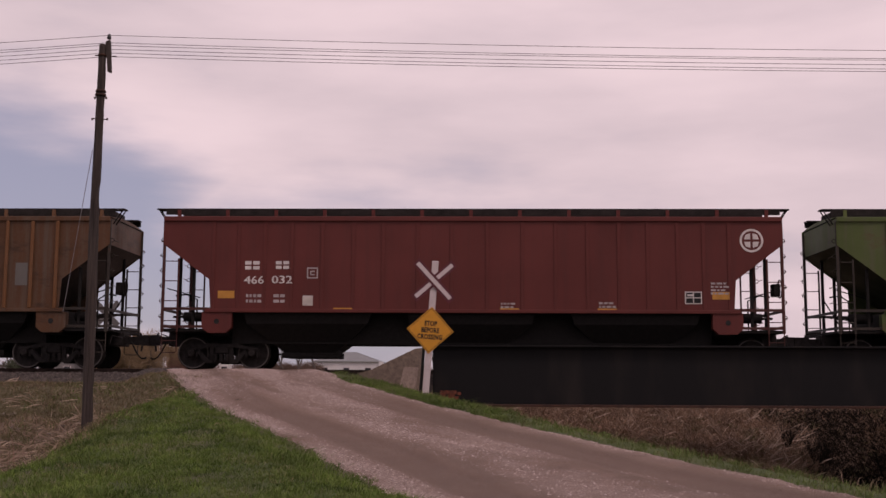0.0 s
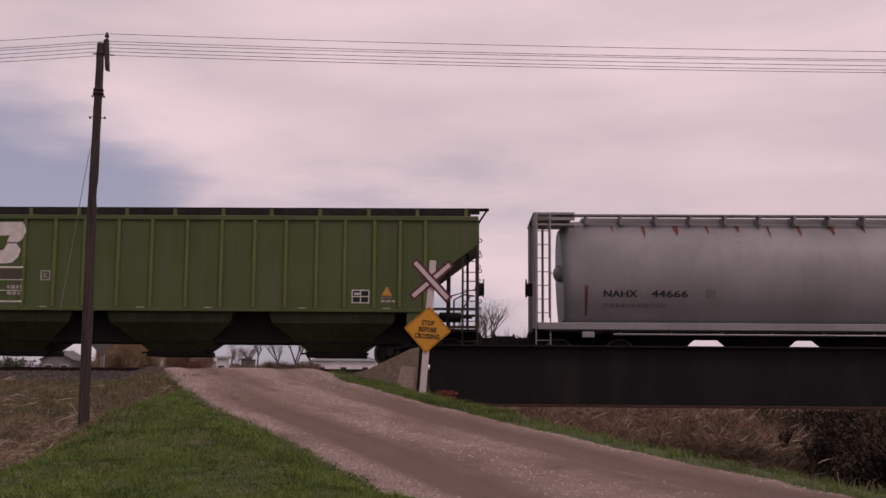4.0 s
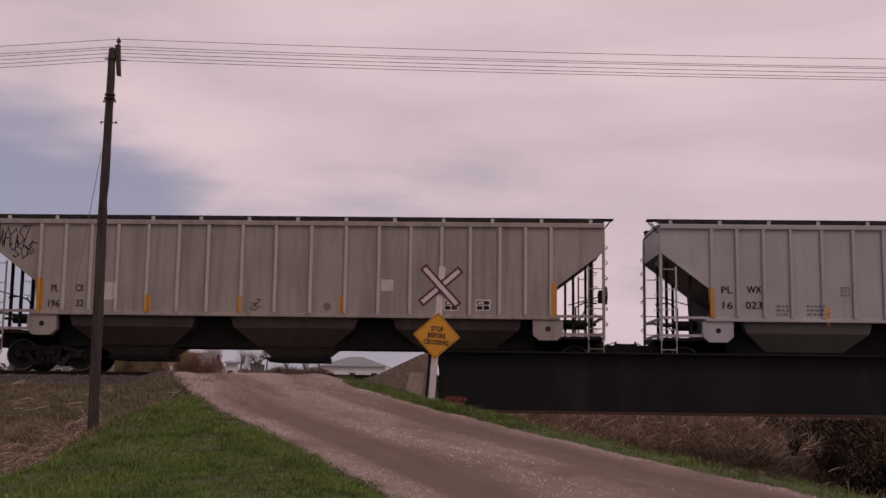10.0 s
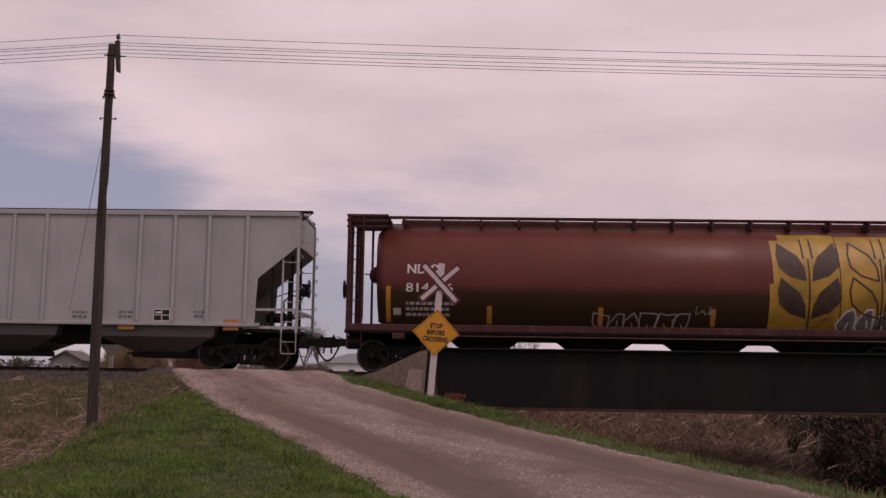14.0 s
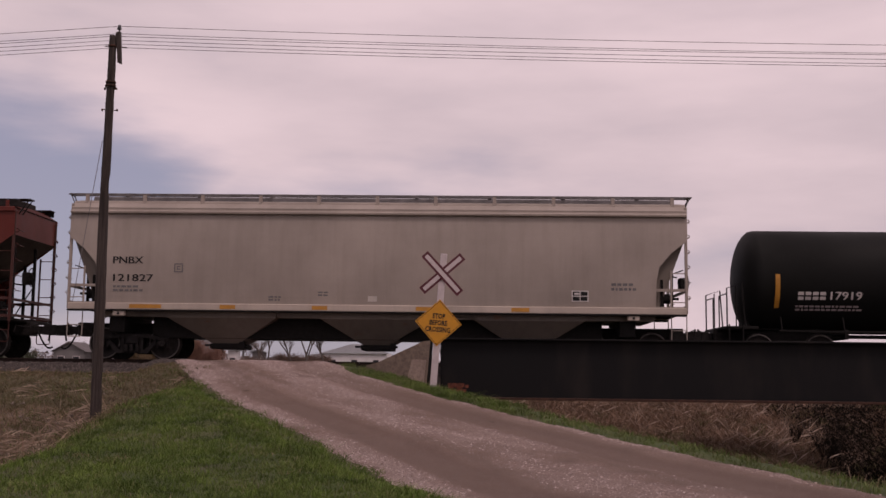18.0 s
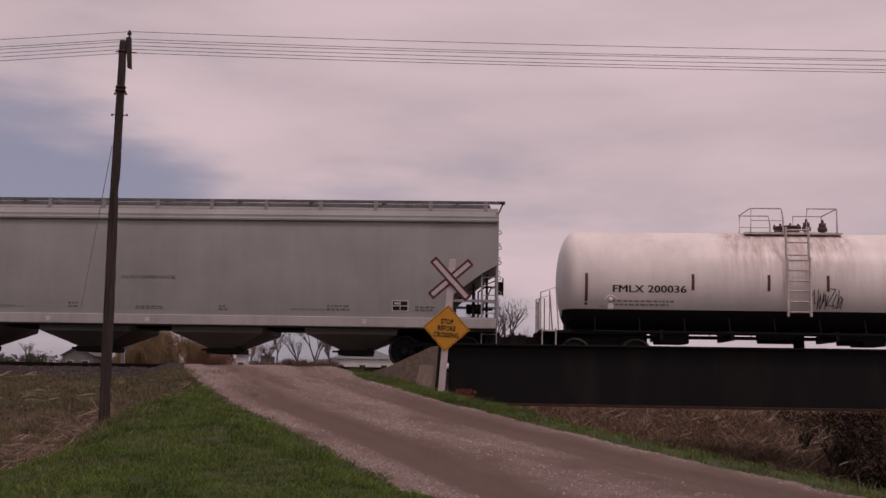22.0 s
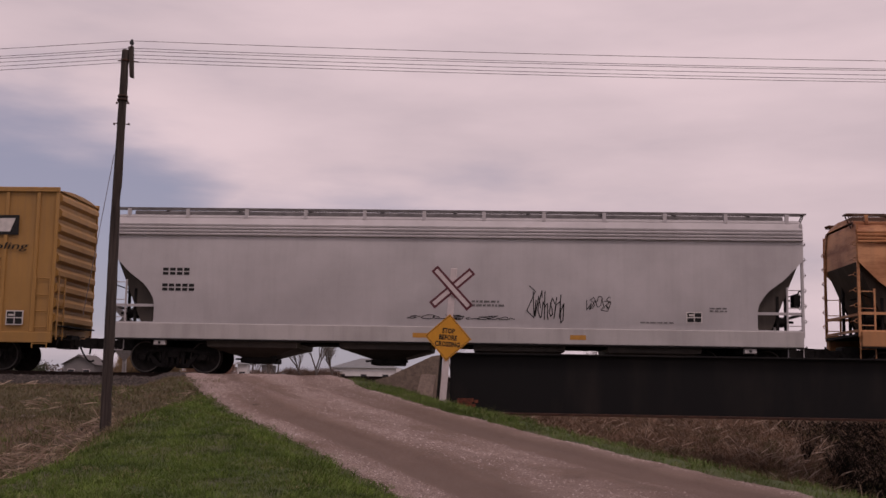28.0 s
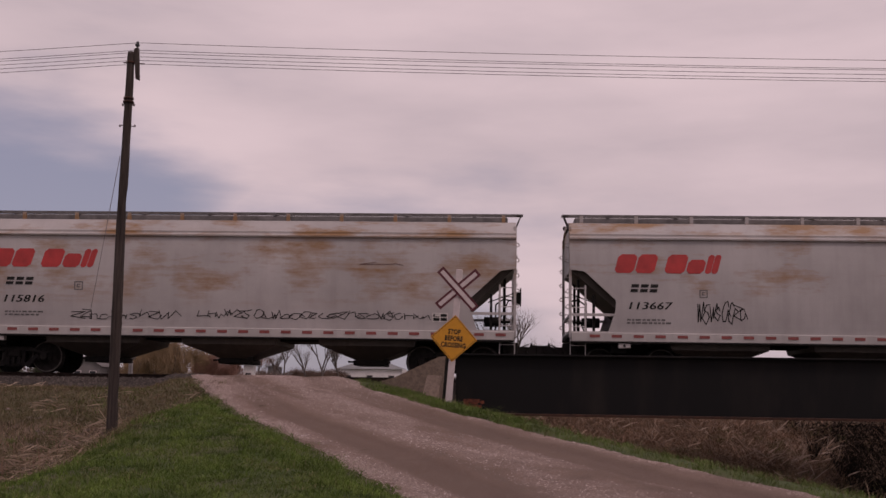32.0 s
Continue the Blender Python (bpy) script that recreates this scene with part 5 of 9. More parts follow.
def roof_walk(car, h, zt, mat, board, trough, posts, y=1.12, up=0.22, over=0.30, skirt=0.04):
    """Running boards on posts along the roof's edges, with the hatch covers between them."""
    for s in (-1, 1):
        bm = fresh()
        ends = over if s < 0 else 0.02
        box(bm, -h - ends, h + ends, s * y - 0.17, s * y + 0.17, zt + up - 0.035, zt + up)
        ya, yb = sorted((s * (y + 0.172), s * (y + 0.145)))
        box(bm, -h - ends * 0.1, h + ends * 0.1, ya, yb, zt + up - 0.036 - skirt, zt + up - 0.036)
        part("running_board", bm, board, car)
    for s in (-1, 1):
        bm = fresh()
        rod(bm, (s * (h + over - 0.06), -y - 0.12, zt + up - 0.04), (s * (h - 0.02), -y - 0.12, zt - 0.18), 0.018, n=5)
        rod(bm, (s * (h + over - 0.06), -y + 0.12, zt + up - 0.04), (s * (h - 0.02), -y + 0.12, zt - 0.18), 0.018, n=5)
        part("board_brace", bm, board, car)
    bm = fresh()
    box(bm, -0.05, 0.05, -y - 0.195, -y - 0.12, zt - 0.12, zt + up - 0.036)
    prism(bm, [(-0.05, zt - 0.10), (0.05, zt - 0.10), (0.05, zt - 0.06), (-0.05, zt - 0.06)], -y - 0.26, -y - 0.12)
    post = mesh_of("board_post", bm, mat)
    for i in range(posts):
        x = -h + 0.35 + (2 * h - 0.7) * i / (posts - 1)
        part("board_post", post, None, car, at=pose(x, 0, 0))
        part("board_post", post, None, car, at=pose(x, 0, 0, 0, 0, 180))
    bm = fresh()
    box(bm, -h + 0.22, h - 0.22, -0.42, 0.42, zt + 0.02, zt + up + 0.05, 0.03)
    hatch = part("hatch_trough", bm, trough, car)
    bm = fresh()
    for i in range(int(h)):
        x = -h + 1.2 + i * (2 * h - 2.4) / max(1, int(h) - 1)
        box(bm, x - 0.05, x + 0.05, -0.46, 0.46, zt + up + 0.06, zt + up + 0.10)
    part("hatch_clamp", bm, board, hatch)


POSTS = (1.43, 2.14, 2.88, 3.64, 4.50, 5.37, 6.21, 7.18, 8.13, 9.13, 10.11, 11.04, 11.93, 12.80, 13.60, 14.43, 15.15, 15.86)
POSTS_WIDE = (1.27, 2.22, 3.2, 4.2, 5.2, 7.0, 7.95, 9.05, 10.0, 11.7, 12.75, 13.75, 14.75, 15.85)


def rib_hopper(x0, x1, name, label, body, ribs, trim=None, dark=None, under=None, zb=1.63, zt=4.28, zm=2.50, ze=3.50, cut=1.38, post_n=13, rib_mat=None, truck_in=1.62, jack=True, brake=1, rib_depth=0.075, rails=None, walk_up=0.17):
    """Three-bay covered hopper with outside posts on flat sides."""
    car, h = make_car(name, x0, x1, label, "hopper car")
    dark = dark or M_UNDER
    trim = trim or body
    under = under or M_UNDER
    W = 1.57
    cutf = lambda z: lerp_list(z, [(zb, cut), (zm, cut - 0.06), (ze, 0.0), (zt, 0.0)])
    for s in (-1, 1):
        part("side_sheet", side_mesh(h, cutf, (zb, zm, ze, zt), lambda z: W, s), body, car)
    bm = fresh()
    e = 0.03
    run = (ze - zb) * cut / (ze - zm)
    box(bm, -h + e, h - e, -W + 0.05, W - 0.05, ze, zt - 0.02)
    part("end_panel", bm, body, car)
    bm = fresh()
    prism(bm, [(h - e, ze), (h - e - run, zb), (-h + e + run, zb), (-h + e, ze)], -W + 0.055, W - 0.055)
    # the underside's shade is put into the slope's darker paint
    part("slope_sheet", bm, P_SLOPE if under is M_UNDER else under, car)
    part("roof", roof_mesh(h, W, zt, 0.10), body, car)
    bm = fresh()
    for s in (-1, 1):
        y0, y1 = sorted((s * (W - 0.02), s * (W + 0.055)))
        box(bm, -h, h, y0, y1, zt - 0.13, zt + 0.005, 0.012)
    part("top_chord", bm, trim, car)
    bm = fresh()
    for s in (-1, 1):
        y0, y1 = sorted((s * (W - 0.05), s * (W + 0.06)))
        box(bm, -h + cut - 0.15, h - cut + 0.15, y0, y1, zb - 0.06, zb + 0.04, 0.01)
    part("side_sill", bm, trim, car)
    # outside posts
    bm = fresh()
    box(bm, -0.05, 0.05, -W - rib_depth, -W, zb + 0.04, zt - 0.13, min(0.018, rib_depth * 0.3))
    rib = mesh_of("side_post", bm, rib_mat or body)
    for u in ribs:
        x = -h + 2 * h * u / 17.35
        part("side_post", rib, None, car, at=pose(x, 0, 0))
        part("side_post", rib, None, car, at=pose(x, 0, 0, 0, 0, 180))
    if jack:
        for s in (-1, 1):
            bm = fresh()
            x = s * (h - truck_in + 0.05)
            prism(bm, [(x - 0.42, 1.15), (x - 0.42, zb - 0.06), (x + 0.42, zb - 0.06), (x + 0.42, 1.15), (x + 0.25, 1.0), (x - 0.25, 1.0)] if s < 0 else [(x - 0.42, 1.15), (x - 0.42, zb - 0.06), (x + 0.42, zb - 0.06), (x + 0.42, 1.15), (x + 0.25, 1.0), (x - 0.25, 1.0)], -W - 0.02, -W + 0.2)
            pad = part("jacking_pad", bm, body, car)
            bm = fresh()
            rod(bm, (x, -W - 0.028, 1.32), (x, -W - 0.02, 1.32), 0.075, n=12)
            part("pad_hole", bm, M_INK, pad)
            bm = fresh()
            box(bm, x - 0.25, x + 0.25, -W + 0.2, W - 0.2, 0.95, zb, 0.02)
            part("body_bolster", bm, M_UNDER, car)
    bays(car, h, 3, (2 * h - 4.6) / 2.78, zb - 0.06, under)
    # black block stands in for the shaded slopes between the bays
    bm = fresh()
    box(bm, -h + 1.9, h - 1.9, -1.0, 1.0, 0.72, zb - 0.02)
    part("shade_block", bm, M_UNDER, car)
    end_platform(car, h, cut, rails or trim, dark, 1.12, zt - 0.1, brake, 3.1)
    # the deep dark skirt stands in for shade in the gap below the boards
    roof_walk(car, h, zt + 0.02, rib_mat or trim, M_WALK, M_WALK, post_n, up=walk_up, skirt=walk_up * 0.55 if walk_up > 0.1 else 0.02)
    running_gear(car, h, truck_in)
    skin = Skin(car, h, lambda z: W)
    skin.ribs, skin.rib_depth = [-h + 2 * h * u / 17.35 for u in ribs], rib_depth
    return skin


def smooth_hopper(x0, x1, name, label, body, trim=None, sill=None, dark=None, under=None, zt=4.50, end=None, bay_n=4, post_n=12, sill_z=(0.95, 1.40), flange=(4.09, 4.21), ridges=1, seams=9, truck_in=1.75, brake=1, low=None, board=None, steep=1.15):
    """Welded hopper with smooth, slightly bulging sides and a bright side sill."""
    car, h = make_car(name, x0, x1, label, "hopper car")
    trim, sill, dark, under = trim or body, sill or body, dark or M_UNDER, under or M_UNDER
    end, zb, eave = end or END_ROUND, sill_z[1] - 0.01, True
    low = sill_z[0] - 0.08 if low is None else low
    cutf = lambda z: lerp_list(z, end)

    def W(z):
        return 1.60 - 0.16 * max(0.0, (abs(z - 2.65) / 1.9)) ** 2.2 - (0.24 * max(0.0, (z - 4.15) / 0.35) if eave and z > 4.15 else 0.0)

    zs = sorted({zb, zt, *(z for z, c in end if zb <= z <= zt), *(zb + (zt - zb) * i / 14 for i in range(15))})
    for s in (-1, 1):
        me = side_mesh(h, cutf, zs, W, s)
        part("side_sheet", me, body, car)
    bm = fresh()
    e = 0.04
    ze = next(z for z, c in end if c == 0.0)
    run = (ze - 1.2) * steep
    box(bm, -h + e, h - e, -1.36, 1.36, ze, zt - 0.05)
    part("end_panel", bm, body, car)
    bm = fresh()
    prism(bm, [(h - e, ze), (h - e - run, 1.2), (-h + e + run, 1.2), (-h + e, ze)], -1.355, 1.355)
    # slope takes the dark bay paint, which has its shade painted in
    part("slope_sheet", bm, under, car)
    part("roof", roof_mesh(h, W(zt), zt, 0.17), body, car)
    if eave:
        for s in (-1, 1):
            bm = fresh()
            f0, f1 = flange
            prof = [(1.44, f0 - 0.02)]
            for k in range(ridges):
                za, zc = f0 + (f1 - f0) * k / ridges, f0 + (f1 - f0) * (k + 1) / ridges
                prof += [(1.615 - 0.012 * k, za), (1.62 - 0.012 * k, za + 0.4 * (zc - za)), (1.565 - 0.012 * k, za + 0.75 * (zc - za))]
            prof += [(1.56, f1), (1.565, f1 + 0.04), (W(zt) + 0.06, zt + 0.01), (W(zt) - 0.05, zt + 0.0)]
            a = [bm.verts.new((-h, s * y, z)) for y, z in prof]
            b = [bm.verts.new((h, s * y, z)) for y, z in prof]
            for i in range(len(prof) - 1):
                bm.faces.new((a[i], a[i + 1], b[i + 1], b[i]))
            bm.faces.new(a)
            bm.faces.new(b)
            part("roof_flange", bm, trim, car)
    bm = fresh()
    for s in (-1, 1):
        y0, y1 = sorted((s * 1.36, s * 1.62))
        box(bm, -h + 0.04, h - 0.04, y0, y1, *sill_z, 0.015)
    part("side_sill", bm, sill, car)
    bm = fresh()
    for s in (-1, 1):
        y0, y1 = sorted((s * 1.36, s * 1.66))
        box(bm, -h + 0.04, h - 0.04, y0, y1, sill_z[0] - 0.04, sill_z[0] - 0.002)
    part("sill_flange", bm, dark, car)
    # welded seams
    for i in range(seams):
        bm = fresh()
        x = -h + 1.6 + (2 * h - 3.2) * i / max(1, seams - 1)
        for a, b in zip(zs, zs[1:]):
            if b > flange[0] - 0.03:
                break
            vs = [bm.verts.new((x + d, -W(z) - 0.004, z)) for d, z in ((-0.012, a), (0.012, a), (0.012, b), (-0.012, b))]
            bm.faces.new(vs)
        part("weld_seam", bm, body, car)
    for s in (-1, 1):
        bm = fresh()
        x = s * (h - truck_in + 0.25)
        box(bm, x - 0.17, x + 0.17, -1.63, -1.45, sill_z[0] - 0.18, sill_z[0] - 0.042, 0.02)
        pad = part("jacking_pad", bm, sill, car)
        bm = fresh()
        rod(bm, (x, -1.638, sill_z[0] - 0.11), (x, -1.63, sill_z[0] - 0.11), 0.04, n=10)
        part("pad_hole", bm, M_INK, pad)
        bm = fresh()
        box(bm, x - 0.35, x + 0.1, -1.3, 1.3, 0.75, sill_z[1] - 0.05, 0.02)
        part("body_bolster", bm, M_UNDER, car)
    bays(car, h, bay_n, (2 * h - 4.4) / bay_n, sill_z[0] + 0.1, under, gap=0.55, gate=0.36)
    # flat-bottomed black block in place of slopes and sill in shade
    bm = fresh()
    box(bm, -h + 2.3, h - 2.3, -0.9, 0.9, low, sill_z[0] + 0.05)
    part("shade_block", bm, M_UNDER, car)
    end_platform(car, h, 1.1, trim, dark, sill_z[1] - 0.06, zt - 0.1, brake, 2.62, w=1.47, low=0.62)
    roof_walk(car, h, zt + 0.02, trim, board or M_WALK_GREY, board or M_WALK_GREY, post_n, up=0.25 if zt < 4.4 else 0.21, over=0.2)
    running_gear(car, h, truck_in, sill=False)
    for s in (-1, 1):
        bm = fresh()
        x0b, x1b = sorted((s * (h - 2.9), s * (h + 0.02)))
        box(bm, x0b, x1b, -0.28, 0.28, 0.70, 1.05, 0.02)
        part("stub_sill", bm, M_UNDER, car)
    skin = Skin(car, h, lambda z: 1.622 if z < sill_z[1] + 0.004 else W(z))
    skin.cuts, skin.floor = (sill_z[1] + 0.002, sill_z[1] + 0.006), sill_z[0] + 0.01
    return skin


def arc_surface(zc, rz, ry):
    def y(z):
        u = max(-0.98, min(0.98, (z - zc) / rz))
        return ry * math.sqrt(1 - u * u)
    return y


def cylinder_hopper(x0, x1, name, label, body, frame, dark=None, sill=None, inset=1.05, trim=None):
    """Round-bodied grain hopper between open end frames."""
    car, h = make_car(name, x0, x1, label, "hopper car")
    dark, sill, trim = dark or M_UNDER, sill or frame, trim or frame
    zc, rz, ry = 2.55, 1.78, 1.58
    Y = arc_surface(zc, rz, ry)
    bm = fresh()
    n = 18
    angs = [math.radians(-48 + 276 * i / n) for i in range(n + 1)]
    rings = []
    for x, k in ((-h + inset - 0.26, 0.86), (-h + inset, 1.0), (h - inset, 1.0), (h - inset + 0.26, 0.86)):
        rings.append([bm.verts.new((x + (0.10 if x < 0 else -0.10) * (1 - math.sin(a)) * 0.5, -ry * k * math.cos(a), zc + rz * k * math.sin(a))) for a in angs])
    for a, b in zip(rings, rings[1:]):
        for i in range(n):
            bm.faces.new((a[i], a[i + 1], b[i + 1], b[i])).smooth = True
    bm.faces.new(rings[0])
    bm.faces.new(rings[-1])
    part("hopper_body", bm, body, car)
    bm = fresh()
    for s in (-1, 1):
        y0, y1 = sorted((s * 1.3, s * 1.62))
        box(bm, -h + 0.1, h - 0.1, y0, y1, 1.12, 1.32, 0.015)
    part("side_sill", bm, sill, car)
    bm = fresh()
    for s in (-1, 1):
        y0, y1 = sorted((s * 1.35, s * 1.60))
        box(bm, -h + 0.3, h - 0.3, y0, y1, 1.07, 1.118)
    part("sill_flange", bm, dark, car)
    bm = fresh()
    rod(bm, (-h + 2.2, -1.60, 1.00), (h - 2.2, -1.60, 1.00), 0.028, n=6)
    for i in range(9):
        x = -h + 2.4 + i * (2 * h - 4.8) / 8
        rod(bm, (x, -1.60, 1.00), (x, -1.52, 1.10), 0.018, n=5)
    part("side_pipe", bm, frame, car, "pipe rail under the side sill")
    # end frames: posts, canopy, slope
    for s in (-1, 1):
        xe = s * (h - 0.06)
        for y in (-1.5, -0.75, 0.75, 1.5):
            bm = fresh()
            box(bm, xe - 0.05, xe + 0.05, y - 0.05, y + 0.05, 1.15, 4.42, 0.01)
            part("end_post", bm, frame, car)
        for y in (-1.46, 1.46):
            bm = fresh()
            xx = s * (h - 0.45)
            box(bm, xx - 0.035, xx + 0.035, y - 0.035, y + 0.035, 1.45, 4.35)
            part("end_post", bm, frame, car)
        bm = fresh()
        x0b, x1b = sorted((s * (h - inset - 0.1), s * (h + 0.02)))
        box(bm, x0b, x1b, -1.52, 1.52, 4.36, 4.42)
        box(bm, x0b, x1b, -1.54, -1.44, 4.2, 4.28)
        box(bm, x0b, x1b, -1.54, -1.44, 4.05, 4.10)
        part("end_canopy", bm, frame, car)
        ladder(car, xe - s * 0.4, -1.56, 0.7, 4.35, s * 0.4, frame)
        ladder(car, xe, -1.3, 1.2, 4.35, 0.42, frame, "y")
        bm = fresh()
        x0b, x1b = sorted((s * (h - inset - 0.3), s * (h + 0.02)))
        box(bm, x0b, x1b, -1.5, 1.5, 1.06, 1.16, 0.01)
        part("end_platform", bm, dark, car)
        bm = fresh()
        for a, b, ra, rb in ((0.60, 0.66, 0.10, 0.20), (0.66, 0.78, 0.20, 0.25), (0.78, 0.95, 0.25, 0.27)):
            rod(bm, (s * (h - a), -0.85, 2.75), (s * (h - b), -0.85, 2.75), ra, rb, n=14)
        rod(bm, (s * (h - 0.45), -0.85, 2.78), (s * (h - 0.62), -0.85, 2.76), 0.02, n=6)
        part("brake_reservoir", bm, frame, car, "round-ended brake reservoir")
        if s < 0:
            brake_wheel(car, s * (h + 0.16), s, 2.35, dark)
    # roof walk
    bm = fresh()
    box(bm, -h, h, -0.95, -0.6, 4.42, 4.46)
    box(bm, -h, h, 0.6, 0.95, 4.42, 4.46)
    part("running_board", bm, trim, car)
    bm = fresh()
    box(bm, -0.03, 0.03, -0.95, 0.95, 4.16, 4.42)
    st = mesh_of("board_bracket", bm, trim)
    for i in range(14):
        part("board_bracket", st, None, car, at=pose(-h + inset + 0.5 + i * (2 * h - 2 * inset - 1.0) / 13, 0, 0))
    bm = fresh()
    box(bm, -h + inset + 0.4, h - inset - 0.4, -0.4, 0.4, 4.24, 4.44, 0.03)
    part("hatch_trough", bm, trim, car)
    bays(car, h, 4, (2 * h - 4.6) / 4, 1.3, M_UNDER, gate=0.42, gap=0.5)
    # black block for the shade above the bay gaps
    bm = fresh()
    box(bm, -h + 2.2, h - 2.2, -0.9, 0.9, 0.95, 1.3)
    part("shade_block", bm, M_UNDER, car)
    running_gear(car, h, 1.6, sill=False)
    for s in (-1, 1):
        bm = fresh()
        x0b, x1b = sorted((s * (h - 2.7), s * (h + 0.02)))
        box(bm, x0b, x1b, -0.28, 0.28, 0.70, 1.05, 0.02)
        part("stub_sill", bm, M_UNDER, car)
        bm = fresh()
        x = s * (h - 1.5)
        box(bm, x - 0.17, x + 0.17, -1.63, -1.45, 0.90, 1.068, 0.02)
        part("jacking_pad", bm, sill, car)
    return Skin(car, h, Y)


def tank_car(x0, x1, name, label, body, zc, r, dark=None, rail_mat=None, band_z=None, over=0.55):
    """Tank car: x0 to x1 are the tank's own ends; the draft sills stand out past them."""
    car, h = make_car(name, x0 - over, x1 + over, label, "tank car")
    th = (x1 - x0) / 2
    dark = dark or M_UNDER
    rail_mat = rail_mat or dark
    n, m = 40, 8
    prof = [(-th + 0.52 * (1 - math.cos(math.pi / 2 * i / m)), r * math.sin(math.pi / 2 * i / m)) for i in range(m + 1)]
    prof += [(-x, rr) for x, rr in reversed(prof)]
    bm = fresh()
    rings = []
    for x, rr in prof:
        rings.append([bm.verts.new((x, -max(rr, 0.001) * math.cos(2 * math.pi * i / n), zc + max(rr, 0.001) * math.sin(2 * math.pi * i / n) - 0.05 * (1 - (x / th) ** 2))) for i in range(n)])
    for a, b in zip(rings, rings[1:]):
        for i in range(n):
            bm.faces.new((a[i], a[(i + 1) % n], b[(i + 1) % n], b[i])).smooth = True
    tank = part("tank", bm, body, car)
    Y = arc_surface(zc, r, r)
    if band_z:
        bm = fresh()
        k = 1.012
        rows = []
        for x, rr in prof:
            if zc - rr * k < band_z - 0.01:
                lo = math.asin(max(-1.0, min(1.0, (band_z - zc) / (rr * k))))
                sag = 0.05 * (1 - (x / th) ** 2)
                angs = [math.pi - lo + (math.pi + 2 * lo) * i / 30 for i in range(31)]
                rows.append([bm.verts.new((x * 1.002, rr * k * math.cos(g), zc + rr * k * math.sin(g) - sag)) for g in angs])
        for a, b in zip(rows, rows[1:]):
            for i in range(30):
                bm.faces.new((a[i], a[i + 1], b[i + 1], b[i])).smooth = True
        part("lower_band", bm, dark, tank, "black painted lower tank band")
    for s in (-1, 1):
        bm = fresh()
        xa, xb = sorted((s * (th - 2.6), s * h))
        box(bm, xa, xb, -0.30, 0.30, 0.70, 1.08, 0.02)
        prism(bm, [(s * (th - 2.4), 1.05), (s * (th - 0.25), 1.05), (s * (th - 0.25), zc - 0.55), (s * (th - 2.4), zc - r + 0.15)], -0.5, 0.5)
        part("stub_sill", bm, M_UNDER, car)
        bm = fresh()
        xa, xb = sorted((s * (th - 0.35), s * h))
        box(bm, xa, xb, -1.45, 1.45, 1.02, 1.10, 0.01)
        part("end_platform", bm, dark, car)
        xe = s * (h - 0.04)
        for y in (-1.4, 1.4):
            for pts, rr in (([(xe, y, 1.1), (xe, y, 2.15), (xe - s * 0.42, y, 2.3), (xe - s * 0.5, y, 1.1)], 0.022), ([(xe - s * 0.25, y, 1.1), (xe - s * 0.25, y, 2.2)], 0.018), ([(xe, y, 2.0), (xe, y * 0.29, 2.0), (xe, y * 0.29, 1.1)], 0.02)):
                bm = fresh()
                bent(bm, pts, rr)
                part("end_handrail", bm, rail_mat, car)
        ladder(car, xe - s * 0.42, -1.48, 0.4, 1.15, s * 0.38, rail_mat)
        if s > 0:
            brake_wheel(car, s * (h - 0.02), s, 1.85, dark)
    # side handrail low along the tank
    bm = fresh()
    zr = zc - r - 0.02
    rod(bm, (-th + 0.9, -1.42, zr), (th - 0.9, -1.42, zr), 0.022, n=5)
    rod(bm, (-th + 0.9, 1.42, zr), (th - 0.9, 1.42, zr), 0.022, n=5)
    for i in range(10):
        x = -th + 1.0 + i * (2 * th - 2.0) / 9
        for y in (-1, 1):
            rod(bm, (x, y * 1.42, zr), (x, y * 1.25, zc - r * 0.74), 0.018, n=4)
    part("side_handrail", bm, dark, car)
    # outlet and brake rigging beneath
    bm = fresh()
    rod(bm, (0.4, 0, zc - r + 0.05), (0.4, 0, 0.62), 0.16, n=10)
    rod(bm, (-0.9, -0.5, zc - r - 0.12), (0.1, -0.5, zc - r - 0.12), 0.17, n=10)
    box(bm, 1.4, 2.0, -0.6, -0.2, zc - r - 0.3, zc - r - 0.02)
    rod(bm, (-th + 2.6, 0.15, zc - r - 0.1), (th - 2.6, 0.15, zc - r - 0.1), 0.035, n=5)
    part("bottom_outlet", bm, M_UNDER, car)
    bm = fresh()
    zr = zc - r - 0.06
    for y, z, rr in ((-0.95, zr + 0.03, 0.05), (-0.7, zr - 0.10, 0.035), (0.8, zr - 0.02, 0.06)):
        rod(bm, (-th + 1.9, y, z), (th - 1.9, y, z), rr, n=6)
    for x in (-th + 2.9, -1.7, 1.2, th - 3.1):
        box(bm, x - 0.05, x + 0.05, -1.0, 0.9, zr - 0.16, zr + 0.12)
    for x, w in ((-3.3, 0.42), (2.3, 0.32), (4.0, 0.26)):
        if abs(x) + w < th - 2.2:
            box(bm, x - w, x + w, -0.75, 0.4, zr - 0.26, zr + 0.1, 0.02)
    part("brake_rigging", bm, M_UNDER, car)
    running_gear(car, h, over + 1.35, sill=False)
    return Skin(car, h, Y)


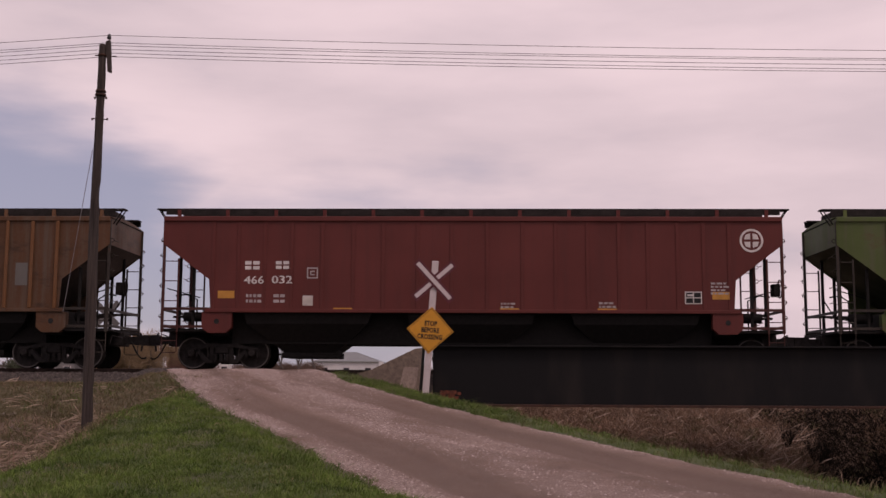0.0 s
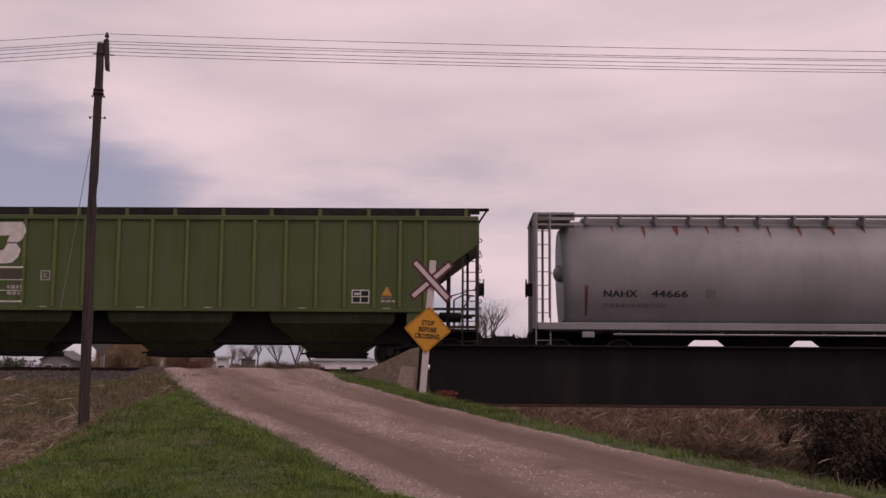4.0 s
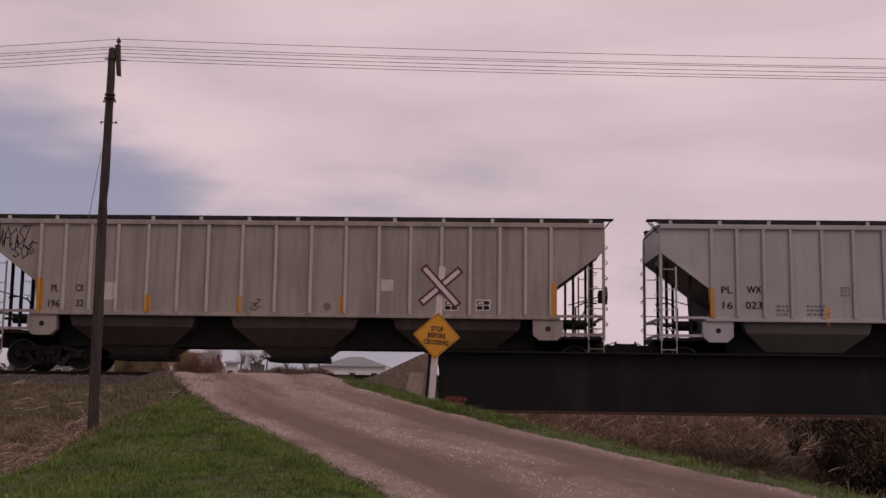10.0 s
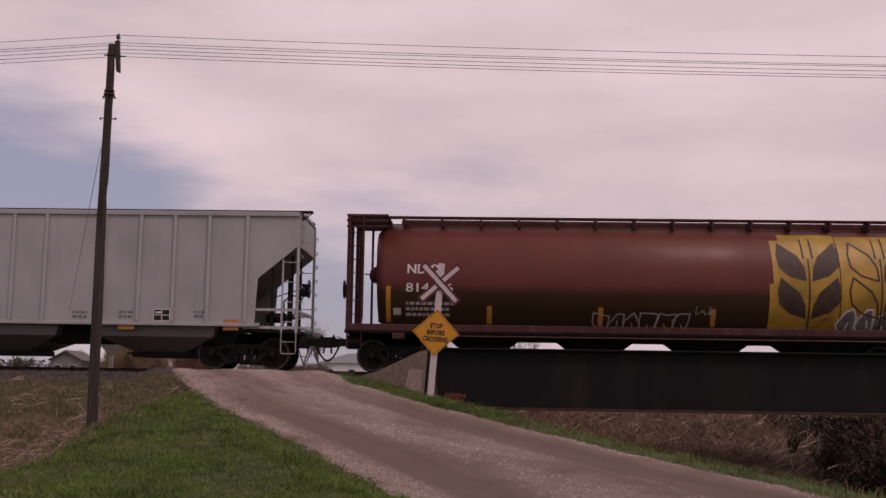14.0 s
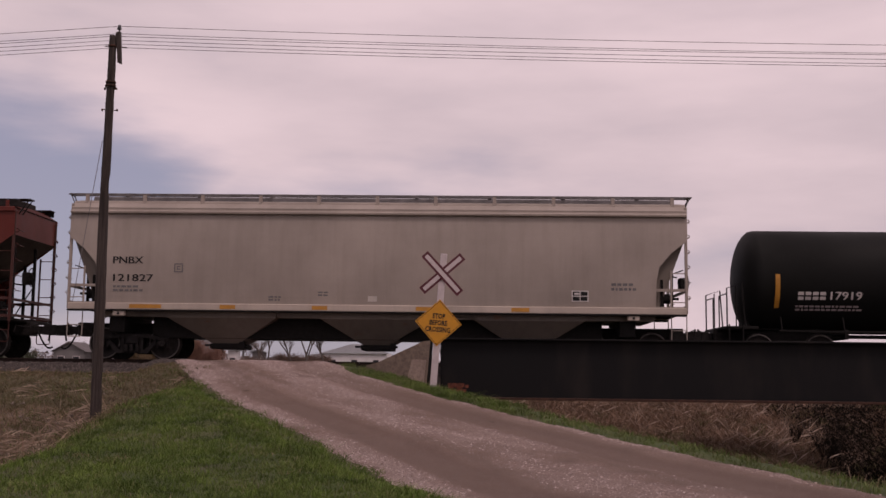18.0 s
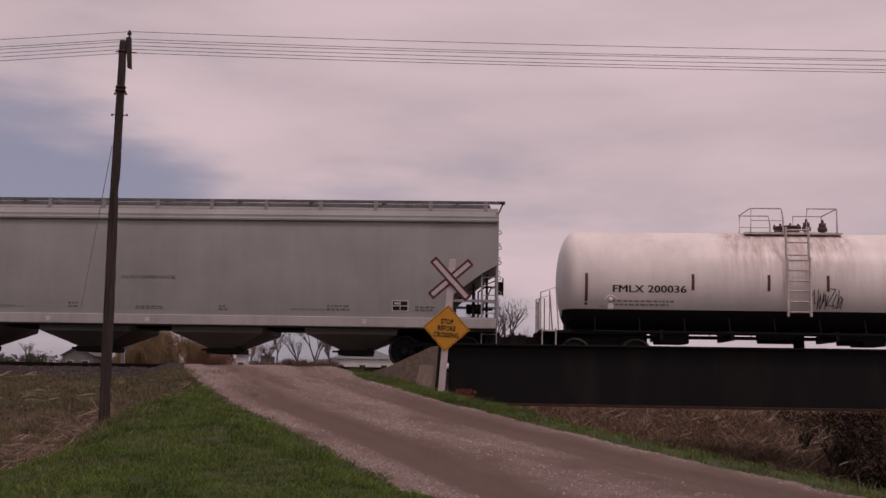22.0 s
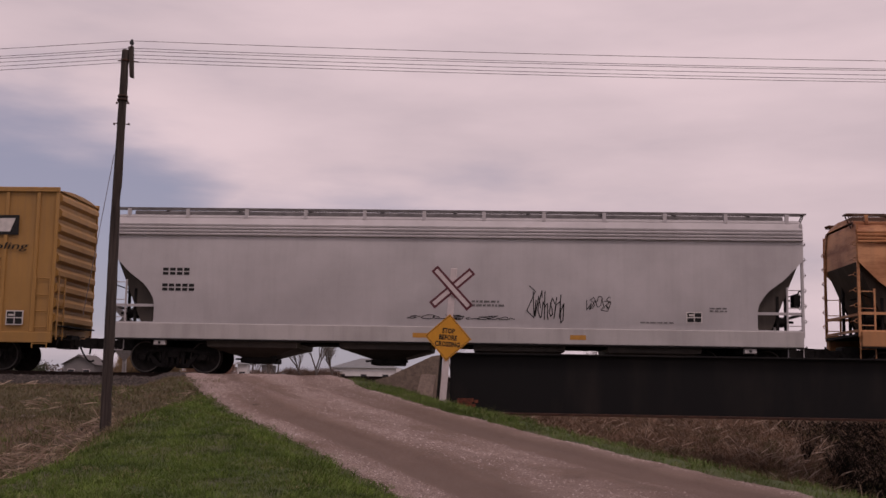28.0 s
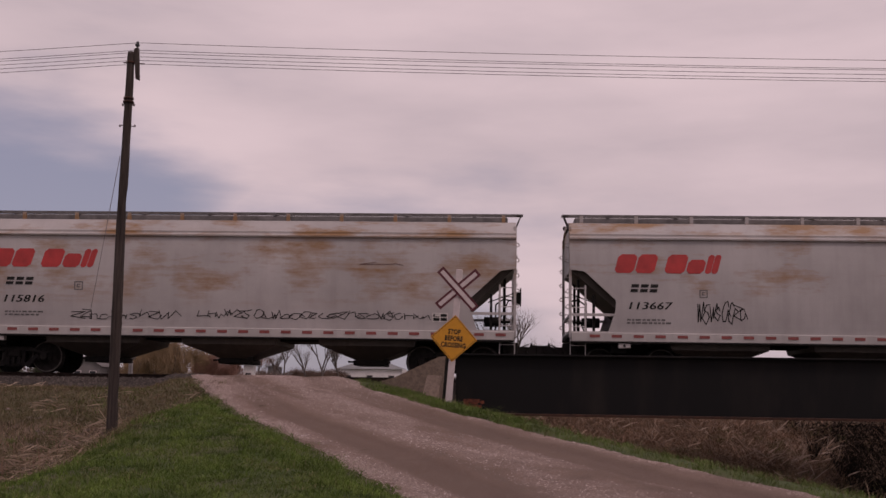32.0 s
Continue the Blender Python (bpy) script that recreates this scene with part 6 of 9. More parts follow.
def dome(car, cx, z, mat, dark, w=1.1, hgt=0.62, deck=0.72, width=0.02):
    """Valve housing, manway and safety railing on top of a tank."""
    bm = fresh()
    box(bm, cx - w - 0.15, cx + w + 0.15, -deck, deck, z - 0.04, z + 0.02)
    part("top_platform", bm, mat, car)
    bm = fresh()
    for y in (-deck, deck):
        bent(bm, [(cx - w, y, z), (cx - w + 0.02, y, z + hgt), (cx - 0.35, y, z + hgt), (cx - 0.3, y, z + hgt * 0.62), (cx - 0.3, y, z)], width)
        bent(bm, [(cx + 0.35, y, z), (cx + 0.38, y, z + hgt), (cx + w, y, z + hgt), (cx + w, y, z)], width)
        bent(bm, [(cx - w, y, z + hgt * 0.5), (cx - 0.3, y, z + hgt * 0.5)], 0.014)
    for x in (cx - w, cx + w):
        bent(bm, [(x, -deck, z + hgt), (x, deck, z + hgt)], 0.018)
    part("top_railing", bm, mat, car)
    bm = fresh()
    rod(bm, (cx, 0, z - 0.1), (cx, 0, z + 0.22), 0.36, n=16)
    rod(bm, (cx, 0, z + 0.22), (cx, 0, z + 0.27), 0.40, n=16)
    for i in range(8):
        a = 2 * math.pi * i / 8
        rod(bm, (cx + 0.36 * math.cos(a), 0.36 * math.sin(a), z + 0.2), (cx + 0.36 * math.cos(a), 0.36 * math.sin(a), z + 0.33), 0.03, n=5)
    part("manway", bm, dark, car)
    for dx, r, hh in ((0.52, 0.13, 0.26), (0.98, 0.14, 0.24)):
        bm = fresh()
        rod(bm, (cx + dx, -0.15, z), (cx + dx, -0.15, z + hh), r * 0.6, n=10)
        rod(bm, (cx + dx, -0.15, z + hh * 0.55), (cx + dx, -0.15, z + hh), r, n=10)
        rod(bm, (cx + dx, -0.15, z + hh), (cx + dx, -0.15, z + hh + 0.12), r * 0.75, n=10)
        rod(bm, (cx + dx, -0.15, z + hh + 0.12), (cx + dx, -0.15, z + hh + 0.22), r * 0.3, n=6)
        part("valve", bm, dark, car)


def box_car(x0, x1, name, label, body, doors, zb=0.98, zt=5.25):
    """High-cube box car with outside posts and a black double plug door."""
    car, h = make_car(name, x0, x1, label, "box car")
    W = 1.56
    bm = fresh()
    box(bm, -h + 0.06, h - 0.06, -W, W, zb + 0.02, zt - 0.1)
    part("body", bm, body, car)
    part("roof", roof_mesh(h, W + 0.03, zt - 0.12, 0.12), body, car)
    bm = fresh()
    for s in (-1, 1):
        y0, y1 = sorted((s * (W - 0.01), s * (W + 0.075)))
        box(bm, -h, h, y0, y1, zt - 0.16, zt - 0.02, 0.012)
    part("top_chord", bm, body, car)
    bm = fresh()
    for s in (-1, 1):
        y0, y1 = sorted((s * (W - 0.05), s * (W + 0.07)))
        box(bm, -h, h, y0, y1, zb - 0.20, zb + 0.1, 0.012)
        box(bm, -h + 4.2, h - 4.2, y0, y1, zb - 0.36, zb - 0.202)
    part("side_sill", bm, body, car)
    d0, d1 = doors
    bm = fresh()
    box(bm, -0.055, 0.055, -W - 0.06, -W, zb + 0.1, zt - 0.16, 0.018)
    rib = mesh_of("side_post", bm, body)
    xs = [0.07, 0.62, 1.55, 2.45, 3.35, 4.28, 5.15, 6.08, 6.9]
    xs += [d1 + 0.1 + v for v in (0.0, 0.85, 1.75, 2.65, 3.6, 4.45, 5.3, 6.2, 6.75)]
    for x in xs:
        if x < 2 * h:
            part("side_post", rib, None, car, at=pose(x - h, 0, 0))
            part("side_post", rib, None, car, at=pose(h - x, 0, 0, 0, 0, 180))
    # ends with deep corrugations
    for s in (-1, 1):
        for i in range(9):
            bm = fresh()
            z = zb + 0.35 + i * 0.43
            prism(bm, [(s * (h - 0.06), z), (s * (h + 0.05), z + 0.09), (s * (h + 0.05), z + 0.22), (s * (h - 0.06), z + 0.33)], -W + 0.08, W - 0.08)
            part("end_corrugation", bm, body, car)
        ladder(car, s * (h - 0.12), -W - 0.05, zb - 0.35, zb + 1.7, -s * 0.42, body)
        ladder(car, s * (h + 0.08), -W + 0.1, zb - 0.1, zb + 1.7, 0.45, body, "y")
        bm = fresh()
        box(bm, s * (h + 0.05) - 0.2, s * (h + 0.05) + 0.2, -1.1, 1.1, zb + 0.28, zb + 0.32)
        part("end_platform", bm, M_UNDER, car)
        if s < 0:
            brake_wheel(car, s * (h + 0.2), s, zb + 1.25, M_UNDER)
    # doors
    for s in (-1, 1):
        mid = (d0 + d1) / 2
        for a, b in ((d0, mid - 0.01), (mid + 0.01, d1)):
            bm = fresh()
            y0, y1 = sorted((s * (W + 0.005), s * (W + 0.085)))
            box(bm, a - h, b - h, y0, y1, zb + 0.22, zt - 0.22, 0.02)
            dr = part("plug_door", bm, M_DOOR, car, "black plug door")
            bm = fresh()
            for k in range(5):
                z = zb + 0.55 + k * 0.72
                ya, yb = sorted((s * (W + 0.086), s * (W + 0.102)))
                box(bm, a - h + 0.08, b - h - 0.08, ya, yb, z, z + 0.05, 0.01)
            part("door_rib", bm, M_DOOR, dr)
            bm = fresh()
            for f in (0.3, 0.72):
                x = a + (b - a) * f - h
                rod(bm, (x, s * (W + 0.125), zb + 0.3), (x, s * (W + 0.125), zt - 0.35), 0.014, n=6)
                box(bm, x - 0.06, x + 0.06, *sorted((s * (W + 0.085), s * (W + 0.16))), zb + 1.1, zb + 1.25)
            part("lock_bar", bm, M_DOOR, dr)
        bm = fresh()
        y0, y1 = sorted((s * (W + 0.07), s * (W + 0.16)))
        box(bm, d0 - 3.6 - h, d1 + 0.7 - h, y0, y1, zb + 0.10, zb + 0.17)
        part("door_track", bm, body, car)
    running_gear(car, h, 2.55, sill=True)
    skin = Skin(car, h, lambda z: W + (0.030 if z < zb + 0.104 else 0.012))
    skin.cuts, skin.floor = (zb + 0.102, zb + 0.106), zb - 0.055
    return skin

# ---- the cars, first to last ----
P_BROWN = paint("sooty_orange_paint", (0.092, 0.041, 0.019), 0.95, 0.6, rusty=(0.05, 0.027, 0.016))
P_BROWN_POST = paint("orange_post_paint", (0.145, 0.062, 0.024), 0.6, 0.3, rusty=(0.08, 0.038, 0.018))
P_RED = paint("oxide_red_paint", (0.110, 0.025, 0.021), 0.30, 0.0, grime=(0.045, 0.02, 0.018))
P_RED2 = paint("dark_oxide_red_paint", (0.114, 0.021, 0.015), 0.15, 0.0)
P_GREEN = paint("faded_green_paint", (0.062, 0.090, 0.026), 0.75, 0.35, rusty=(0.085, 0.06, 0.028))
P_GREEN2 = paint("green_paint", (0.058, 0.090, 0.028), 0.7, 0.25, rusty=(0.085, 0.06, 0.028))
P_GREEN_POST = paint("sunned_green_post_paint", (0.095, 0.125, 0.038), 0.3, 0.05)
P_RAIL_DARK = paint("sooty_rail_paint", (0.030, 0.024, 0.020), 0.4, 0.1)
P_RAIL_RED = paint("sooty_red_rail_paint", (0.060, 0.018, 0.015), 0.4, 0.1)
P_SILVER = paint("dull_silver_paint", (0.228, 0.220, 0.228), 0.2, 0.03, 0.45)
P_CREAM = paint("cream_paint", (0.426, 0.357, 0.304), 0.15, 0.0, band=(3.92, 4.32, 0.62), rusty=(0.27, 0.105, 0.022))
P_CREAM_SILL = paint("cream_sill_paint", (0.456, 0.380, 0.334), 0.2, 0.1)
P_TEAL = paint("pale_blue_green_paint", (0.251, 0.296, 0.293), 0.35, 0.12, rusty=(0.22, 0.17, 0.13))
P_TEAL_POST = paint("chalky_blue_green_paint", (0.34, 0.39, 0.39), 0.25, 0.05)
P_TAUPE = paint("dirty_taupe_paint", (0.274, 0.239, 0.217), 0.6, 0.2, rusty=(0.2, 0.15, 0.10))
P_TAUPE_LIGHT = paint("taupe_post_paint", (0.380, 0.350, 0.327), 0.4, 0.05)
P_GREY = paint("light_grey_paint", (0.319, 0.308, 0.312), 0.18, 0.0)
P_GREY2 = paint("pale_grey_paint", (0.334, 0.327, 0.331), 0.12, 0.0)
P_WINE = paint("wine_red_paint", (0.129, 0.032, 0.027), 0.3, 0.0, 0.42, grime=(0.06, 0.04, 0.018), band=(0.8, 2.3, 2.2), rusty=(0.034, 0.022, 0.008))
P_WINE_DARK = paint("dark_wine_frame_paint", (0.057, 0.015, 0.014), 0.4, 0.2)
P_SAND = paint("sand_paint", (0.318, 0.272, 0.236), 0.2, 0.0)
P_BLACK = paint("satin_black_tank_paint", (0.0085, 0.0090, 0.0085), 0.06, 0.0, 0.62, grime=(0.02, 0.018, 0.017))
P_BLACK.node_tree.nodes["Principled BSDF"].inputs["Specular IOR Level"].default_value = 0.10
P_HOPGREY = paint("clean_grey_paint", (0.315, 0.312, 0.308), 0.12, 0.0)
P_SILL_W = paint("white_sill_paint", (0.418, 0.395, 0.388), 0.25, 0.0)
P_TANKW = paint("white_tank_paint", (0.86, 0.80, 0.77), 0.12, 0.02, 0.4, stain=(-2.2, 1.9, 1.9, 4.0, (0.40, 0.28, 0.25)))
P_GREYQ = paint("stained_grey_paint", (0.365, 0.345, 0.352), 0.15, 0.0, band=(4.12, 4.45, 0.62), rusty=(0.30, 0.112, 0.036))
P_BOX = paint("ochre_yellow_paint", (0.345, 0.182, 0.050), 0.35, 0.12, rusty=(0.30, 0.12, 0.035))
P_GREYS = paint("light_hopper_paint", (0.425, 0.405, 0.412), 0.12, 0.0)
P_ORANGE = paint("rust_stained_orange_paint", (0.55, 0.262, 0.120), 0.25, 0.30, band=(3.85, 4.6, 0.7), smear=(2.0, 4.1, 1.0), rusty=(0.190, 0.055, 0.016))
P_ORANGE_SILL = paint("orange_sill_paint", (0.44, 0.20, 0.080), 0.3, 0.4, rusty=(0.27, 0.10, 0.035))
P_GREYU = paint("stained_light_grey_paint", (0.395, 0.372, 0.370), 0.15, 0.0, band=(3.95, 4.6, 0.45), smear=(2.0, 4.0, 0.72), rusty=(0.25, 0.13, 0.05))
P_GREYV = paint("light_grey_hopper_paint", (0.385, 0.366, 0.366), 0.15, 0.0, band=(4.1, 4.6, 0.8), smear=(2.2, 4.1, 0.45), rusty=(0.27, 0.14, 0.055))
# bay and slope paints: grime, and the shade under the cars painted in
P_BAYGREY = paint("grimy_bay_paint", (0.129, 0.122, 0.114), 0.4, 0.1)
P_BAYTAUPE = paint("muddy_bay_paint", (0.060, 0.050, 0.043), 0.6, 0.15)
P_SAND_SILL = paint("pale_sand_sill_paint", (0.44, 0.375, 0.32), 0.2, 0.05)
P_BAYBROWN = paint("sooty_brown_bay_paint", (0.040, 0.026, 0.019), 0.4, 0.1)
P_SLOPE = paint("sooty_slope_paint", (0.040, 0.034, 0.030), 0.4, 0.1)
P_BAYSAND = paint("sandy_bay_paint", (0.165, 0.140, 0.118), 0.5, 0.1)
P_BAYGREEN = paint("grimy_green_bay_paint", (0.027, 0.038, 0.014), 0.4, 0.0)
P_PATCH = paint("brown_primer_patch", (0.21, 0.185, 0.15), 0.35)
P_PATCHDARK = paint("dark_primer_strip", (0.075, 0.058, 0.042), 0.3)
P_PATCH2 = paint("pinkish_patch", (0.33, 0.29, 0.28), 0.3)
M_DOOR = plain("black_door_paint", (0.007, 0.0075, 0.007), 0.75)

END_ROUND = [(1.30, 1.22), (1.5, 1.27), (1.9, 1.28), (2.1, 1.24), (2.3, 1.12), (2.5, 0.96), (2.8, 0.55), (3.32, 0.04), (3.38, 0.0), (4.7, 0.0)]
END_SHALLOW = [(1.5, 0.88), (2.3, 0.86), (2.7, 0.78), (3.1, 0.44), (3.42, 0.02), (3.46, 0.0), (4.7, 0.0)]
END_STRAIGHT = [(1.30, 1.24), (2.05, 1.22), (2.65, 0.42), (2.86, 0.05), (2.90, 0.0), (4.7, 0.0)]
END_LOW = [(1.20, 1.02), (1.9, 1.26), (2.2, 1.28), (3.0, 0.42), (3.05, 0.03), (3.08, 0.0), (4.7, 0.0)]
ACF = dict(flange=(3.90, 4.18), ridges=3, steep=0.42)

car_a = rib_hopper(-27.5, -10.2, "covered_hopper", "sooty orange-brown ribbed covered hopper car", P_BROWN, POSTS, rib_mat=P_BROWN_POST, rails=P_RAIL_DARK, walk_up=0.26)
car_b = rib_hopper(-8.66, 8.70, "covered_hopper", "oxide red ribbed covered hopper with white lettering", P_RED, POSTS, rib_depth=0.022, rails=P_RAIL_RED, walk_up=0.26)
car_c = rib_hopper(10.2, 27.45, "covered_hopper", "faded green ribbed covered hopper with a white emblem", P_GREEN, POSTS, under=P_BAYGREEN, rib_mat=P_GREEN_POST, rails=P_RAIL_DARK, walk_up=0.26)
car_d = rib_hopper(28.98, 46.3, "covered_hopper", "green ribbed covered hopper with a white emblem", P_GREEN2, POSTS, under=P_BAYGREEN, rib_mat=P_GREEN_POST, rails=P_RAIL_DARK, walk_up=0.26)
car_e = cylinder_hopper(47.85, 63.8, "cylindrical_hopper", "dull silver round-bodied hopper with rust streaks", P_SILVER, P_SILVER)
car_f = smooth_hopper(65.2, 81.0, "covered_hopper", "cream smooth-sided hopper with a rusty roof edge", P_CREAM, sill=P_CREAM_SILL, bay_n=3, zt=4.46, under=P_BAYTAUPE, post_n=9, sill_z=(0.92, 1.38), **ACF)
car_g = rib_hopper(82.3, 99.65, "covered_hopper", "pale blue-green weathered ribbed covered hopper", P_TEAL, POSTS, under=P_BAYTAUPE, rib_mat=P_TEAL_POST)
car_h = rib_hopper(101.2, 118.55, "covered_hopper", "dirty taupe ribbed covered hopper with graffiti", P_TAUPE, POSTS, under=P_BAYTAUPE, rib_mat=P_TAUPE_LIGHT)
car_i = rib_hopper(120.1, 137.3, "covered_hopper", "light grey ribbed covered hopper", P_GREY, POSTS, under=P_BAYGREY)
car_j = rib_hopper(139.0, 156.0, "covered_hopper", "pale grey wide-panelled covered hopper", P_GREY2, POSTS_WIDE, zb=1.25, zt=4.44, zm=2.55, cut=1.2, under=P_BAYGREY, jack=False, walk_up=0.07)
car_k = cylinder_hopper(157.35, 174.8, "cylindrical_hopper", "wine red round-bodied grain hopper with a yellow wheat emblem", P_WINE, P_WINE_DARK)
car_l = rib_hopper(176.28, 193.78, "covered_hopper", "dark oxide red covered hopper with white lettering", P_RED2, POSTS, rib_depth=0.016, rails=P_RAIL_RED, walk_up=0.26)
car_m = smooth_hopper(195.4, 212.8, "covered_hopper", "plain sand-coloured hopper with smooth welded sides", P_SAND, sill=P_SAND_SILL, bay_n=3, low=0.62, zt=4.50, under=P_BAYSAND, post_n=11, end=END_SHALLOW, sill_z=(1.38, 1.57), flange=(4.12, 4.24), steep=0.38)
car_n = tank_car(214.42, 231.85, "tank_car", "glossy black tank car with yellow reflectors", P_BLACK, 2.47, 1.475)
car_o = smooth_hopper(233.75, 253.3, "covered_hopper", "clean grey smooth-sided hopper with a white sill", P_HOPGREY, sill=P_SILL_W, zt=4.50, under=P_BAYGREY, post_n=13, end=END_STRAIGHT, sill_z=(1.10, 1.38), flange=(4.09, 4.21))
car_p = tank_car(255.02, 268.20, "tank_car", "white tank car with a black lower band", P_TANKW, 2.58, 1.47, rail_mat=M_PALERAIL, band_z=1.72)
car_q = smooth_hopper(269.95, 288.8, "covered_hopper", "light grey smooth-sided hopper with graffiti", P_GREYQ, sill=P_SILL_W, zt=4.50, post_n=12, sill_z=(0.96, 1.42), **ACF)
car_r = box_car(290.6, 309.7, "box_car", "ochre yellow high-cube box car with black doors", P_BOX, (6.95, 12.2))
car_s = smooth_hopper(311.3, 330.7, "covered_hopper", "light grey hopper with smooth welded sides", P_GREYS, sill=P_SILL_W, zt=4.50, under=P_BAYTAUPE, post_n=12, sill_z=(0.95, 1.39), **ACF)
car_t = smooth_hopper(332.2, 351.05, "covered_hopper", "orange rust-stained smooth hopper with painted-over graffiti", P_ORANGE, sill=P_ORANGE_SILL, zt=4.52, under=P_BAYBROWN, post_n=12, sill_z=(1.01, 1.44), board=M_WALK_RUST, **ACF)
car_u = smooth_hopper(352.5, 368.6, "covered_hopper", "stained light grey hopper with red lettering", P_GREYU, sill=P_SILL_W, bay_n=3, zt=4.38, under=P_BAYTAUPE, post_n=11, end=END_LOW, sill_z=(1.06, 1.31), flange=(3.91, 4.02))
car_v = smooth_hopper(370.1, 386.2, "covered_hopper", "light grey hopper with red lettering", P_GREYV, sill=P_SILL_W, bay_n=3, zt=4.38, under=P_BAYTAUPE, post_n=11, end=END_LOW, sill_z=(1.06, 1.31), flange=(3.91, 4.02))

# sooty orange hopper
car_a.rect(14.65, 15.0, 2.32, 2.96, P_BAYGREY, "stencil_panel")
# oxide red hopper
car_b.marks(2, 2.33, 2.78, 0.24, 0.46, M_LETTER_W)
car_b.marks(2, 3.2, 2.8, 0.22, 0.42, M_LETTER_W)
car_b.text("466", 2.31, 2.38, 0.22, M_LETTER_W, 0.55)
car_b.text("032", 3.09, 2.39, 0.22, M_LETTER_W, 0.57)
car_b.bars(2.38, 2.00, 0.43, 2, 0.150, M_LETTER_FADE, 0.55, 7)
car_b.bars(3.15, 2.00, 0.39, 2, 0.150, M_LETTER_FADE, 0.55, 8)
car_b.frame_mark(4.08, 2.53, 0.31, M_LETTER_FADE)
car_b.rect(3.97, 4.26, 1.77, 2.05, M_REFLECT_W, "stencil_panel")
for x in (1.58, 15.38,):
    car_b.rect(x, x + 0.47, 1.97, 2.18, M_REFLECT, "reflector")
for x in (4.84, 9.49, 12.2,):
    car_b.rect(x, x + 0.53, 1.58, 1.71, M_REFLECT, "reflector")
car_b.consolidated(14.62, 1.84, None, 0.47, 0.35)
car_b.bars(15.34, 2.39, 0.49, 4, 0.093, M_LETTER_FADE, 0.55, 14)
car_b.bars(9.51, 1.81, 0.45, 2, 0.095, M_LETTER_FADE, 0.55, 15)
car_b.bars(12.24, 1.83, 0.46, 2, 0.100, M_LETTER_FADE, 0.55, 16)
car_b.roundel(16.5, 3.62, 0.33, M_LETTER_W)
# green hoppers: emblem, stripes and small marks
car_c.polys((((2.89, 4.07), (4.38, 4.08), (4.49, 3.98), (4.54, 3.82), (4.46, 3.61), (4.29, 3.5), (3.97, 3.5), (4.04, 3.69), (3.58, 3.68), (3.49, 3.48), (3.42, 3.49), (3.04, 3.69), (2.71, 3.7)), ((3.03, 3.47), (3.41, 3.27), (3.88, 3.27), (3.99, 3.46), (4.25, 3.46), (4.38, 3.29), (4.31, 3.07), (4.15, 2.92), (3.97, 2.89), (2.38, 2.88), (2.53, 3.25), (2.93, 3.28)),), M_LETTER_W, "emblem", "large white slanted emblem")
car_d.polys((((2.89, 4.07), (4.38, 4.08), (4.49, 3.98), (4.54, 3.82), (4.46, 3.61), (4.29, 3.5), (3.97, 3.5), (4.04, 3.69), (3.58, 3.68), (3.49, 3.48), (3.42, 3.49), (3.04, 3.69), (2.71, 3.7)), ((3.03, 3.47), (3.41, 3.27), (3.88, 3.27), (3.99, 3.46), (4.25, 3.46), (4.38, 3.29), (4.31, 3.07), (4.15, 2.92), (3.97, 2.89), (2.38, 2.88), (2.53, 3.25), (2.93, 3.28)),), M_LETTER_W, "emblem", "large white slanted emblem")
car_c.rect(2.34, 4.5, 2.76, 2.81, M_LETTER_W, "stripe")
car_c.rect(2.35, 4.51, 2.42, 2.44, M_LETTER_W, "stripe")
car_c.rect(2.36, 4.51, 2.12, 2.14, M_LETTER_W, "stripe")
car_c.rect(2.36, 4.51, 1.8, 1.84, M_LETTER_W, "stripe")
car_c.rect(2.34, 4.5, 2.47, 2.73, P_PATCHDARK, "number_panel", "brown primer strip")
car_c.marks(2, 2.4, 2.48, 0.20, 0.38, M_FADE_TAN)
car_d.marks(3, 3.16, 2.52, 0.20, 0.47, M_FADE_TAN)
car_c.text("467", 3.16, 2.48, 0.20, M_FADE_TAN, 0.52)
car_c.text("847", 3.98, 2.48, 0.20, M_FADE_TAN, 0.54)
car_c.bars(2.33, 2.17, 0.46, 2, 0.175, M_LETTER_FADE, 0.55, 30)
car_c.bars(4.05, 2.18, 0.44, 2, 0.175, M_LETTER_FADE, 0.55, 31)
car_c.frame_mark(4.98, 2.42, 0.28, M_LETTER_FADE)
car_c.consolidated(13.78, 1.82, None, 0.50, 0.38)
for x in (2.54, 4.97, 7.73, 9.63, 12.28, 14.65,):
    car_c.rect(x, x + 0.22, 1.57, 1.69, M_REFLECT_W, "reflector")
car_c.bars(14.6, 1.97, 0.41, 2, 0.120, M_LETTER_FADE, 0.55, 35)
car_d.rect(2.34, 4.5, 2.76, 2.81, M_LETTER_W, "stripe")
car_d.rect(2.35, 4.51, 2.42, 2.44, M_LETTER_W, "stripe")
car_d.rect(2.36, 4.51, 2.12, 2.14, M_LETTER_W, "stripe")
car_d.rect(2.36, 4.51, 1.8, 1.84, M_LETTER_W, "stripe")
car_d.rect(2.34, 4.5, 2.47, 2.73, P_PATCHDARK, "number_panel", "brown primer strip")
car_d.marks(2, 2.4, 2.48, 0.20, 0.38, M_FADE_TAN)
car_d.marks(3, 3.16, 2.52, 0.20, 0.47, M_FADE_TAN)
car_d.bars(2.33, 2.17, 0.46, 2, 0.175, M_LETTER_FADE, 0.55, 30)
car_d.bars(4.05, 2.18, 0.44, 2, 0.175, M_LETTER_FADE, 0.55, 31)
car_d.frame_mark(4.98, 2.42, 0.28, M_LETTER_FADE)
car_d.consolidated(13.78, 1.82, None, 0.50, 0.38)
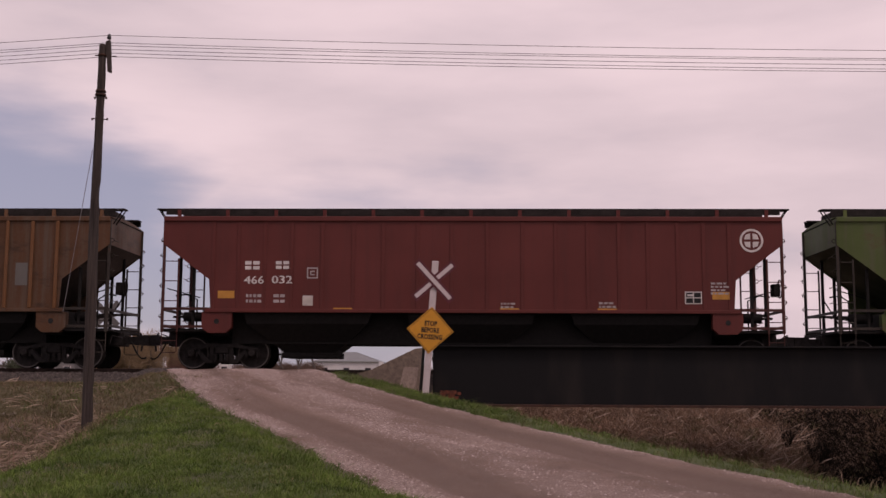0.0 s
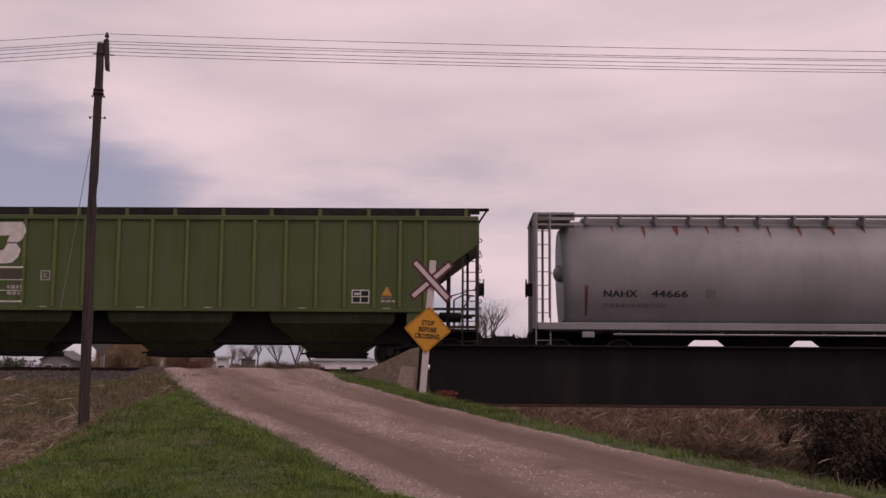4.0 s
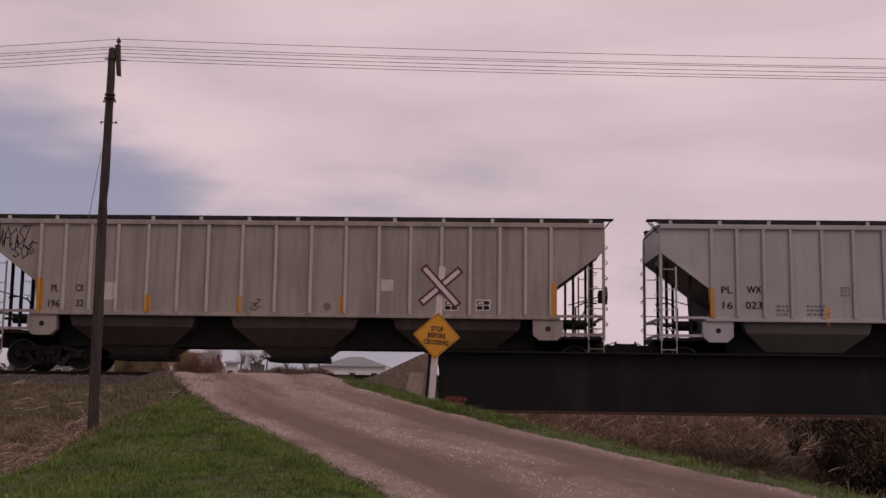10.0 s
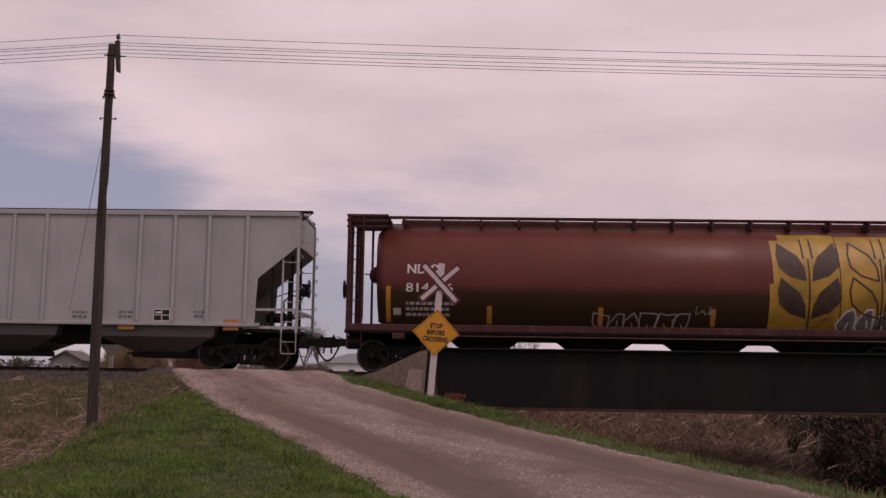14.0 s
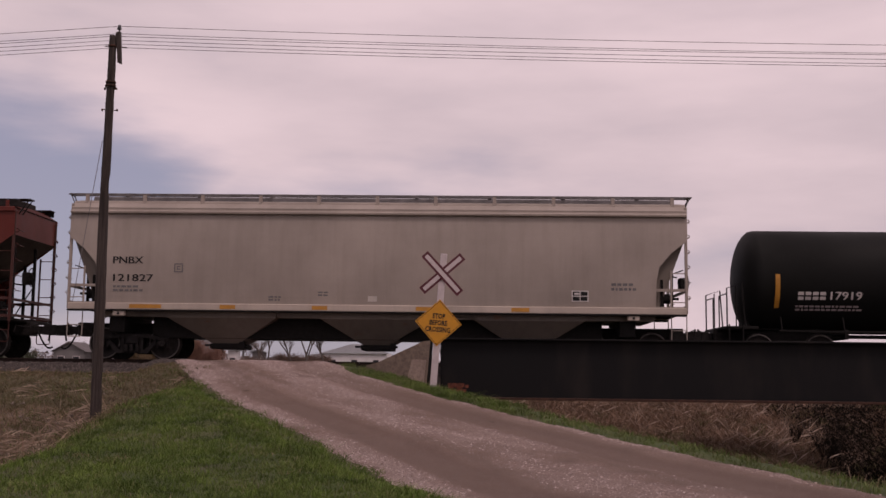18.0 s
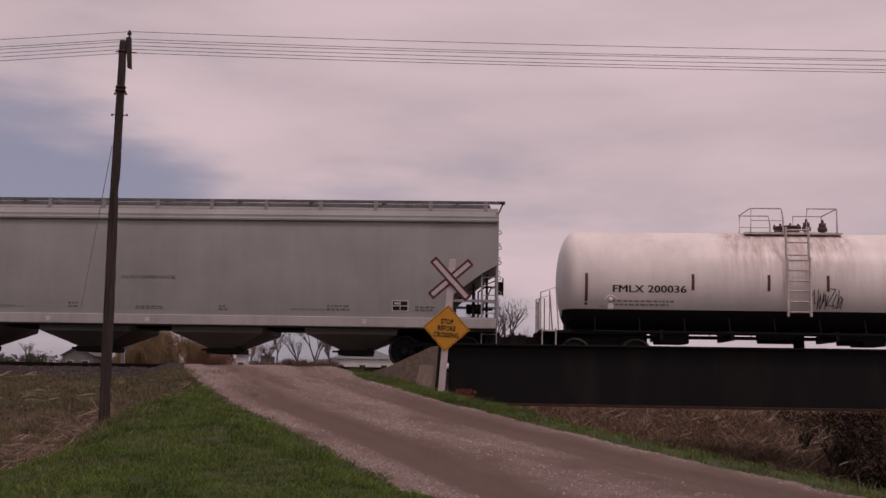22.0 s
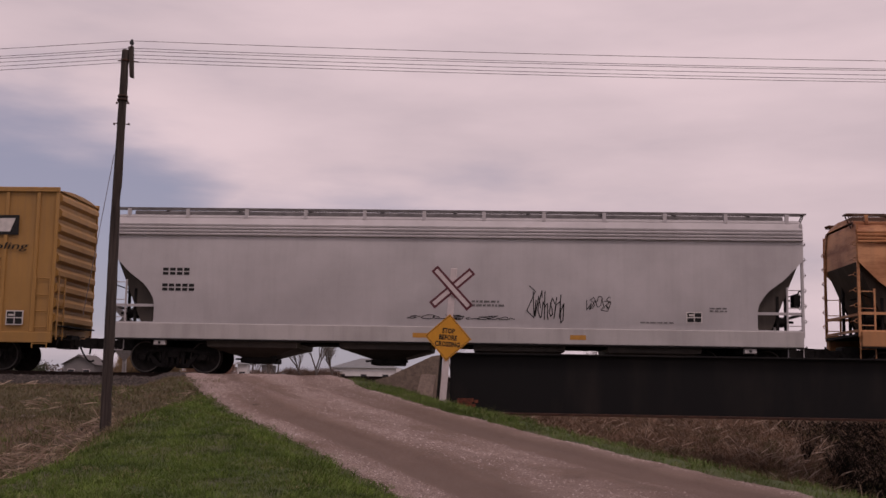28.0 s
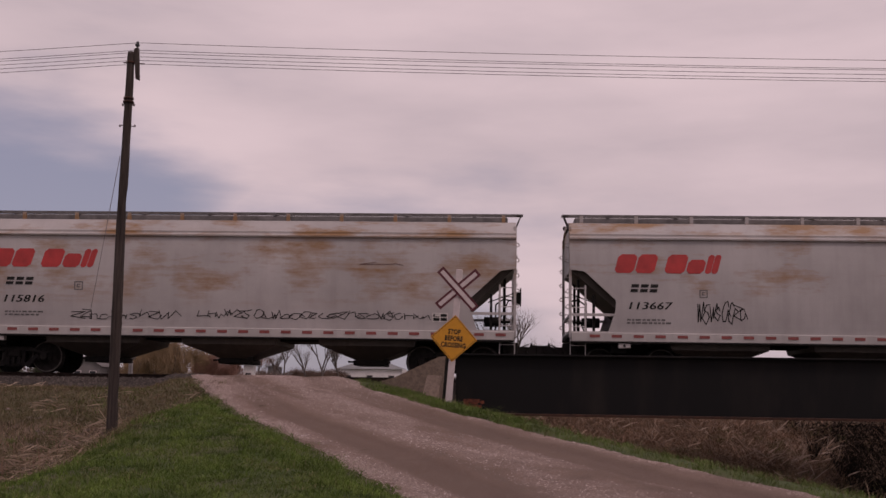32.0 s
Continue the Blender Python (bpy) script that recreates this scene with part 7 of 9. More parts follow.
for x in (2.54, 4.97, 7.73, 9.63, 12.28, 14.65,):
    car_d.rect(x, x + 0.22, 1.57, 1.69, M_REFLECT_W, "reflector")
car_d.bars(14.6, 1.97, 0.41, 2, 0.120, M_LETTER_FADE, 0.55, 35)
car_d.polys((((14.77, 2.31), (14.93, 2.0), (14.59, 1.99)),), M_REFLECT, "emblem", "")
# silver round-bodied hopper
car_e.text("NAHX", 1.94, 2.04, 0.19, M_INK, 0.93)
car_e.text("44666", 3.26, 2.04, 0.19, M_INK, 1.01)
car_e.bars(1.94, 1.78, 1.89, 1, 0.150, M_GREY_MARK, 0.55, 53)
car_e.frame_mark(4.79, 2.02, 0.25, M_GREY_MARK)
car_e.consolidated(12.24, 1.62, None, 0.44, 0.22)
car_e.bars(11.24, 1.69, 0.93, 1, 0.150, M_GREY_MARK, 0.55, 56)
car_e.polys((((2.25, 4.15), (2.31, 4.15), (2.3, 4.03), (2.28, 3.92), (2.26, 4.05)),), M_STREAK, "rust_streak", "rust streak below a roof bracket")
car_e.polys((((3.11, 4.15), (3.23, 4.15), (3.21, 3.91), (3.17, 3.72), (3.13, 3.95)),), M_STREAK, "rust_streak", "rust streak below a roof bracket")
car_e.polys((((4.0, 4.16), (4.19, 4.16), (4.15, 3.95), (4.09, 3.79), (4.03, 3.99)),), M_STREAK, "rust_streak", "rust streak below a roof bracket")
car_e.polys((((4.95, 4.16), (5.04, 4.16), (5.02, 4.0), (5.0, 3.86), (4.96, 4.02)),), M_STREAK, "rust_streak", "rust streak below a roof bracket")
car_e.polys((((5.79, 4.16), (5.94, 4.16), (5.91, 4.04), (5.86, 3.92), (5.81, 4.06)),), M_STREAK, "rust_streak", "rust streak below a roof bracket")
car_e.polys((((6.7, 4.17), (6.77, 4.17), (6.75, 3.92), (6.73, 3.72), (6.71, 3.96)),), M_STREAK, "rust_streak", "rust streak below a roof bracket")
car_e.polys((((7.54, 4.17), (7.67, 4.17), (7.64, 3.96), (7.6, 3.79), (7.56, 3.99)),), M_STREAK, "rust_streak", "rust streak below a roof bracket")
car_e.polys((((8.45, 4.17), (8.64, 4.17), (8.6, 4.0), (8.54, 3.85), (8.48, 4.03)),), M_STREAK, "rust_streak", "rust streak below a roof bracket")
car_e.polys((((9.4, 4.18), (9.49, 4.18), (9.47, 4.04), (9.44, 3.92), (9.41, 4.06)),), M_STREAK, "rust_streak", "rust streak below a roof bracket")
car_e.polys((((11.85, 4.19), (12.0, 4.19), (11.97, 3.93), (11.91, 3.72), (11.86, 3.97)),), M_STREAK, "rust_streak", "rust streak below a roof bracket")
car_e.polys((((12.75, 4.19), (12.82, 4.19), (12.8, 3.97), (12.77, 3.79), (12.76, 4.01)),), M_STREAK, "rust_streak", "rust streak below a roof bracket")
car_e.polys((((1.41, 2.36), (1.51, 2.36), (1.49, 1.57), (1.44, 1.49)),), M_STREAK, "rust_streak", "")
# cream hopper
car_f.text("SHPX", 2.17, 2.57, 0.22, M_INK, 0.84)
car_f.text("454514", 2.12, 2.12, 0.22, M_INK, 1.13)
car_f.bars(2.23, 1.69, 0.79, 2, 0.130, M_GREY_MARK, 0.55, 72)
car_f.frame_mark(3.84, 2.41, 0.25, M_GREY_MARK)
car_f.bars(12.32, 2.81, 1.40, 8, 0.098, M_GREY_MARK, 0.55, 74)
car_f.consolidated(12.89, 1.63, None, 0.47, 0.28)
for x in (3.72, 6.25, 8.89, 11.45,):
    car_f.rect(x, x + 0.41, 0.97, 1.07, M_REFLECT, "reflector")
car_f.bars(4.29, 1.14, 1.08, 1, 0.120, M_GREY_MARK, 0.55, 77)
# blue-green hopper
car_g.rect(2.3, 2.88, 1.62, 3.4, P_PATCH, "paint_patch", "repainted patch")
car_g.rect(5.59, 6.25, 2.03, 3.41, P_PATCH, "paint_patch", "repainted patch")
car_g.rect(3.08, 3.74, 1.59, 3.19, P_PATCH2, "paint_patch", "repainted patch")
car_g.rect(3.91, 4.57, 2.04, 3.2, P_PATCH2, "paint_patch", "repainted patch")
car_g.rect(4.77, 5.42, 1.61, 3.32, P_PATCH2, "paint_patch", "repainted patch")
car_g.text("NA", 3.31, 2.97, 0.20, M_INK, 0.34)
car_g.text("HX", 3.9, 2.97, 0.20, M_INK, 0.38)
car_g.text("65", 3.33, 2.57, 0.20, M_INK, 0.33)
car_g.text("809", 3.9, 2.57, 0.20, M_INK, 0.48)
car_g.marks(3, 3.1, 3.41, 0.44, 1.41, M_LETTER_FADE)
car_g.marks(4, 5.63, 3.43, 0.44, 1.46, M_LETTER_FADE)
for x in (1.33,):
    car_g.rect(x, x + 0.16, 1.56, 2.48, M_REFLECT, "reflector")
for x in (4.55,):
    car_g.rect(x, x + 0.14, 1.54, 2.04, M_REFLECT, "reflector")
for x in (11.08, 13.62,):
    car_g.rect(x, x + 0.16, 1.55, 2.07, M_REFLECT, "reflector")
for x in (15.95,):
    car_g.rect(x, x + 0.16, 1.63, 2.51, M_REFLECT, "reflector")
car_g.rect(14.75, 15.01, 2.29, 2.84, M_OXIDE, "stencil_panel")
car_g.rect(14.76, 15.0, 1.87, 2.19, P_PATCH2, "stencil_panel")
car_g.consolidated(15.38, 1.78, None, 0.44, 0.75)
car_g.rect(13.79, 14.4, 3.2, 3.62, M_GREY_MARK, "stencil_panel")
car_g.polys((((12.12, 3.44), (12.83, 3.88), (13.57, 3.46), (13.57, 2.73), (13.29, 2.47), (13.47, 1.72), (13.04, 1.71), (12.94, 2.39), (12.6, 2.38), (12.6, 1.71), (12.13, 1.7)),), M_GREY_PATCH, "emblem", "faded grey house-shaped emblem")
car_g.polys((((12.63, 3.26), (12.94, 3.42), (13.2, 3.18), (13.1, 2.71), (12.63, 2.65)),), P_TEAL, "emblem_hole", "", 0.012)
car_g.scribble(9.49, 1.6, 2.23, 0.38, M_INK, 6, 0.008, 100)
car_g.scribble(12.16, 1.61, 2.19, 0.53, M_INK, 7, 0.012, 101)
car_g.bars(3.16, 1.85, 1.28, 2, 0.135, M_GREY_MARK, 0.55, 102)
car_g.bars(0.18, 3.94, 0.82, 3, 0.077, M_GREY_MARK, 0.55, 103)
# taupe hopper
car_h.text("PL", 1.78, 2.22, 0.20, M_INK, 0.21)
car_h.text("CX", 2.48, 2.23, 0.20, M_INK, 0.22)
car_h.text("196", 1.71, 1.79, 0.20, M_INK, 0.32)
car_h.text("32", 2.5, 1.8, 0.20, M_INK, 0.22)
for x in (1.4, 15.87,):
    car_h.rect(x, x + 0.16, 1.62, 2.6, M_REFLECT, "reflector")
for x in (4.49, 7.08, 9.94,):
    car_h.rect(x, x + 0.14, 1.66, 2.15, M_REFLECT, "reflector")
car_h.consolidated(13.77, 1.8, None, 0.41, 0.31)
car_h.consolidated(12.88, 1.79, None, 0.41, 0.31)
car_h.rect(11.11, 11.46, 2.33, 2.65, M_REFLECT_W, "stencil_panel")
car_h.rect(3.25, 3.66, 2.01, 2.49, M_REFLECT_W, "stencil_panel")
car_h.polys((((9.49, 1.87), (9.55, 1.98), (9.66, 1.98), (9.73, 1.87), (9.67, 1.76), (9.56, 1.76)),), M_GREY_MARK, "emblem", "")
car_h.scribble(0.16, 3.39, 0.88, 0.77, M_INK, 5, 0.016, 116)
car_h.scribble(0.64, 3.1, 0.56, 0.53, M_INK, 3, 0.014, 117)
car_h.scribble(7.4, 1.74, 0.33, 0.31, M_INK, 2, 0.012, 118)
# light grey hopper
car_i.text("PL", 1.67, 2.36, 0.20, M_INK, 0.30)
car_i.text("WX", 2.37, 2.37, 0.20, M_INK, 0.40)
car_i.text("16", 1.7, 1.93, 0.20, M_INK, 0.27)
car_i.text("023", 2.33, 1.94, 0.20, M_INK, 0.45)
for x in (1.35, 15.79,):
    car_i.rect(x, x + 0.14, 1.68, 2.51, M_REFLECT, "reflector")
for x in (4.54, 7.24, 10.11, 12.73,):
    car_i.rect(x, x + 0.11, 1.49, 2.01, M_REFLECT, "reflector")
car_i.frame_mark(4.95, 2.31, 0.25, M_GREY_MARK)
car_i.bars(3.17, 1.98, 0.34, 3, 0.113, M_GREY_MARK, 0.55, 127)
car_i.bars(4.01, 1.99, 0.48, 3, 0.113, M_GREY_MARK, 0.55, 128)
car_i.bars(8.54, 2.04, 0.50, 3, 0.113, M_GREY_MARK, 0.55, 129)
car_i.bars(12.01, 2.08, 0.57, 3, 0.113, M_GREY_MARK, 0.55, 130)
car_i.bars(12.89, 2.08, 0.55, 3, 0.110, M_GREY_MARK, 0.55, 131)
car_i.bars(14.5, 2.10, 0.46, 3, 0.113, M_GREY_MARK, 0.55, 132)
car_i.frame_mark(13.76, 1.75, 0.44, M_GREY_MARK)
# pale grey hopper
car_j.text("US", 1.68, 2.13, 0.20, M_INK, 0.27)
car_j.text("LX", 2.64, 2.14, 0.20, M_INK, 0.26)
car_j.text("20", 1.7, 1.8, 0.20, M_INK, 0.27)
car_j.text("361", 2.59, 1.81, 0.20, M_INK, 0.37)
for x in (1.56, 14.93,):
    car_j.rect(x, x + 0.44, 1.08, 1.38, M_ORANGE, "reflector")
car_j.rect(1.55, 2.0, 1.47, 1.62, M_ORANGE, "stencil_panel")
for x in (4.49, 7.23, 11.96,):
    car_j.rect(x, x + 0.47, 1.07, 1.23, M_REFLECT, "reflector")
car_j.consolidated(12.94, 1.31, None, 0.50, 0.35)
car_j.bars(2.67, 1.40, 0.21, 2, 0.125, M_GREY_MARK, 0.55, 143)
car_j.bars(3.67, 1.42, 0.22, 2, 0.125, M_GREY_MARK, 0.55, 144)
car_j.bars(5.45, 1.44, 0.94, 2, 0.120, M_GREY_MARK, 0.55, 145)
car_j.bars(8.36, 1.48, 0.25, 2, 0.125, M_GREY_MARK, 0.55, 146)
car_j.bars(10.65, 1.50, 0.42, 2, 0.125, M_GREY_MARK, 0.55, 147)
car_j.bars(11.97, 1.52, 0.44, 2, 0.125, M_GREY_MARK, 0.55, 148)
car_j.bars(14.1, 1.55, 0.30, 2, 0.120, M_GREY_MARK, 0.55, 149)
# wine red grain hopper
car_k.text("NDYX", 1.72, 2.74, 0.27, M_LETTER_W, 1.01)
car_k.text("814406", 1.68, 2.23, 0.25, M_LETTER_W, 1.31)
car_k.bars(1.69, 1.87, 1.36, 3, 0.153, M_LETTER_FADE, 0.55, 153)
car_k.rect(1.33, 1.55, 1.59, 1.78, M_REFLECT_W, "stencil_panel")
for x in (1.13,):
    car_k.rect(x, x + 0.13, 1.39, 2.38, M_REFLECT, "reflector")
for x in (3.96, 7.06, 10.18, 13.25,):
    car_k.rect(x, x + 0.14, 1.37, 1.86, M_REFLECT, "reflector")
car_k.rect(11.89, 12.16, 2.57, 3.84, M_WHEAT, "emblem_panel", "gold painted wheat panel", None, 14)
car_k.rect(12.16, 13.72, 1.26, 4.04, M_WHEAT, "emblem_panel", "gold painted wheat panel", None, 14)
car_k.rect(11.78, 12.16, 1.24, 2.57, M_WHEAT, "emblem_panel", "gold painted wheat panel", None, 14)
car_k.rect(13.75, 16.1, 1.3, 3.99, M_WHEAT, "emblem_panel", "gold painted wheat panel", None, 14)
car_k.polys((((12.8, 2.65), (12.77, 3.02), (12.6, 3.37), (12.09, 3.78), (12.0, 3.4), (12.05, 3.05), (12.31, 2.8)), ((12.8, 1.62), (12.77, 2.0), (12.6, 2.34), (12.09, 2.75), (12.0, 2.37), (12.05, 2.02), (12.31, 1.77)), ((12.96, 2.65), (12.99, 3.03), (13.16, 3.38), (13.67, 3.8), (13.76, 3.42), (13.71, 3.07), (13.44, 2.81)), ((12.95, 1.62), (12.99, 2.0), (13.16, 2.35), (13.66, 2.77), (13.75, 2.39), (13.7, 2.04), (13.44, 1.79)), ((12.73, 3.9), (12.78, 3.9), (12.78, 3.29), (12.73, 3.29)), ((12.98, 3.9), (13.03, 3.9), (13.03, 3.3), (12.98, 3.3)), ((12.86, 3.3), (12.9, 3.3), (12.9, 1.33), (12.85, 1.33)),), M_LEAF, "wheat_ear", "dark stylised ear of wheat", 0.014)
car_k.polys((((14.81, 2.67), (14.78, 3.05), (14.73, 3.05), (14.76, 2.67)), ((14.78, 3.06), (14.61, 3.41), (14.57, 3.38), (14.74, 3.04)), ((14.61, 3.42), (14.11, 3.82), (14.07, 3.78), (14.57, 3.38)), ((14.07, 3.81), (13.97, 3.43), (14.02, 3.41), (14.12, 3.8)), ((13.97, 3.42), (14.01, 3.07), (14.06, 3.08), (14.02, 3.42)), ((14.02, 3.05), (14.29, 2.8), (14.32, 2.84), (14.06, 3.09)), ((14.29, 2.8), (14.78, 2.65), (14.79, 2.7), (14.31, 2.85)), ((14.8, 1.65), (14.77, 2.03), (14.72, 2.02), (14.75, 1.65)), ((14.77, 2.04), (14.6, 2.38), (14.56, 2.36), (14.73, 2.01)), ((14.6, 2.39), (14.1, 2.79), (14.07, 2.75), (14.56, 2.35)), ((14.06, 2.78), (13.96, 2.4), (14.01, 2.39), (14.11, 2.77)), ((13.96, 2.39), (14.01, 2.04), (14.06, 2.05), (14.01, 2.4)), ((14.01, 2.03), (14.28, 1.78), (14.31, 1.82), (14.05, 2.07)), ((14.29, 1.78), (14.77, 1.63), (14.78, 1.67), (14.3, 1.82)), ((14.97, 2.67), (15.0, 3.05), (14.95, 3.05), (14.92, 2.68)), ((15.0, 3.04), (15.17, 3.39), (15.13, 3.41), (14.95, 3.06)), ((15.17, 3.38), (15.67, 3.8), (15.64, 3.84), (15.14, 3.42)), ((15.63, 3.82), (15.72, 3.44), (15.77, 3.45), (15.68, 3.83)), ((15.72, 3.45), (15.67, 3.1), (15.72, 3.09), (15.77, 3.44)), ((15.68, 3.11), (15.41, 2.86), (15.44, 2.82), (15.71, 3.08)), ((15.42, 2.86), (14.93, 2.7), (14.95, 2.65), (15.43, 2.81)), ((14.96, 1.65), (14.99, 2.03), (14.94, 2.03), (14.91, 1.65)), ((14.99, 2.02), (15.16, 2.37), (15.12, 2.39), (14.94, 2.04)), ((15.16, 2.36), (15.66, 2.77), (15.63, 2.81), (15.13, 2.4)), ((15.62, 2.79), (15.71, 2.41), (15.76, 2.42), (15.67, 2.8)), ((15.71, 2.42), (15.66, 2.07), (15.71, 2.07), (15.76, 2.41)), ((15.66, 2.09), (15.4, 1.83), (15.43, 1.8), (15.7, 2.05)), ((15.41, 1.84), (14.92, 1.68), (14.94, 1.63), (15.42, 1.79)), ((14.73, 3.92), (14.77, 3.92), (14.77, 3.32), (14.72, 3.32)), ((14.98, 3.93), (15.03, 3.93), (15.02, 3.32), (14.97, 3.32)), ((14.85, 3.32), (14.89, 3.32), (14.87, 1.36), (14.83, 1.36)),), M_LEAF, "wheat_ear", "dark stylised ear of wheat", 0.014)
car_k.bubbles(13.7, 1.14, 2.5, 0.76, 5, M_LETTER_W, M_GREY_PATCH, 163, 0.05)
car_k.bubbles(6.9, 1.16, 2.7, 0.56, 6, M_LETTER_FADE, None, 164, 0.035)
car_k.scribble(9.75, 1.62, 0.55, 0.3, M_LETTER_FADE, 3, 0.014, 165)
car_k.scribble(12.3, 1.2, 0.5, 0.2, M_LETTER_FADE, 3, 0.012, 166)
# dark red hopper
car_l.marks(2, 3.24, 2.78, 0.24, 0.61, M_LETTER_W)
car_l.marks(2, 4.1, 2.79, 0.24, 0.51, M_LETTER_W)
car_l.text("469", 3.22, 2.29, 0.22, M_LETTER_W, 0.60)
car_l.text("451", 4.06, 2.29, 0.22, M_LETTER_W, 0.53)
car_l.frame_mark(5.06, 2.51, 0.28, M_LETTER_W)
car_l.bars(3.46, 1.86, 0.33, 2, 0.155, M_LETTER_FADE, 0.55, 171)
car_l.bars(4.09, 1.88, 0.39, 2, 0.155, M_LETTER_FADE, 0.55, 172)
for x in (3.43, 5.9, 8.65, 11.28,):
    car_l.rect(x, x + 0.25, 1.52, 1.63, M_REFLECT_W, "reflector")
car_l.rect(8.6, 8.99, 1.73, 1.94, M_REFLECT, "stencil_panel")
car_l.bars(10.39, 1.77, 0.40, 2, 0.070, M_LETTER_FADE, 0.55, 175)
car_l.bars(12.78, 1.82, 0.35, 2, 0.090, M_LETTER_FADE, 0.55, 176)
car_l.roundel(16.5, 3.6, 0.33, M_LETTER_W)
car_l.consolidated(14.8, 1.95)
# sand hopper
car_m.text("PNBX", 1.28, 2.68, 0.20, M_INK, 0.85)
car_m.text("121827", 1.3, 2.18, 0.20, M_INK, 1.13)
car_m.bars(1.31, 2.00, 0.84, 2, 0.105, M_GREY_MARK, 0.55, 182)
car_m.frame_mark(3.03, 2.44, 0.25, M_GREY_MARK)
car_m.consolidated(14.19, 1.72, None, 0.47, 0.31)
for x in (1.8,):
    car_m.rect(x, x + 0.91, 1.42, 1.53, M_REFLECT, "reflector")
for x in (4.36, 6.95, 9.86,):
    car_m.rect(x, x + 0.44, 1.42, 1.53, M_REFLECT, "reflector")
for x in (12.52,):
    car_m.rect(x, x + 0.50, 1.42, 1.53, M_REFLECT, "reflector")
car_m.rect(8.51, 8.77, 1.67, 1.82, M_REFLECT_W, "stencil_panel")
car_m.bars(15.29, 2.17, 0.70, 2, 0.130, M_GREY_MARK, 0.55, 189)
car_m.bars(5.72, 1.75, 0.35, 2, 0.080, M_GREY_MARK, 0.55, 190)
car_m.bars(7.11, 1.89, 0.28, 2, 0.080, M_GREY_MARK, 0.55, 191)
# black tank car
car_n.marks(4, 2.01, 1.85, 0.22, 0.81, M_LETTER_W)
car_n.text("17919", 2.9, 1.86, 0.22, M_LETTER_W, 0.86)
car_n.bars(1.97, 1.65, 1.84, 2, 0.090, M_LETTER_FADE, 0.55, 195)
for x in (1.38,):
    car_n.rect(x, x + 0.13, 1.62, 2.55, M_REFLECT, "reflector")
for x in (5.21, 7.86,):
    car_n.rect(x, x + 0.11, 1.67, 2.13, M_REFLECT, "reflector")
for x in (11.51, 14.43,):
    car_n.rect(x, x + 0.11, 1.64, 2.14, M_REFLECT, "reflector")
for x in (17.35,):
    car_n.rect(x, x + 0.14, 1.66, 2.61, M_REFLECT, "reflector")
car_n.rect(13.01, 13.84, 1.79, 2.09, M_YELLOW, "placard", "yellow stencilled panel")
car_n.bars(13.08, 1.94, 0.70, 2, 0.100, M_INK, 0.55, 201)
car_n.rect(13.87, 14.59, 1.61, 1.83, M_GREY_MARK, "stencil_panel")
car_n.bars(16.18, 2.44, 0.39, 3, 0.170, M_LETTER_FADE, 0.55, 203)
car_n.bars(16.69, 2.52, 0.61, 5, 0.104, M_LETTER_FADE, 0.55, 204)
car_n.consolidated(16.02, 1.54, None, 0.53, 0.31)
car_n.bars(10.48, 1.73, 0.99, 1, 0.120, M_LETTER_FADE, 0.55, 206)
car_n.polys((((17.01, 1.5), (17.22, 1.32), (17.01, 1.11), (16.81, 1.31)),), M_LETTER_W, "placard", "", 0.01)
car_n.polys((((17.01, 1.47), (17.18, 1.32), (16.84, 1.31)),), M_RED, "placard_field", "red hazard diamond", 0.014)
# clean grey hopper
car_o.text("MLLX", 2.11, 2.6, 0.22, M_INK, 0.62)
car_o.text("97988", 2.1, 2.16, 0.22, M_INK, 0.84)
car_o.frame_mark(3.36, 2.4, 0.24, M_GREY_MARK)
car_o.bars(2.1, 1.61, 0.99, 2, 0.105, M_GREY_MARK, 0.55, 213)
car_o.text("DO NOT HAMMER ON CAR", 8.93, 2.39, 0.09, M_GREY_MARK, 1.54)
car_o.consolidated(16.6, 1.55, None, 0.47, 0.31)
car_o.bars(9.35, 1.59, 0.79, 2, 0.055, M_GREY_MARK, 0.55, 216)
car_o.bars(7.43, 1.65, 0.27, 2, 0.095, M_GREY_MARK, 0.55, 217)
car_o.bars(4.16, 1.56, 0.57, 2, 0.035, M_GREY_MARK, 0.55, 218)
car_o.bars(5.04, 1.58, 1.16, 2, 0.030, M_GREY_MARK, 0.55, 219)
car_o.bars(11.72, 1.61, 0.25, 2, 0.090, M_GREY_MARK, 0.55, 220)
car_o.bars(13.77, 1.58, 1.02, 2, 0.025, M_GREY_MARK, 0.55, 221)
car_o.bars(14.78, 1.65, 0.79, 2, 0.095, M_GREY_MARK, 0.55, 222)
car_o.bars(17.25, 1.65, 0.58, 2, 0.080, M_GREY_MARK, 0.55, 223)
car_o.rect(3.63, 3.76, 1.17, 1.29, M_LETTER_W, "sill_dot")
car_o.rect(6.83, 6.96, 1.17, 1.3, M_LETTER_W, "sill_dot")
car_o.rect(9.66, 9.79, 1.18, 1.3, M_LETTER_W, "sill_dot")
car_o.rect(15.79, 15.91, 1.19, 1.32, M_LETTER_W, "sill_dot")
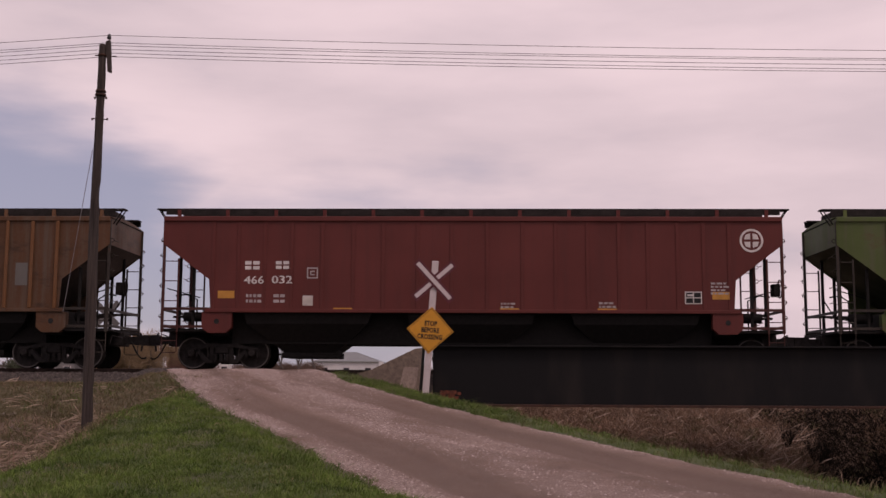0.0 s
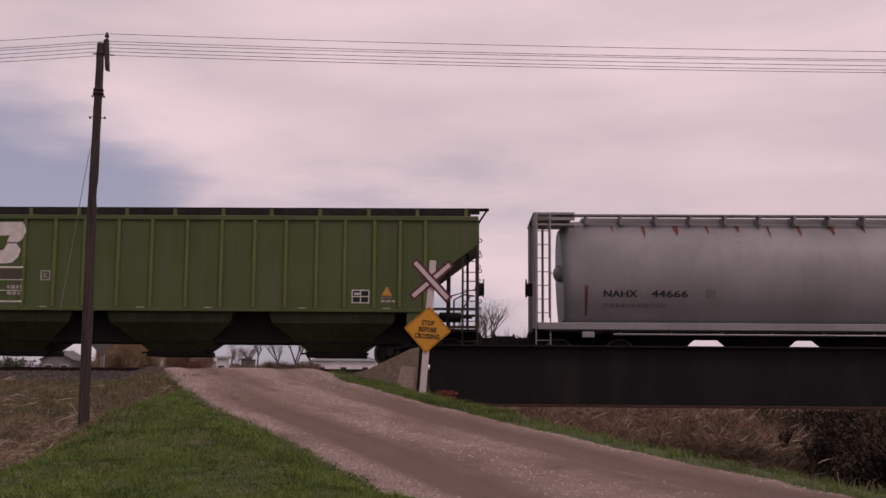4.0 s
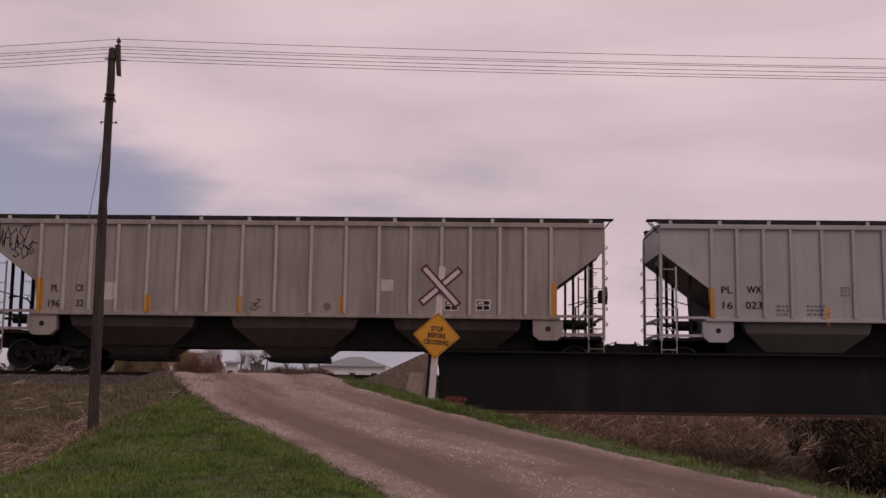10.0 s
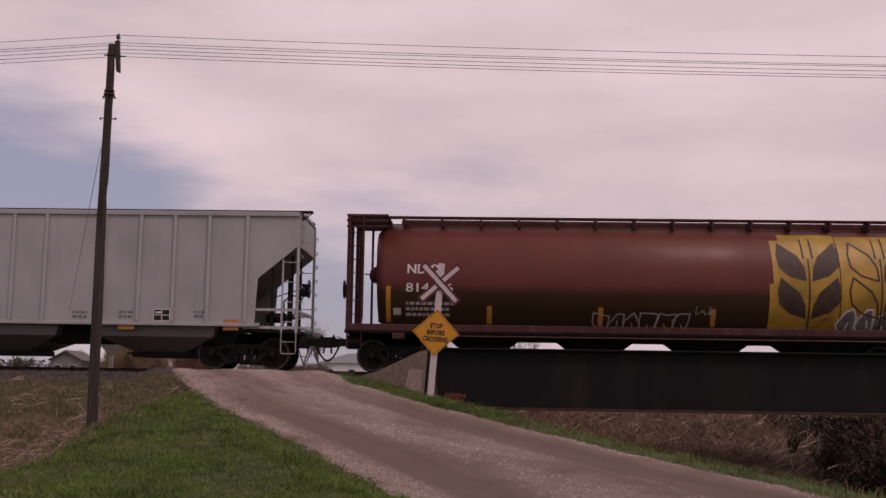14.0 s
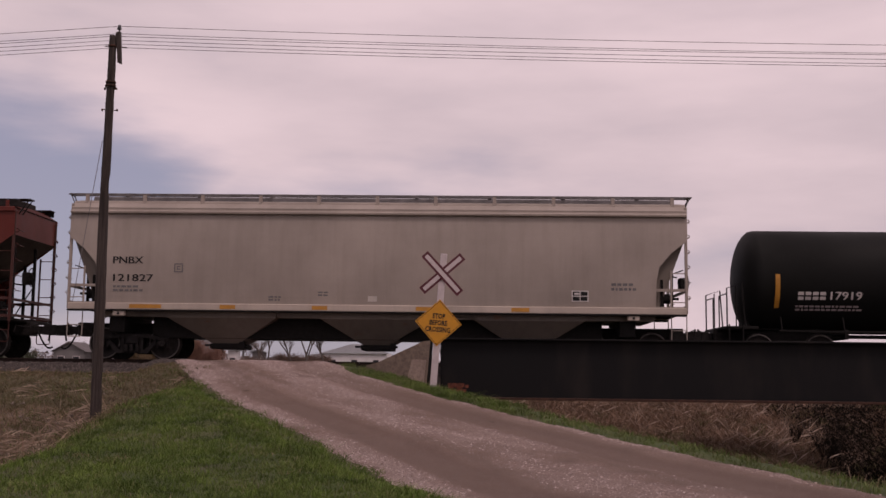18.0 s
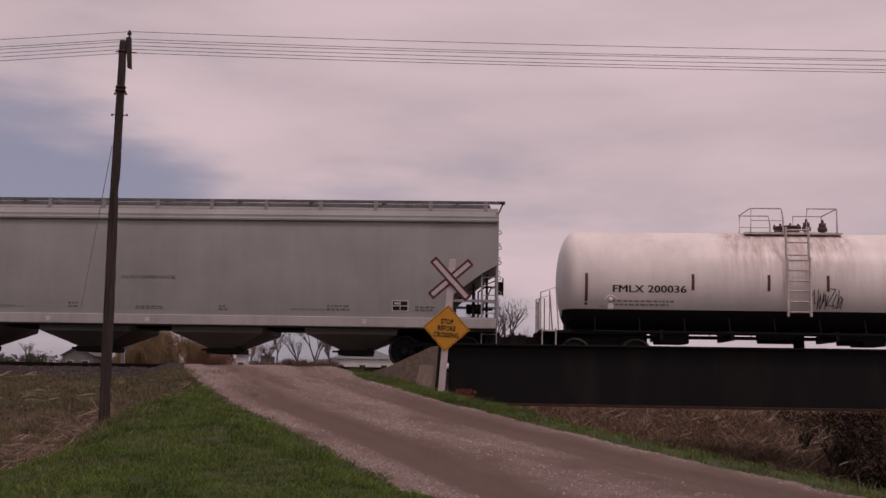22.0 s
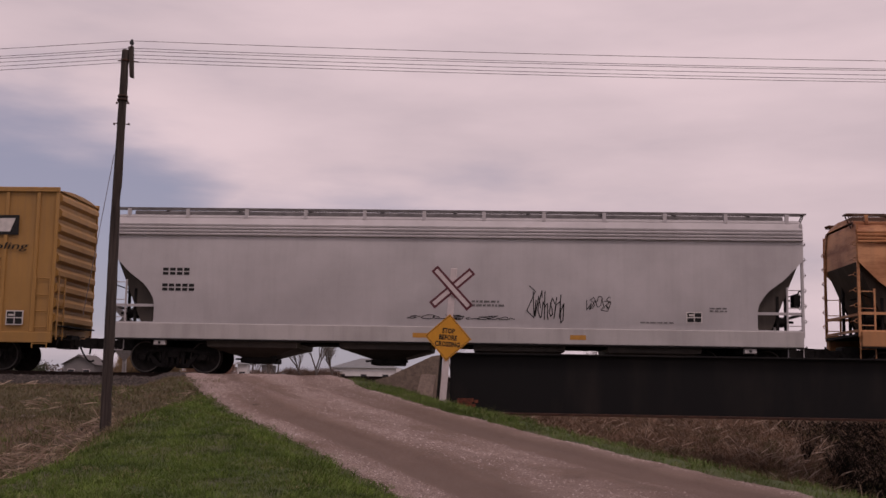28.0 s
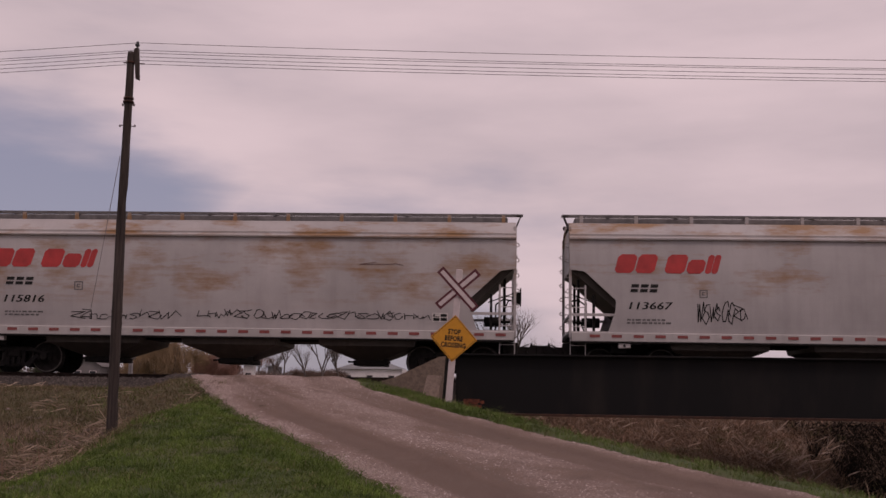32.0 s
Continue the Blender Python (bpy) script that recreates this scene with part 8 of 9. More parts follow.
# white tank car
car_p.text("FMLX 200036", 2.04, 2.18, 0.20, M_INK, 2.03)
car_p.bars(2.04, 1.91, 1.93, 2, 0.095, M_PALEMARK, 0.55, 230)
for x in (1.27,):
    car_p.rect(x, x + 0.08, 1.82, 2.7, M_OXIDE, "reflector")
for x in (4.22, 6.31, 7.93, 9.9,):
    car_p.rect(x, x + 0.08, 2.25, 2.7, M_OXIDE, "reflector")
for x in (12.84,):
    car_p.rect(x, x + 0.09, 1.79, 2.69, M_OXIDE, "reflector")
car_p.rect(10.05, 10.84, 2.26, 2.51, M_REFLECT, "placard", "orange stencilled panel")
car_p.bars(10.1, 2.38, 0.68, 2, 0.095, M_INK, 0.55, 235)
car_p.text("HYDROGEN PEROXIDE", 11.51, 2.86, 0.09, M_INK, 1.35)
car_p.bars(11.68, 2.63, 0.51, 6, 0.103, M_PALEMARK, 0.55, 237)
car_p.bars(12.25, 2.64, 0.47, 6, 0.103, M_PALEMARK, 0.55, 238)
car_p.bars(10.05, 2.06, 1.01, 5, 0.112, M_PALEMARK, 0.55, 239)
car_p.consolidated(11.81, 1.65, None, 0.41, 0.25)
car_p.polys((((12.66, 1.6), (12.84, 1.41), (12.66, 1.22), (12.47, 1.41)),), M_REFLECT, "placard", "yellow hazard diamond", 0.03)
car_p.scribble(7.47, 1.73, 0.92, 0.73, M_INK, 6, 0.014, 242)
# grey hopper with graffiti
car_q.text("WLPX", 1.8, 2.66, 0.19, M_INK, 0.95)
car_q.text("60219", 1.81, 2.16, 0.19, M_INK, 0.95)
car_q.bars(1.8, 1.63, 0.71, 1, 0.120, M_GREY_MARK, 0.55, 246)
for x in (1.39, 17.33,):
    car_q.rect(x, x + 0.11, 1.36, 2.2, M_REFLECT, "reflector")
for x in (3.97, 6.6, 9.27, 12.03, 14.74,):
    car_q.rect(x, x + 0.11, 1.43, 1.87, M_REFLECT, "reflector")
car_q.polys((((3.28, 2.71), (3.62, 2.91), (3.83, 3.03), (4.09, 3.03), (4.32, 2.81), (4.6, 2.44), (4.62, 1.91), (4.49, 1.77), (4.23, 1.8), (4.11, 2.01), (3.86, 2.14), (3.58, 1.96), (3.38, 2.21), (3.34, 2.48)),), M_GREY_PATCH, "graffiti", "grey bubble-shaped graffiti")
car_q.polys((((4.34, 2.94), (4.63, 2.97), (4.89, 3.16), (5.08, 3.06), (5.07, 2.74), (5.18, 2.69), (5.39, 2.77), (5.48, 2.45), (5.55, 1.97), (5.26, 1.89), (5.17, 2.13), (5.1, 1.99), (4.91, 1.94), (4.72, 2.23), (4.68, 2.39), (4.49, 2.6)),), M_GREY_PATCH, "graffiti", "grey bubble-shaped graffiti")
car_q.polys((((5.41, 2.82), (5.54, 3.06), (5.7, 2.99), (6.2, 3.27), (6.29, 3.1), (6.24, 2.73), (6.08, 2.67), (6.09, 2.46), (5.96, 2.46), (6.05, 2.03), (5.87, 1.9), (5.65, 2.03), (5.67, 2.43), (5.56, 2.56)),), M_GREY_PATCH, "graffiti", "grey bubble-shaped graffiti")
car_q.polys((((3.27, 2.67), (3.66, 2.88), (3.62, 2.96), (3.23, 2.74)), ((3.61, 2.86), (3.87, 3.01), (3.83, 3.08), (3.57, 2.93)), ((3.8, 2.99), (4.12, 2.99), (4.12, 3.07), (3.8, 3.07)), ((4.05, 3.02), (4.31, 2.76), (4.37, 2.82), (4.1, 3.08)), ((4.27, 2.81), (4.59, 2.39), (4.65, 2.44), (4.33, 2.85)), ((4.56, 2.47), (4.58, 1.88), (4.66, 1.88), (4.64, 2.47)), ((4.61, 1.96), (4.45, 1.78), (4.5, 1.73), (4.67, 1.9)), ((4.52, 1.81), (4.2, 1.84), (4.2, 1.76), (4.52, 1.73)), ((4.27, 1.79), (4.13, 2.05), (4.06, 2.01), (4.2, 1.75)), ((4.15, 2.03), (3.86, 2.18), (3.82, 2.11), (4.12, 1.96)), ((3.87, 2.19), (3.53, 1.98), (3.58, 1.91), (3.91, 2.12)), ((3.63, 1.96), (3.39, 2.26), (3.33, 2.21), (3.57, 1.91)), ((3.42, 2.19), (3.38, 2.51), (3.3, 2.5), (3.34, 2.18)), ((3.39, 2.46), (3.31, 2.75), (3.23, 2.73), (3.31, 2.44)), ((4.32, 2.9), (4.67, 2.94), (4.65, 3.02), (4.31, 2.98)), ((4.63, 2.92), (4.94, 3.15), (4.89, 3.21), (4.59, 2.99)), ((4.85, 3.14), (5.09, 3.01), (5.13, 3.08), (4.89, 3.21)), ((5.04, 3.09), (5.03, 2.71), (5.11, 2.71), (5.12, 3.08)), ((5.03, 2.71), (5.19, 2.64), (5.22, 2.71), (5.06, 2.79)), ((5.17, 2.64), (5.43, 2.74), (5.4, 2.82), (5.14, 2.71)), ((5.34, 2.79), (5.45, 2.41), (5.53, 2.43), (5.42, 2.81)), ((5.44, 2.47), (5.51, 1.94), (5.59, 1.95), (5.52, 2.48)), ((5.57, 2.02), (5.22, 1.92), (5.25, 1.84), (5.59, 1.94)), ((5.31, 1.88), (5.2, 2.17), (5.12, 2.14), (5.23, 1.85)), ((5.15, 2.17), (5.05, 1.99), (5.12, 1.95), (5.22, 2.13)), ((5.11, 2.04), (4.87, 1.97), (4.9, 1.89), (5.14, 1.96)), ((4.96, 1.94), (4.73, 2.27), (4.67, 2.23), (4.9, 1.89)), ((4.76, 2.21), (4.72, 2.42), (4.64, 2.41), (4.68, 2.19)), ((4.73, 2.39), (4.5, 2.64), (4.44, 2.59), (4.67, 2.34)), ((4.53, 2.59), (4.36, 2.98), (4.29, 2.95), (4.46, 2.56)), ((5.44, 2.78), (5.59, 3.07), (5.51, 3.11), (5.36, 2.82)), ((5.5, 3.04), (5.71, 2.94), (5.74, 3.01), (5.53, 3.11)), ((5.7, 2.94), (6.24, 3.25), (6.2, 3.32), (5.66, 3.01)), ((6.15, 3.28), (6.27, 3.06), (6.34, 3.09), (6.22, 3.31)), ((6.26, 3.13), (6.2, 2.71), (6.28, 2.69), (6.34, 3.12)), ((6.25, 2.77), (6.04, 2.7), (6.07, 2.62), (6.28, 2.7)), ((6.04, 2.7), (6.05, 2.43), (6.13, 2.43), (6.12, 2.7)), ((6.12, 2.5), (5.93, 2.5), (5.93, 2.42), (6.12, 2.42)), ((5.91, 2.48), (6.02, 2.0), (6.1, 2.01), (5.99, 2.49)), ((6.05, 2.08), (5.83, 1.91), (5.87, 1.85), (6.1, 2.02)), ((5.92, 1.92), (5.65, 2.08), (5.61, 2.01), (5.88, 1.85)), ((5.69, 2.0), (5.71, 2.45), (5.63, 2.46), (5.61, 2.0)), ((5.72, 2.43), (5.57, 2.6), (5.51, 2.55), (5.66, 2.38)), ((5.6, 2.55), (5.43, 2.87), (5.36, 2.83), (5.53, 2.51)), ((4.1, 2.54), (4.2, 2.45), (4.11, 2.35), (4.03, 2.45)), ((4.98, 2.33), (5.08, 2.24), (4.99, 2.14), (4.9, 2.24)),), M_SPRAYDARK, "graffiti_outline", "dark spray outline", 0.012)
car_q.polys((((13.25, 2.03), (13.8, 2.07), (13.95, 2.01), (14.45, 2.01), (14.45, 1.68), (14.29, 1.66), (14.22, 1.75), (14.11, 1.75), (14.06, 1.59), (14.42, 1.57), (14.19, 1.38), (14.19, 1.12), (14.58, 1.08), (14.69, 1.0), (13.39, 0.98), (13.54, 1.11), (13.8, 1.2), (13.8, 1.38), (13.7, 1.59), (13.67, 1.85)),), M_GREYGREEN, "graffiti", "grey-green block graffiti")
car_q.polys((((15.31, 1.98), (15.91, 2.01), (16.17, 1.96), (16.16, 1.47), (16.24, 1.15), (16.32, 1.03), (15.1, 1.01), (15.36, 1.12), (15.44, 1.48), (15.36, 1.72)),), M_GREYGREEN, "graffiti", "grey-green block graffiti")
car_q.rect(15.49, 15.93, 1.49, 1.8, M_GHOST, "stencil_panel")
car_q.scribble(9.75, 1.51, 2.30, 0.68, M_GREY_MARK, 9, 0.012, 256)
car_q.scribble(12.44, 1.06, 1.18, 0.77, M_GREY_MARK, 6, 0.012, 257)
car_q.scribble(3.37, 1.47, 0.52, 0.36, M_GREY_MARK, 3, 0.012, 258)
car_q.scribble(5.08, 1.03, 1.77, 0.73, M_GREY_MARK, 6, 0.012, 259)
car_q.bars(15.6, 2.43, 1.09, 3, 0.113, M_GREY_MARK, 0.55, 260)
car_q.consolidated(16.21, 1.66, None, 0.44, 0.28)
car_q.bars(3.98, 1.13, 1.17, 1, 0.110, M_INK, 0.55, 262)
car_q.rect(9.0, 9.73, 1.92, 2.15, M_GREY_PATCH, "stencil_panel")
car_q.polys((((6.81, 2.47), (7.2, 2.87), (7.51, 2.96), (8.0, 2.64), (7.85, 2.4), (7.21, 2.31)),), M_GHOST, "graffiti", "ghost of scrubbed graffiti")
# yellow box car
car_r.lift = 0.054
car_r.text("next", 0.83, 3.93, 0.14, M_INK, 0.62, 0.3)
car_r.text("load", 0.84, 3.72, 0.14, M_INK, 0.58, 0.3)
car_r.text("any", 3.62, 3.96, 0.14, M_INK, 0.54, 0.3)
car_r.text("road", 3.57, 3.73, 0.14, M_INK, 0.60, 0.3)
car_r.text("TB", 0.84, 2.58, 0.20, M_INK, 0.48, 0.25)
car_r.text("OX", 1.74, 2.59, 0.20, M_INK, 0.49, 0.25)
car_r.text("66", 0.86, 2.09, 0.20, M_INK, 0.43, 0.25)
car_r.text("06", 1.72, 2.1, 0.20, M_INK, 0.45, 0.25)
car_r.text("07", 2.75, 2.09, 0.20, M_INK, 0.49, 0.25)
car_r.polys((((1.74, 4.39), (2.2, 4.12), (2.28, 4.26), (1.82, 4.53)), ((2.2, 4.12), (2.4, 3.99), (2.51, 4.1), (2.28, 4.26)), ((2.4, 3.99), (2.46, 3.87), (2.62, 3.87), (2.51, 4.1)), ((2.46, 3.87), (2.41, 3.74), (2.53, 3.64), (2.62, 3.87)), ((2.41, 3.74), (2.22, 3.59), (2.31, 3.46), (2.53, 3.64)), ((2.22, 3.59), (1.78, 3.32), (1.87, 3.18), (2.31, 3.46)), ((2.73, 4.0), (2.93, 4.16), (2.83, 4.29), (2.63, 4.13)), ((2.93, 4.16), (3.22, 4.37), (3.12, 4.5), (2.83, 4.29)), ((2.65, 3.6), (2.86, 3.44), (2.96, 3.57), (2.74, 3.72)), ((2.86, 3.44), (3.16, 3.22), (3.25, 3.34), (2.96, 3.57)),), M_BLUE, "emblem", "blue chevron of the crossing emblem")
car_r.polys((((1.68, 4.16), (2.03, 3.96), (2.14, 4.12), (1.77, 4.33)), ((2.03, 3.96), (2.17, 3.86), (2.37, 3.87), (2.14, 4.12)), ((2.17, 3.86), (2.04, 3.76), (2.16, 3.61), (2.37, 3.87)), ((2.04, 3.76), (1.7, 3.54), (1.81, 3.38), (2.16, 3.61)), ((2.84, 3.82), (3.06, 4.01), (2.95, 4.15), (2.72, 3.95)), ((3.06, 4.01), (3.3, 4.17), (3.21, 4.32), (2.95, 4.15)), ((2.73, 3.77), (2.97, 3.58), (3.07, 3.72), (2.84, 3.91)), ((2.97, 3.58), (3.23, 3.41), (3.32, 3.56), (3.07, 3.72)),), M_RED, "emblem", "red chevron of the crossing emblem")
car_r.rect(15.52, 17.98, 3.84, 4.41, M_INK, "emblem", "black emblem panel")
car_r.polys((((15.88, 4.3), (16.47, 4.3), (16.34, 3.92), (15.75, 3.91)), ((16.63, 4.3), (17.22, 4.31), (17.08, 3.93), (16.49, 3.92)), ((17.37, 4.31), (17.87, 4.32), (17.73, 3.93), (17.24, 3.93)),), M_LETTER_W, "emblem", "white slanted blocks", 0.058)
car_r.text("Railcar Pooling", 15.15, 3.43, 0.20, M_INK, 3.14, 0.2)
car_r.text("Experts", 15.99, 3.05, 0.20, M_INK, 1.52, 0.2)
car_r.marks(7, 15.94, 2.61, 0.17, 1.56, M_INK, 0.2)
car_r.lift = 0.11
car_r.text("CLOSE THIS DOOR", 7.88, 4.26, 0.09, M_LETTER_W, 1.03)
car_r.text("BEFORE CLOSING", 7.88, 4.14, 0.09, M_LETTER_W, 1.03)
car_r.text("MAIN DOOR", 8.05, 4.02, 0.09, M_LETTER_W, 0.70)
car_r.text("CLOSE AND LOCK", 10.45, 4.25, 0.09, M_LETTER_W, 1.08)
car_r.text("BOTH DOORS BEFORE", 10.36, 4.13, 0.09, M_LETTER_W, 1.26)
car_r.text("MOVING CAR", 10.63, 4.01, 0.09, M_LETTER_W, 0.72)
car_r.rect(8.0, 8.25, 2.68, 2.9, M_LETTER_W, "stencil_panel")
car_r.rect(8.18, 8.39, 1.81, 2.03, M_LETTER_W, "stencil_panel")
car_r.rect(10.77, 10.96, 1.83, 2.03, M_LETTER_W, "stencil_panel")
car_r.rect(9.99, 10.15, 1.32, 1.78, M_REFLECT, "stencil_panel")
car_r.bars(7.51, 1.76, 0.52, 3, 0.097, M_LETTER_FADE, 0.55, 294)
car_r.bars(9.95, 3.30, 0.32, 2, 0.080, M_LETTER_W, 0.55, 295)
car_r.bars(11.19, 2.69, 0.71, 2, 0.105, M_LETTER_FADE, 0.55, 296)
car_r.bars(11.29, 1.78, 0.76, 5, 0.098, M_LETTER_FADE, 0.55, 297)
car_r.scribble(8.19, 2.19, 0.45, 0.20, M_LETTER_W, 3, 0.012, 298)
car_r.scribble(10.77, 2.22, 0.47, 0.20, M_LETTER_W, 3, 0.012, 299)
car_r.scribble(8.66, 2.64, 0.30, 0.20, M_LETTER_W, 2, 0.012, 300)
car_r.lift = 0.054
car_r.polys((((12.54, 1.5), (12.64, 1.68), (12.93, 1.8), (13.24, 1.84), (13.39, 1.72), (13.36, 1.46), (13.46, 1.25), (13.49, 0.99), (13.41, 0.78), (13.41, 0.67), (12.76, 0.66), (12.74, 0.9), (12.59, 1.24)),), M_SPRAYPALE, "graffiti", "pale outlined blue bubble graffiti", 0.053)
car_r.polys((((13.36, 1.35), (13.47, 1.66), (13.65, 1.8), (13.91, 1.7), (13.93, 1.57), (13.8, 1.43), (13.9, 1.25), (13.95, 0.94), (13.9, 0.81), (13.48, 0.68), (13.46, 0.99)),), M_SPRAYPALE, "graffiti", "pale outlined blue bubble graffiti", 0.053)
car_r.polys((((13.8, 1.43), (14.04, 1.75), (14.19, 1.75), (14.24, 1.62), (14.32, 1.78), (14.53, 1.81), (14.54, 1.37), (14.51, 0.82), (13.95, 0.79)),), M_SPRAYPALE, "graffiti", "pale outlined blue bubble graffiti", 0.053)
car_r.polys((((14.73, 1.47), (14.78, 1.66), (14.91, 1.76), (15.02, 1.74), (15.0, 0.93), (14.85, 0.93), (14.83, 1.27)),), M_SPRAYPALE, "graffiti", "pale outlined blue bubble graffiti", 0.053)
car_r.polys((((15.06, 1.01), (15.35, 1.53), (15.4, 1.77), (15.56, 1.74), (15.71, 1.54), (15.7, 1.28), (15.8, 1.07), (15.77, 0.76), (15.33, 0.69)),), M_SPRAYPALE, "graffiti", "pale outlined blue bubble graffiti", 0.053)
car_r.polys((((12.62, 1.52), (12.72, 1.65), (12.98, 1.75), (13.24, 1.79), (13.31, 1.71), (13.31, 1.51), (13.26, 1.45), (13.03, 1.48), (13.02, 1.42), (13.28, 1.4), (13.31, 1.27), (13.15, 1.22), (13.36, 1.12), (13.42, 0.96), (13.35, 0.68), (12.92, 0.67), (12.86, 0.9), (12.77, 1.24)),), M_SPRAYBLUE, "graffiti", "blue spray fill", 0.057)
car_r.polys((((13.41, 1.35), (13.52, 1.61), (13.68, 1.73), (13.85, 1.66), (13.8, 1.54), (13.57, 1.2), (13.54, 1.12), (13.75, 1.25), (13.85, 0.99), (13.9, 0.84), (13.54, 0.71), (13.49, 1.04)),), M_SPRAYBLUE, "graffiti", "blue spray fill", 0.057)
car_r.polys((((13.91, 1.51), (14.06, 1.68), (14.14, 1.65), (14.14, 1.36), (14.21, 1.18), (14.27, 1.26), (14.24, 1.67), (14.49, 1.74), (14.5, 1.37), (14.44, 0.85), (14.05, 0.84), (13.95, 1.15)),), M_SPRAYBLUE, "graffiti", "blue spray fill", 0.057)
car_r.polys((((14.97, 1.76), (15.35, 1.79), (15.35, 1.58), (15.13, 1.06), (14.98, 0.91)),), M_SPRAYBLUE, "graffiti", "blue spray fill", 0.057)
car_r.polys((((15.19, 1.06), (15.37, 1.48), (15.45, 1.7), (15.56, 1.66), (15.64, 1.51), (15.63, 1.28), (15.39, 1.2), (15.42, 1.14), (15.65, 1.2), (15.74, 1.05), (15.69, 0.76), (15.46, 0.73), (15.34, 0.86)),), M_SPRAYBLUE, "graffiti", "blue spray fill", 0.057)
car_r.polys((((14.56, 1.21), (14.75, 1.34), (14.91, 1.22), (14.9, 0.75), (14.57, 0.75)),), M_GREY_PATCH, "graffiti", "", 0.055)
car_r.polys((((14.9, 0.89), (15.13, 1.04), (15.28, 0.7), (14.9, 0.7)),), M_GREY_PATCH, "graffiti", "", 0.055)
car_r.polys((((3.08, 0.76), (2.96, 1.07), (2.9, 1.05), (3.02, 0.74)), ((2.96, 1.07), (2.82, 1.48), (2.76, 1.48), (2.9, 1.05)), ((2.82, 1.48), (2.9, 1.64), (2.87, 1.69), (2.76, 1.48)), ((2.9, 1.64), (3.52, 1.82), (3.52, 1.88), (2.87, 1.69)), ((3.52, 1.82), (4.21, 1.73), (4.21, 1.79), (3.52, 1.88)), ((2.81, 1.46), (3.06, 1.69), (3.03, 1.75), (2.76, 1.5)), ((3.06, 1.69), (3.58, 1.85), (3.56, 1.91), (3.03, 1.75)),), M_SPRAYFAINT, "graffiti", "faint grey-blue spray outline", 0.053)
car_r.scribble(2.93, 0.97, 1.09, 0.49, M_SPRAYFAINT, 7, 0.014, 315)
car_r.scribble(0.72, 1.65, 0.65, 0.31, M_INK, 4, 0.012, 316)
car_r.scribble(0.69, 1.22, 0.86, 0.29, M_INK, 5, 0.012, 317)
for x in (0.82,):
    car_r.rect(x, x + 0.53, 0.93, 1.1, M_REFLECT, "reflector")
car_r.consolidated(17.77, 1.27, None, 0.50, 0.41)
car_r.frame_mark(3.77, 2.34, 0.22, M_GREY_MARK)
car_r.bars(16.93, 1.45, 0.64, 3, 0.077, M_LETTER_FADE, 0.55, 321)
car_r.bars(4.61, 1.11, 0.51, 1, 0.180, M_OXIDE, 0.55, 322)
car_r.bars(5.74, 1.69, 0.32, 2, 0.220, M_OXIDE, 0.55, 323)
car_r.bars(15.97, 1.72, 0.50, 2, 0.115, M_OXIDE, 0.55, 324)
car_r.stop_bar(3.48, 4.29, 4.64, P_BOX)
car_r.stop_bar(3.57, 4.27, 1.66, P_BOX)
car_r.stop_bar(15.06, 15.71, 4.56, P_BOX)
# light grey hopper
car_s.consolidated(16.17, 1.59, None, 0.44, 0.31)
car_s.scribble(11.77, 1.38, 1.06, 1.18, M_INK, 7, 0.016, 330)
car_s.scribble(13.35, 1.87, 0.78, 0.42, M_INK, 5, 0.012, 331)
car_s.scribble(8.45, 1.59, 2.84, 0.13, M_INK, 9, 0.012, 332)
car_s.bars(10.24, 2.08, 0.98, 2, 0.105, M_GREY_MARK, 0.55, 333)
for x in (8.61, 12.97,):
    car_s.rect(x, x + 0.44, 1.08, 1.21, M_REFLECT, "reflector")
car_s.bars(16.81, 1.98, 0.48, 2, 0.075, M_GREY_MARK, 0.55, 335)
car_s.bars(14.91, 1.57, 0.96, 1, 0.070, M_GREY_MARK, 0.55, 336)
car_s.marks(4, 1.5, 2.75, 0.2, 0.8, M_INK)
car_s.marks(5, 1.5, 2.3, 0.2, 0.95, M_INK)
# orange hopper
car_t.text("ROIX", 1.48, 2.43, 0.22, M_INK, 0.70)
car_t.text("57012", 1.48, 2.1, 0.22, M_INK, 0.88)
car_t.bars(1.45, 1.75, 1.10, 2, 0.150, M_GREY_MARK, 0.55, 342)
car_t.frame_mark(2.7, 2.12, 0.25, M_GREY_MARK)
car_t.consolidated(15.22, 1.61, None, 0.50, 0.38)
car_t.polys((((3.5, 0.99), (3.45, 1.41), (4.07, 1.9), (4.07, 2.43), (4.68, 2.53), (5.4, 2.51), (5.62, 2.35), (5.78, 2.05), (5.97, 2.39), (6.2, 2.55), (7.08, 2.6), (7.49, 2.51), (7.42, 2.03), (7.47, 1.63), (7.77, 1.32), (7.86, 1.04)),), M_BUFF, "graffiti", "grey-green painted-over graffiti")
car_t.polys((((10.65, 0.99), (10.61, 1.37), (9.85, 1.65), (9.88, 2.14), (10.12, 2.35), (11.54, 2.53), (12.25, 2.26), (12.65, 1.95), (12.84, 1.61), (12.85, 1.01)),), M_BUFF, "graffiti", "grey-green painted-over graffiti")
car_t.polys((((7.9, 1.04), (7.81, 1.32), (7.53, 1.67), (7.5, 2.06), (7.57, 2.48), (9.0, 2.5), (9.41, 2.22), (9.79, 1.65), (10.54, 1.37), (10.59, 1.02)),), M_BUFF2, "graffiti", "pinkish painted-over graffiti")
car_t.polys((((7.5, 2.51), (7.57, 2.43), (7.49, 2.03), (7.53, 1.63), (7.81, 1.37), (7.89, 1.04), (7.79, 1.04), (7.72, 1.31), (7.42, 1.63), (7.39, 2.03)),), M_INK, "graffiti", "", 0.012)
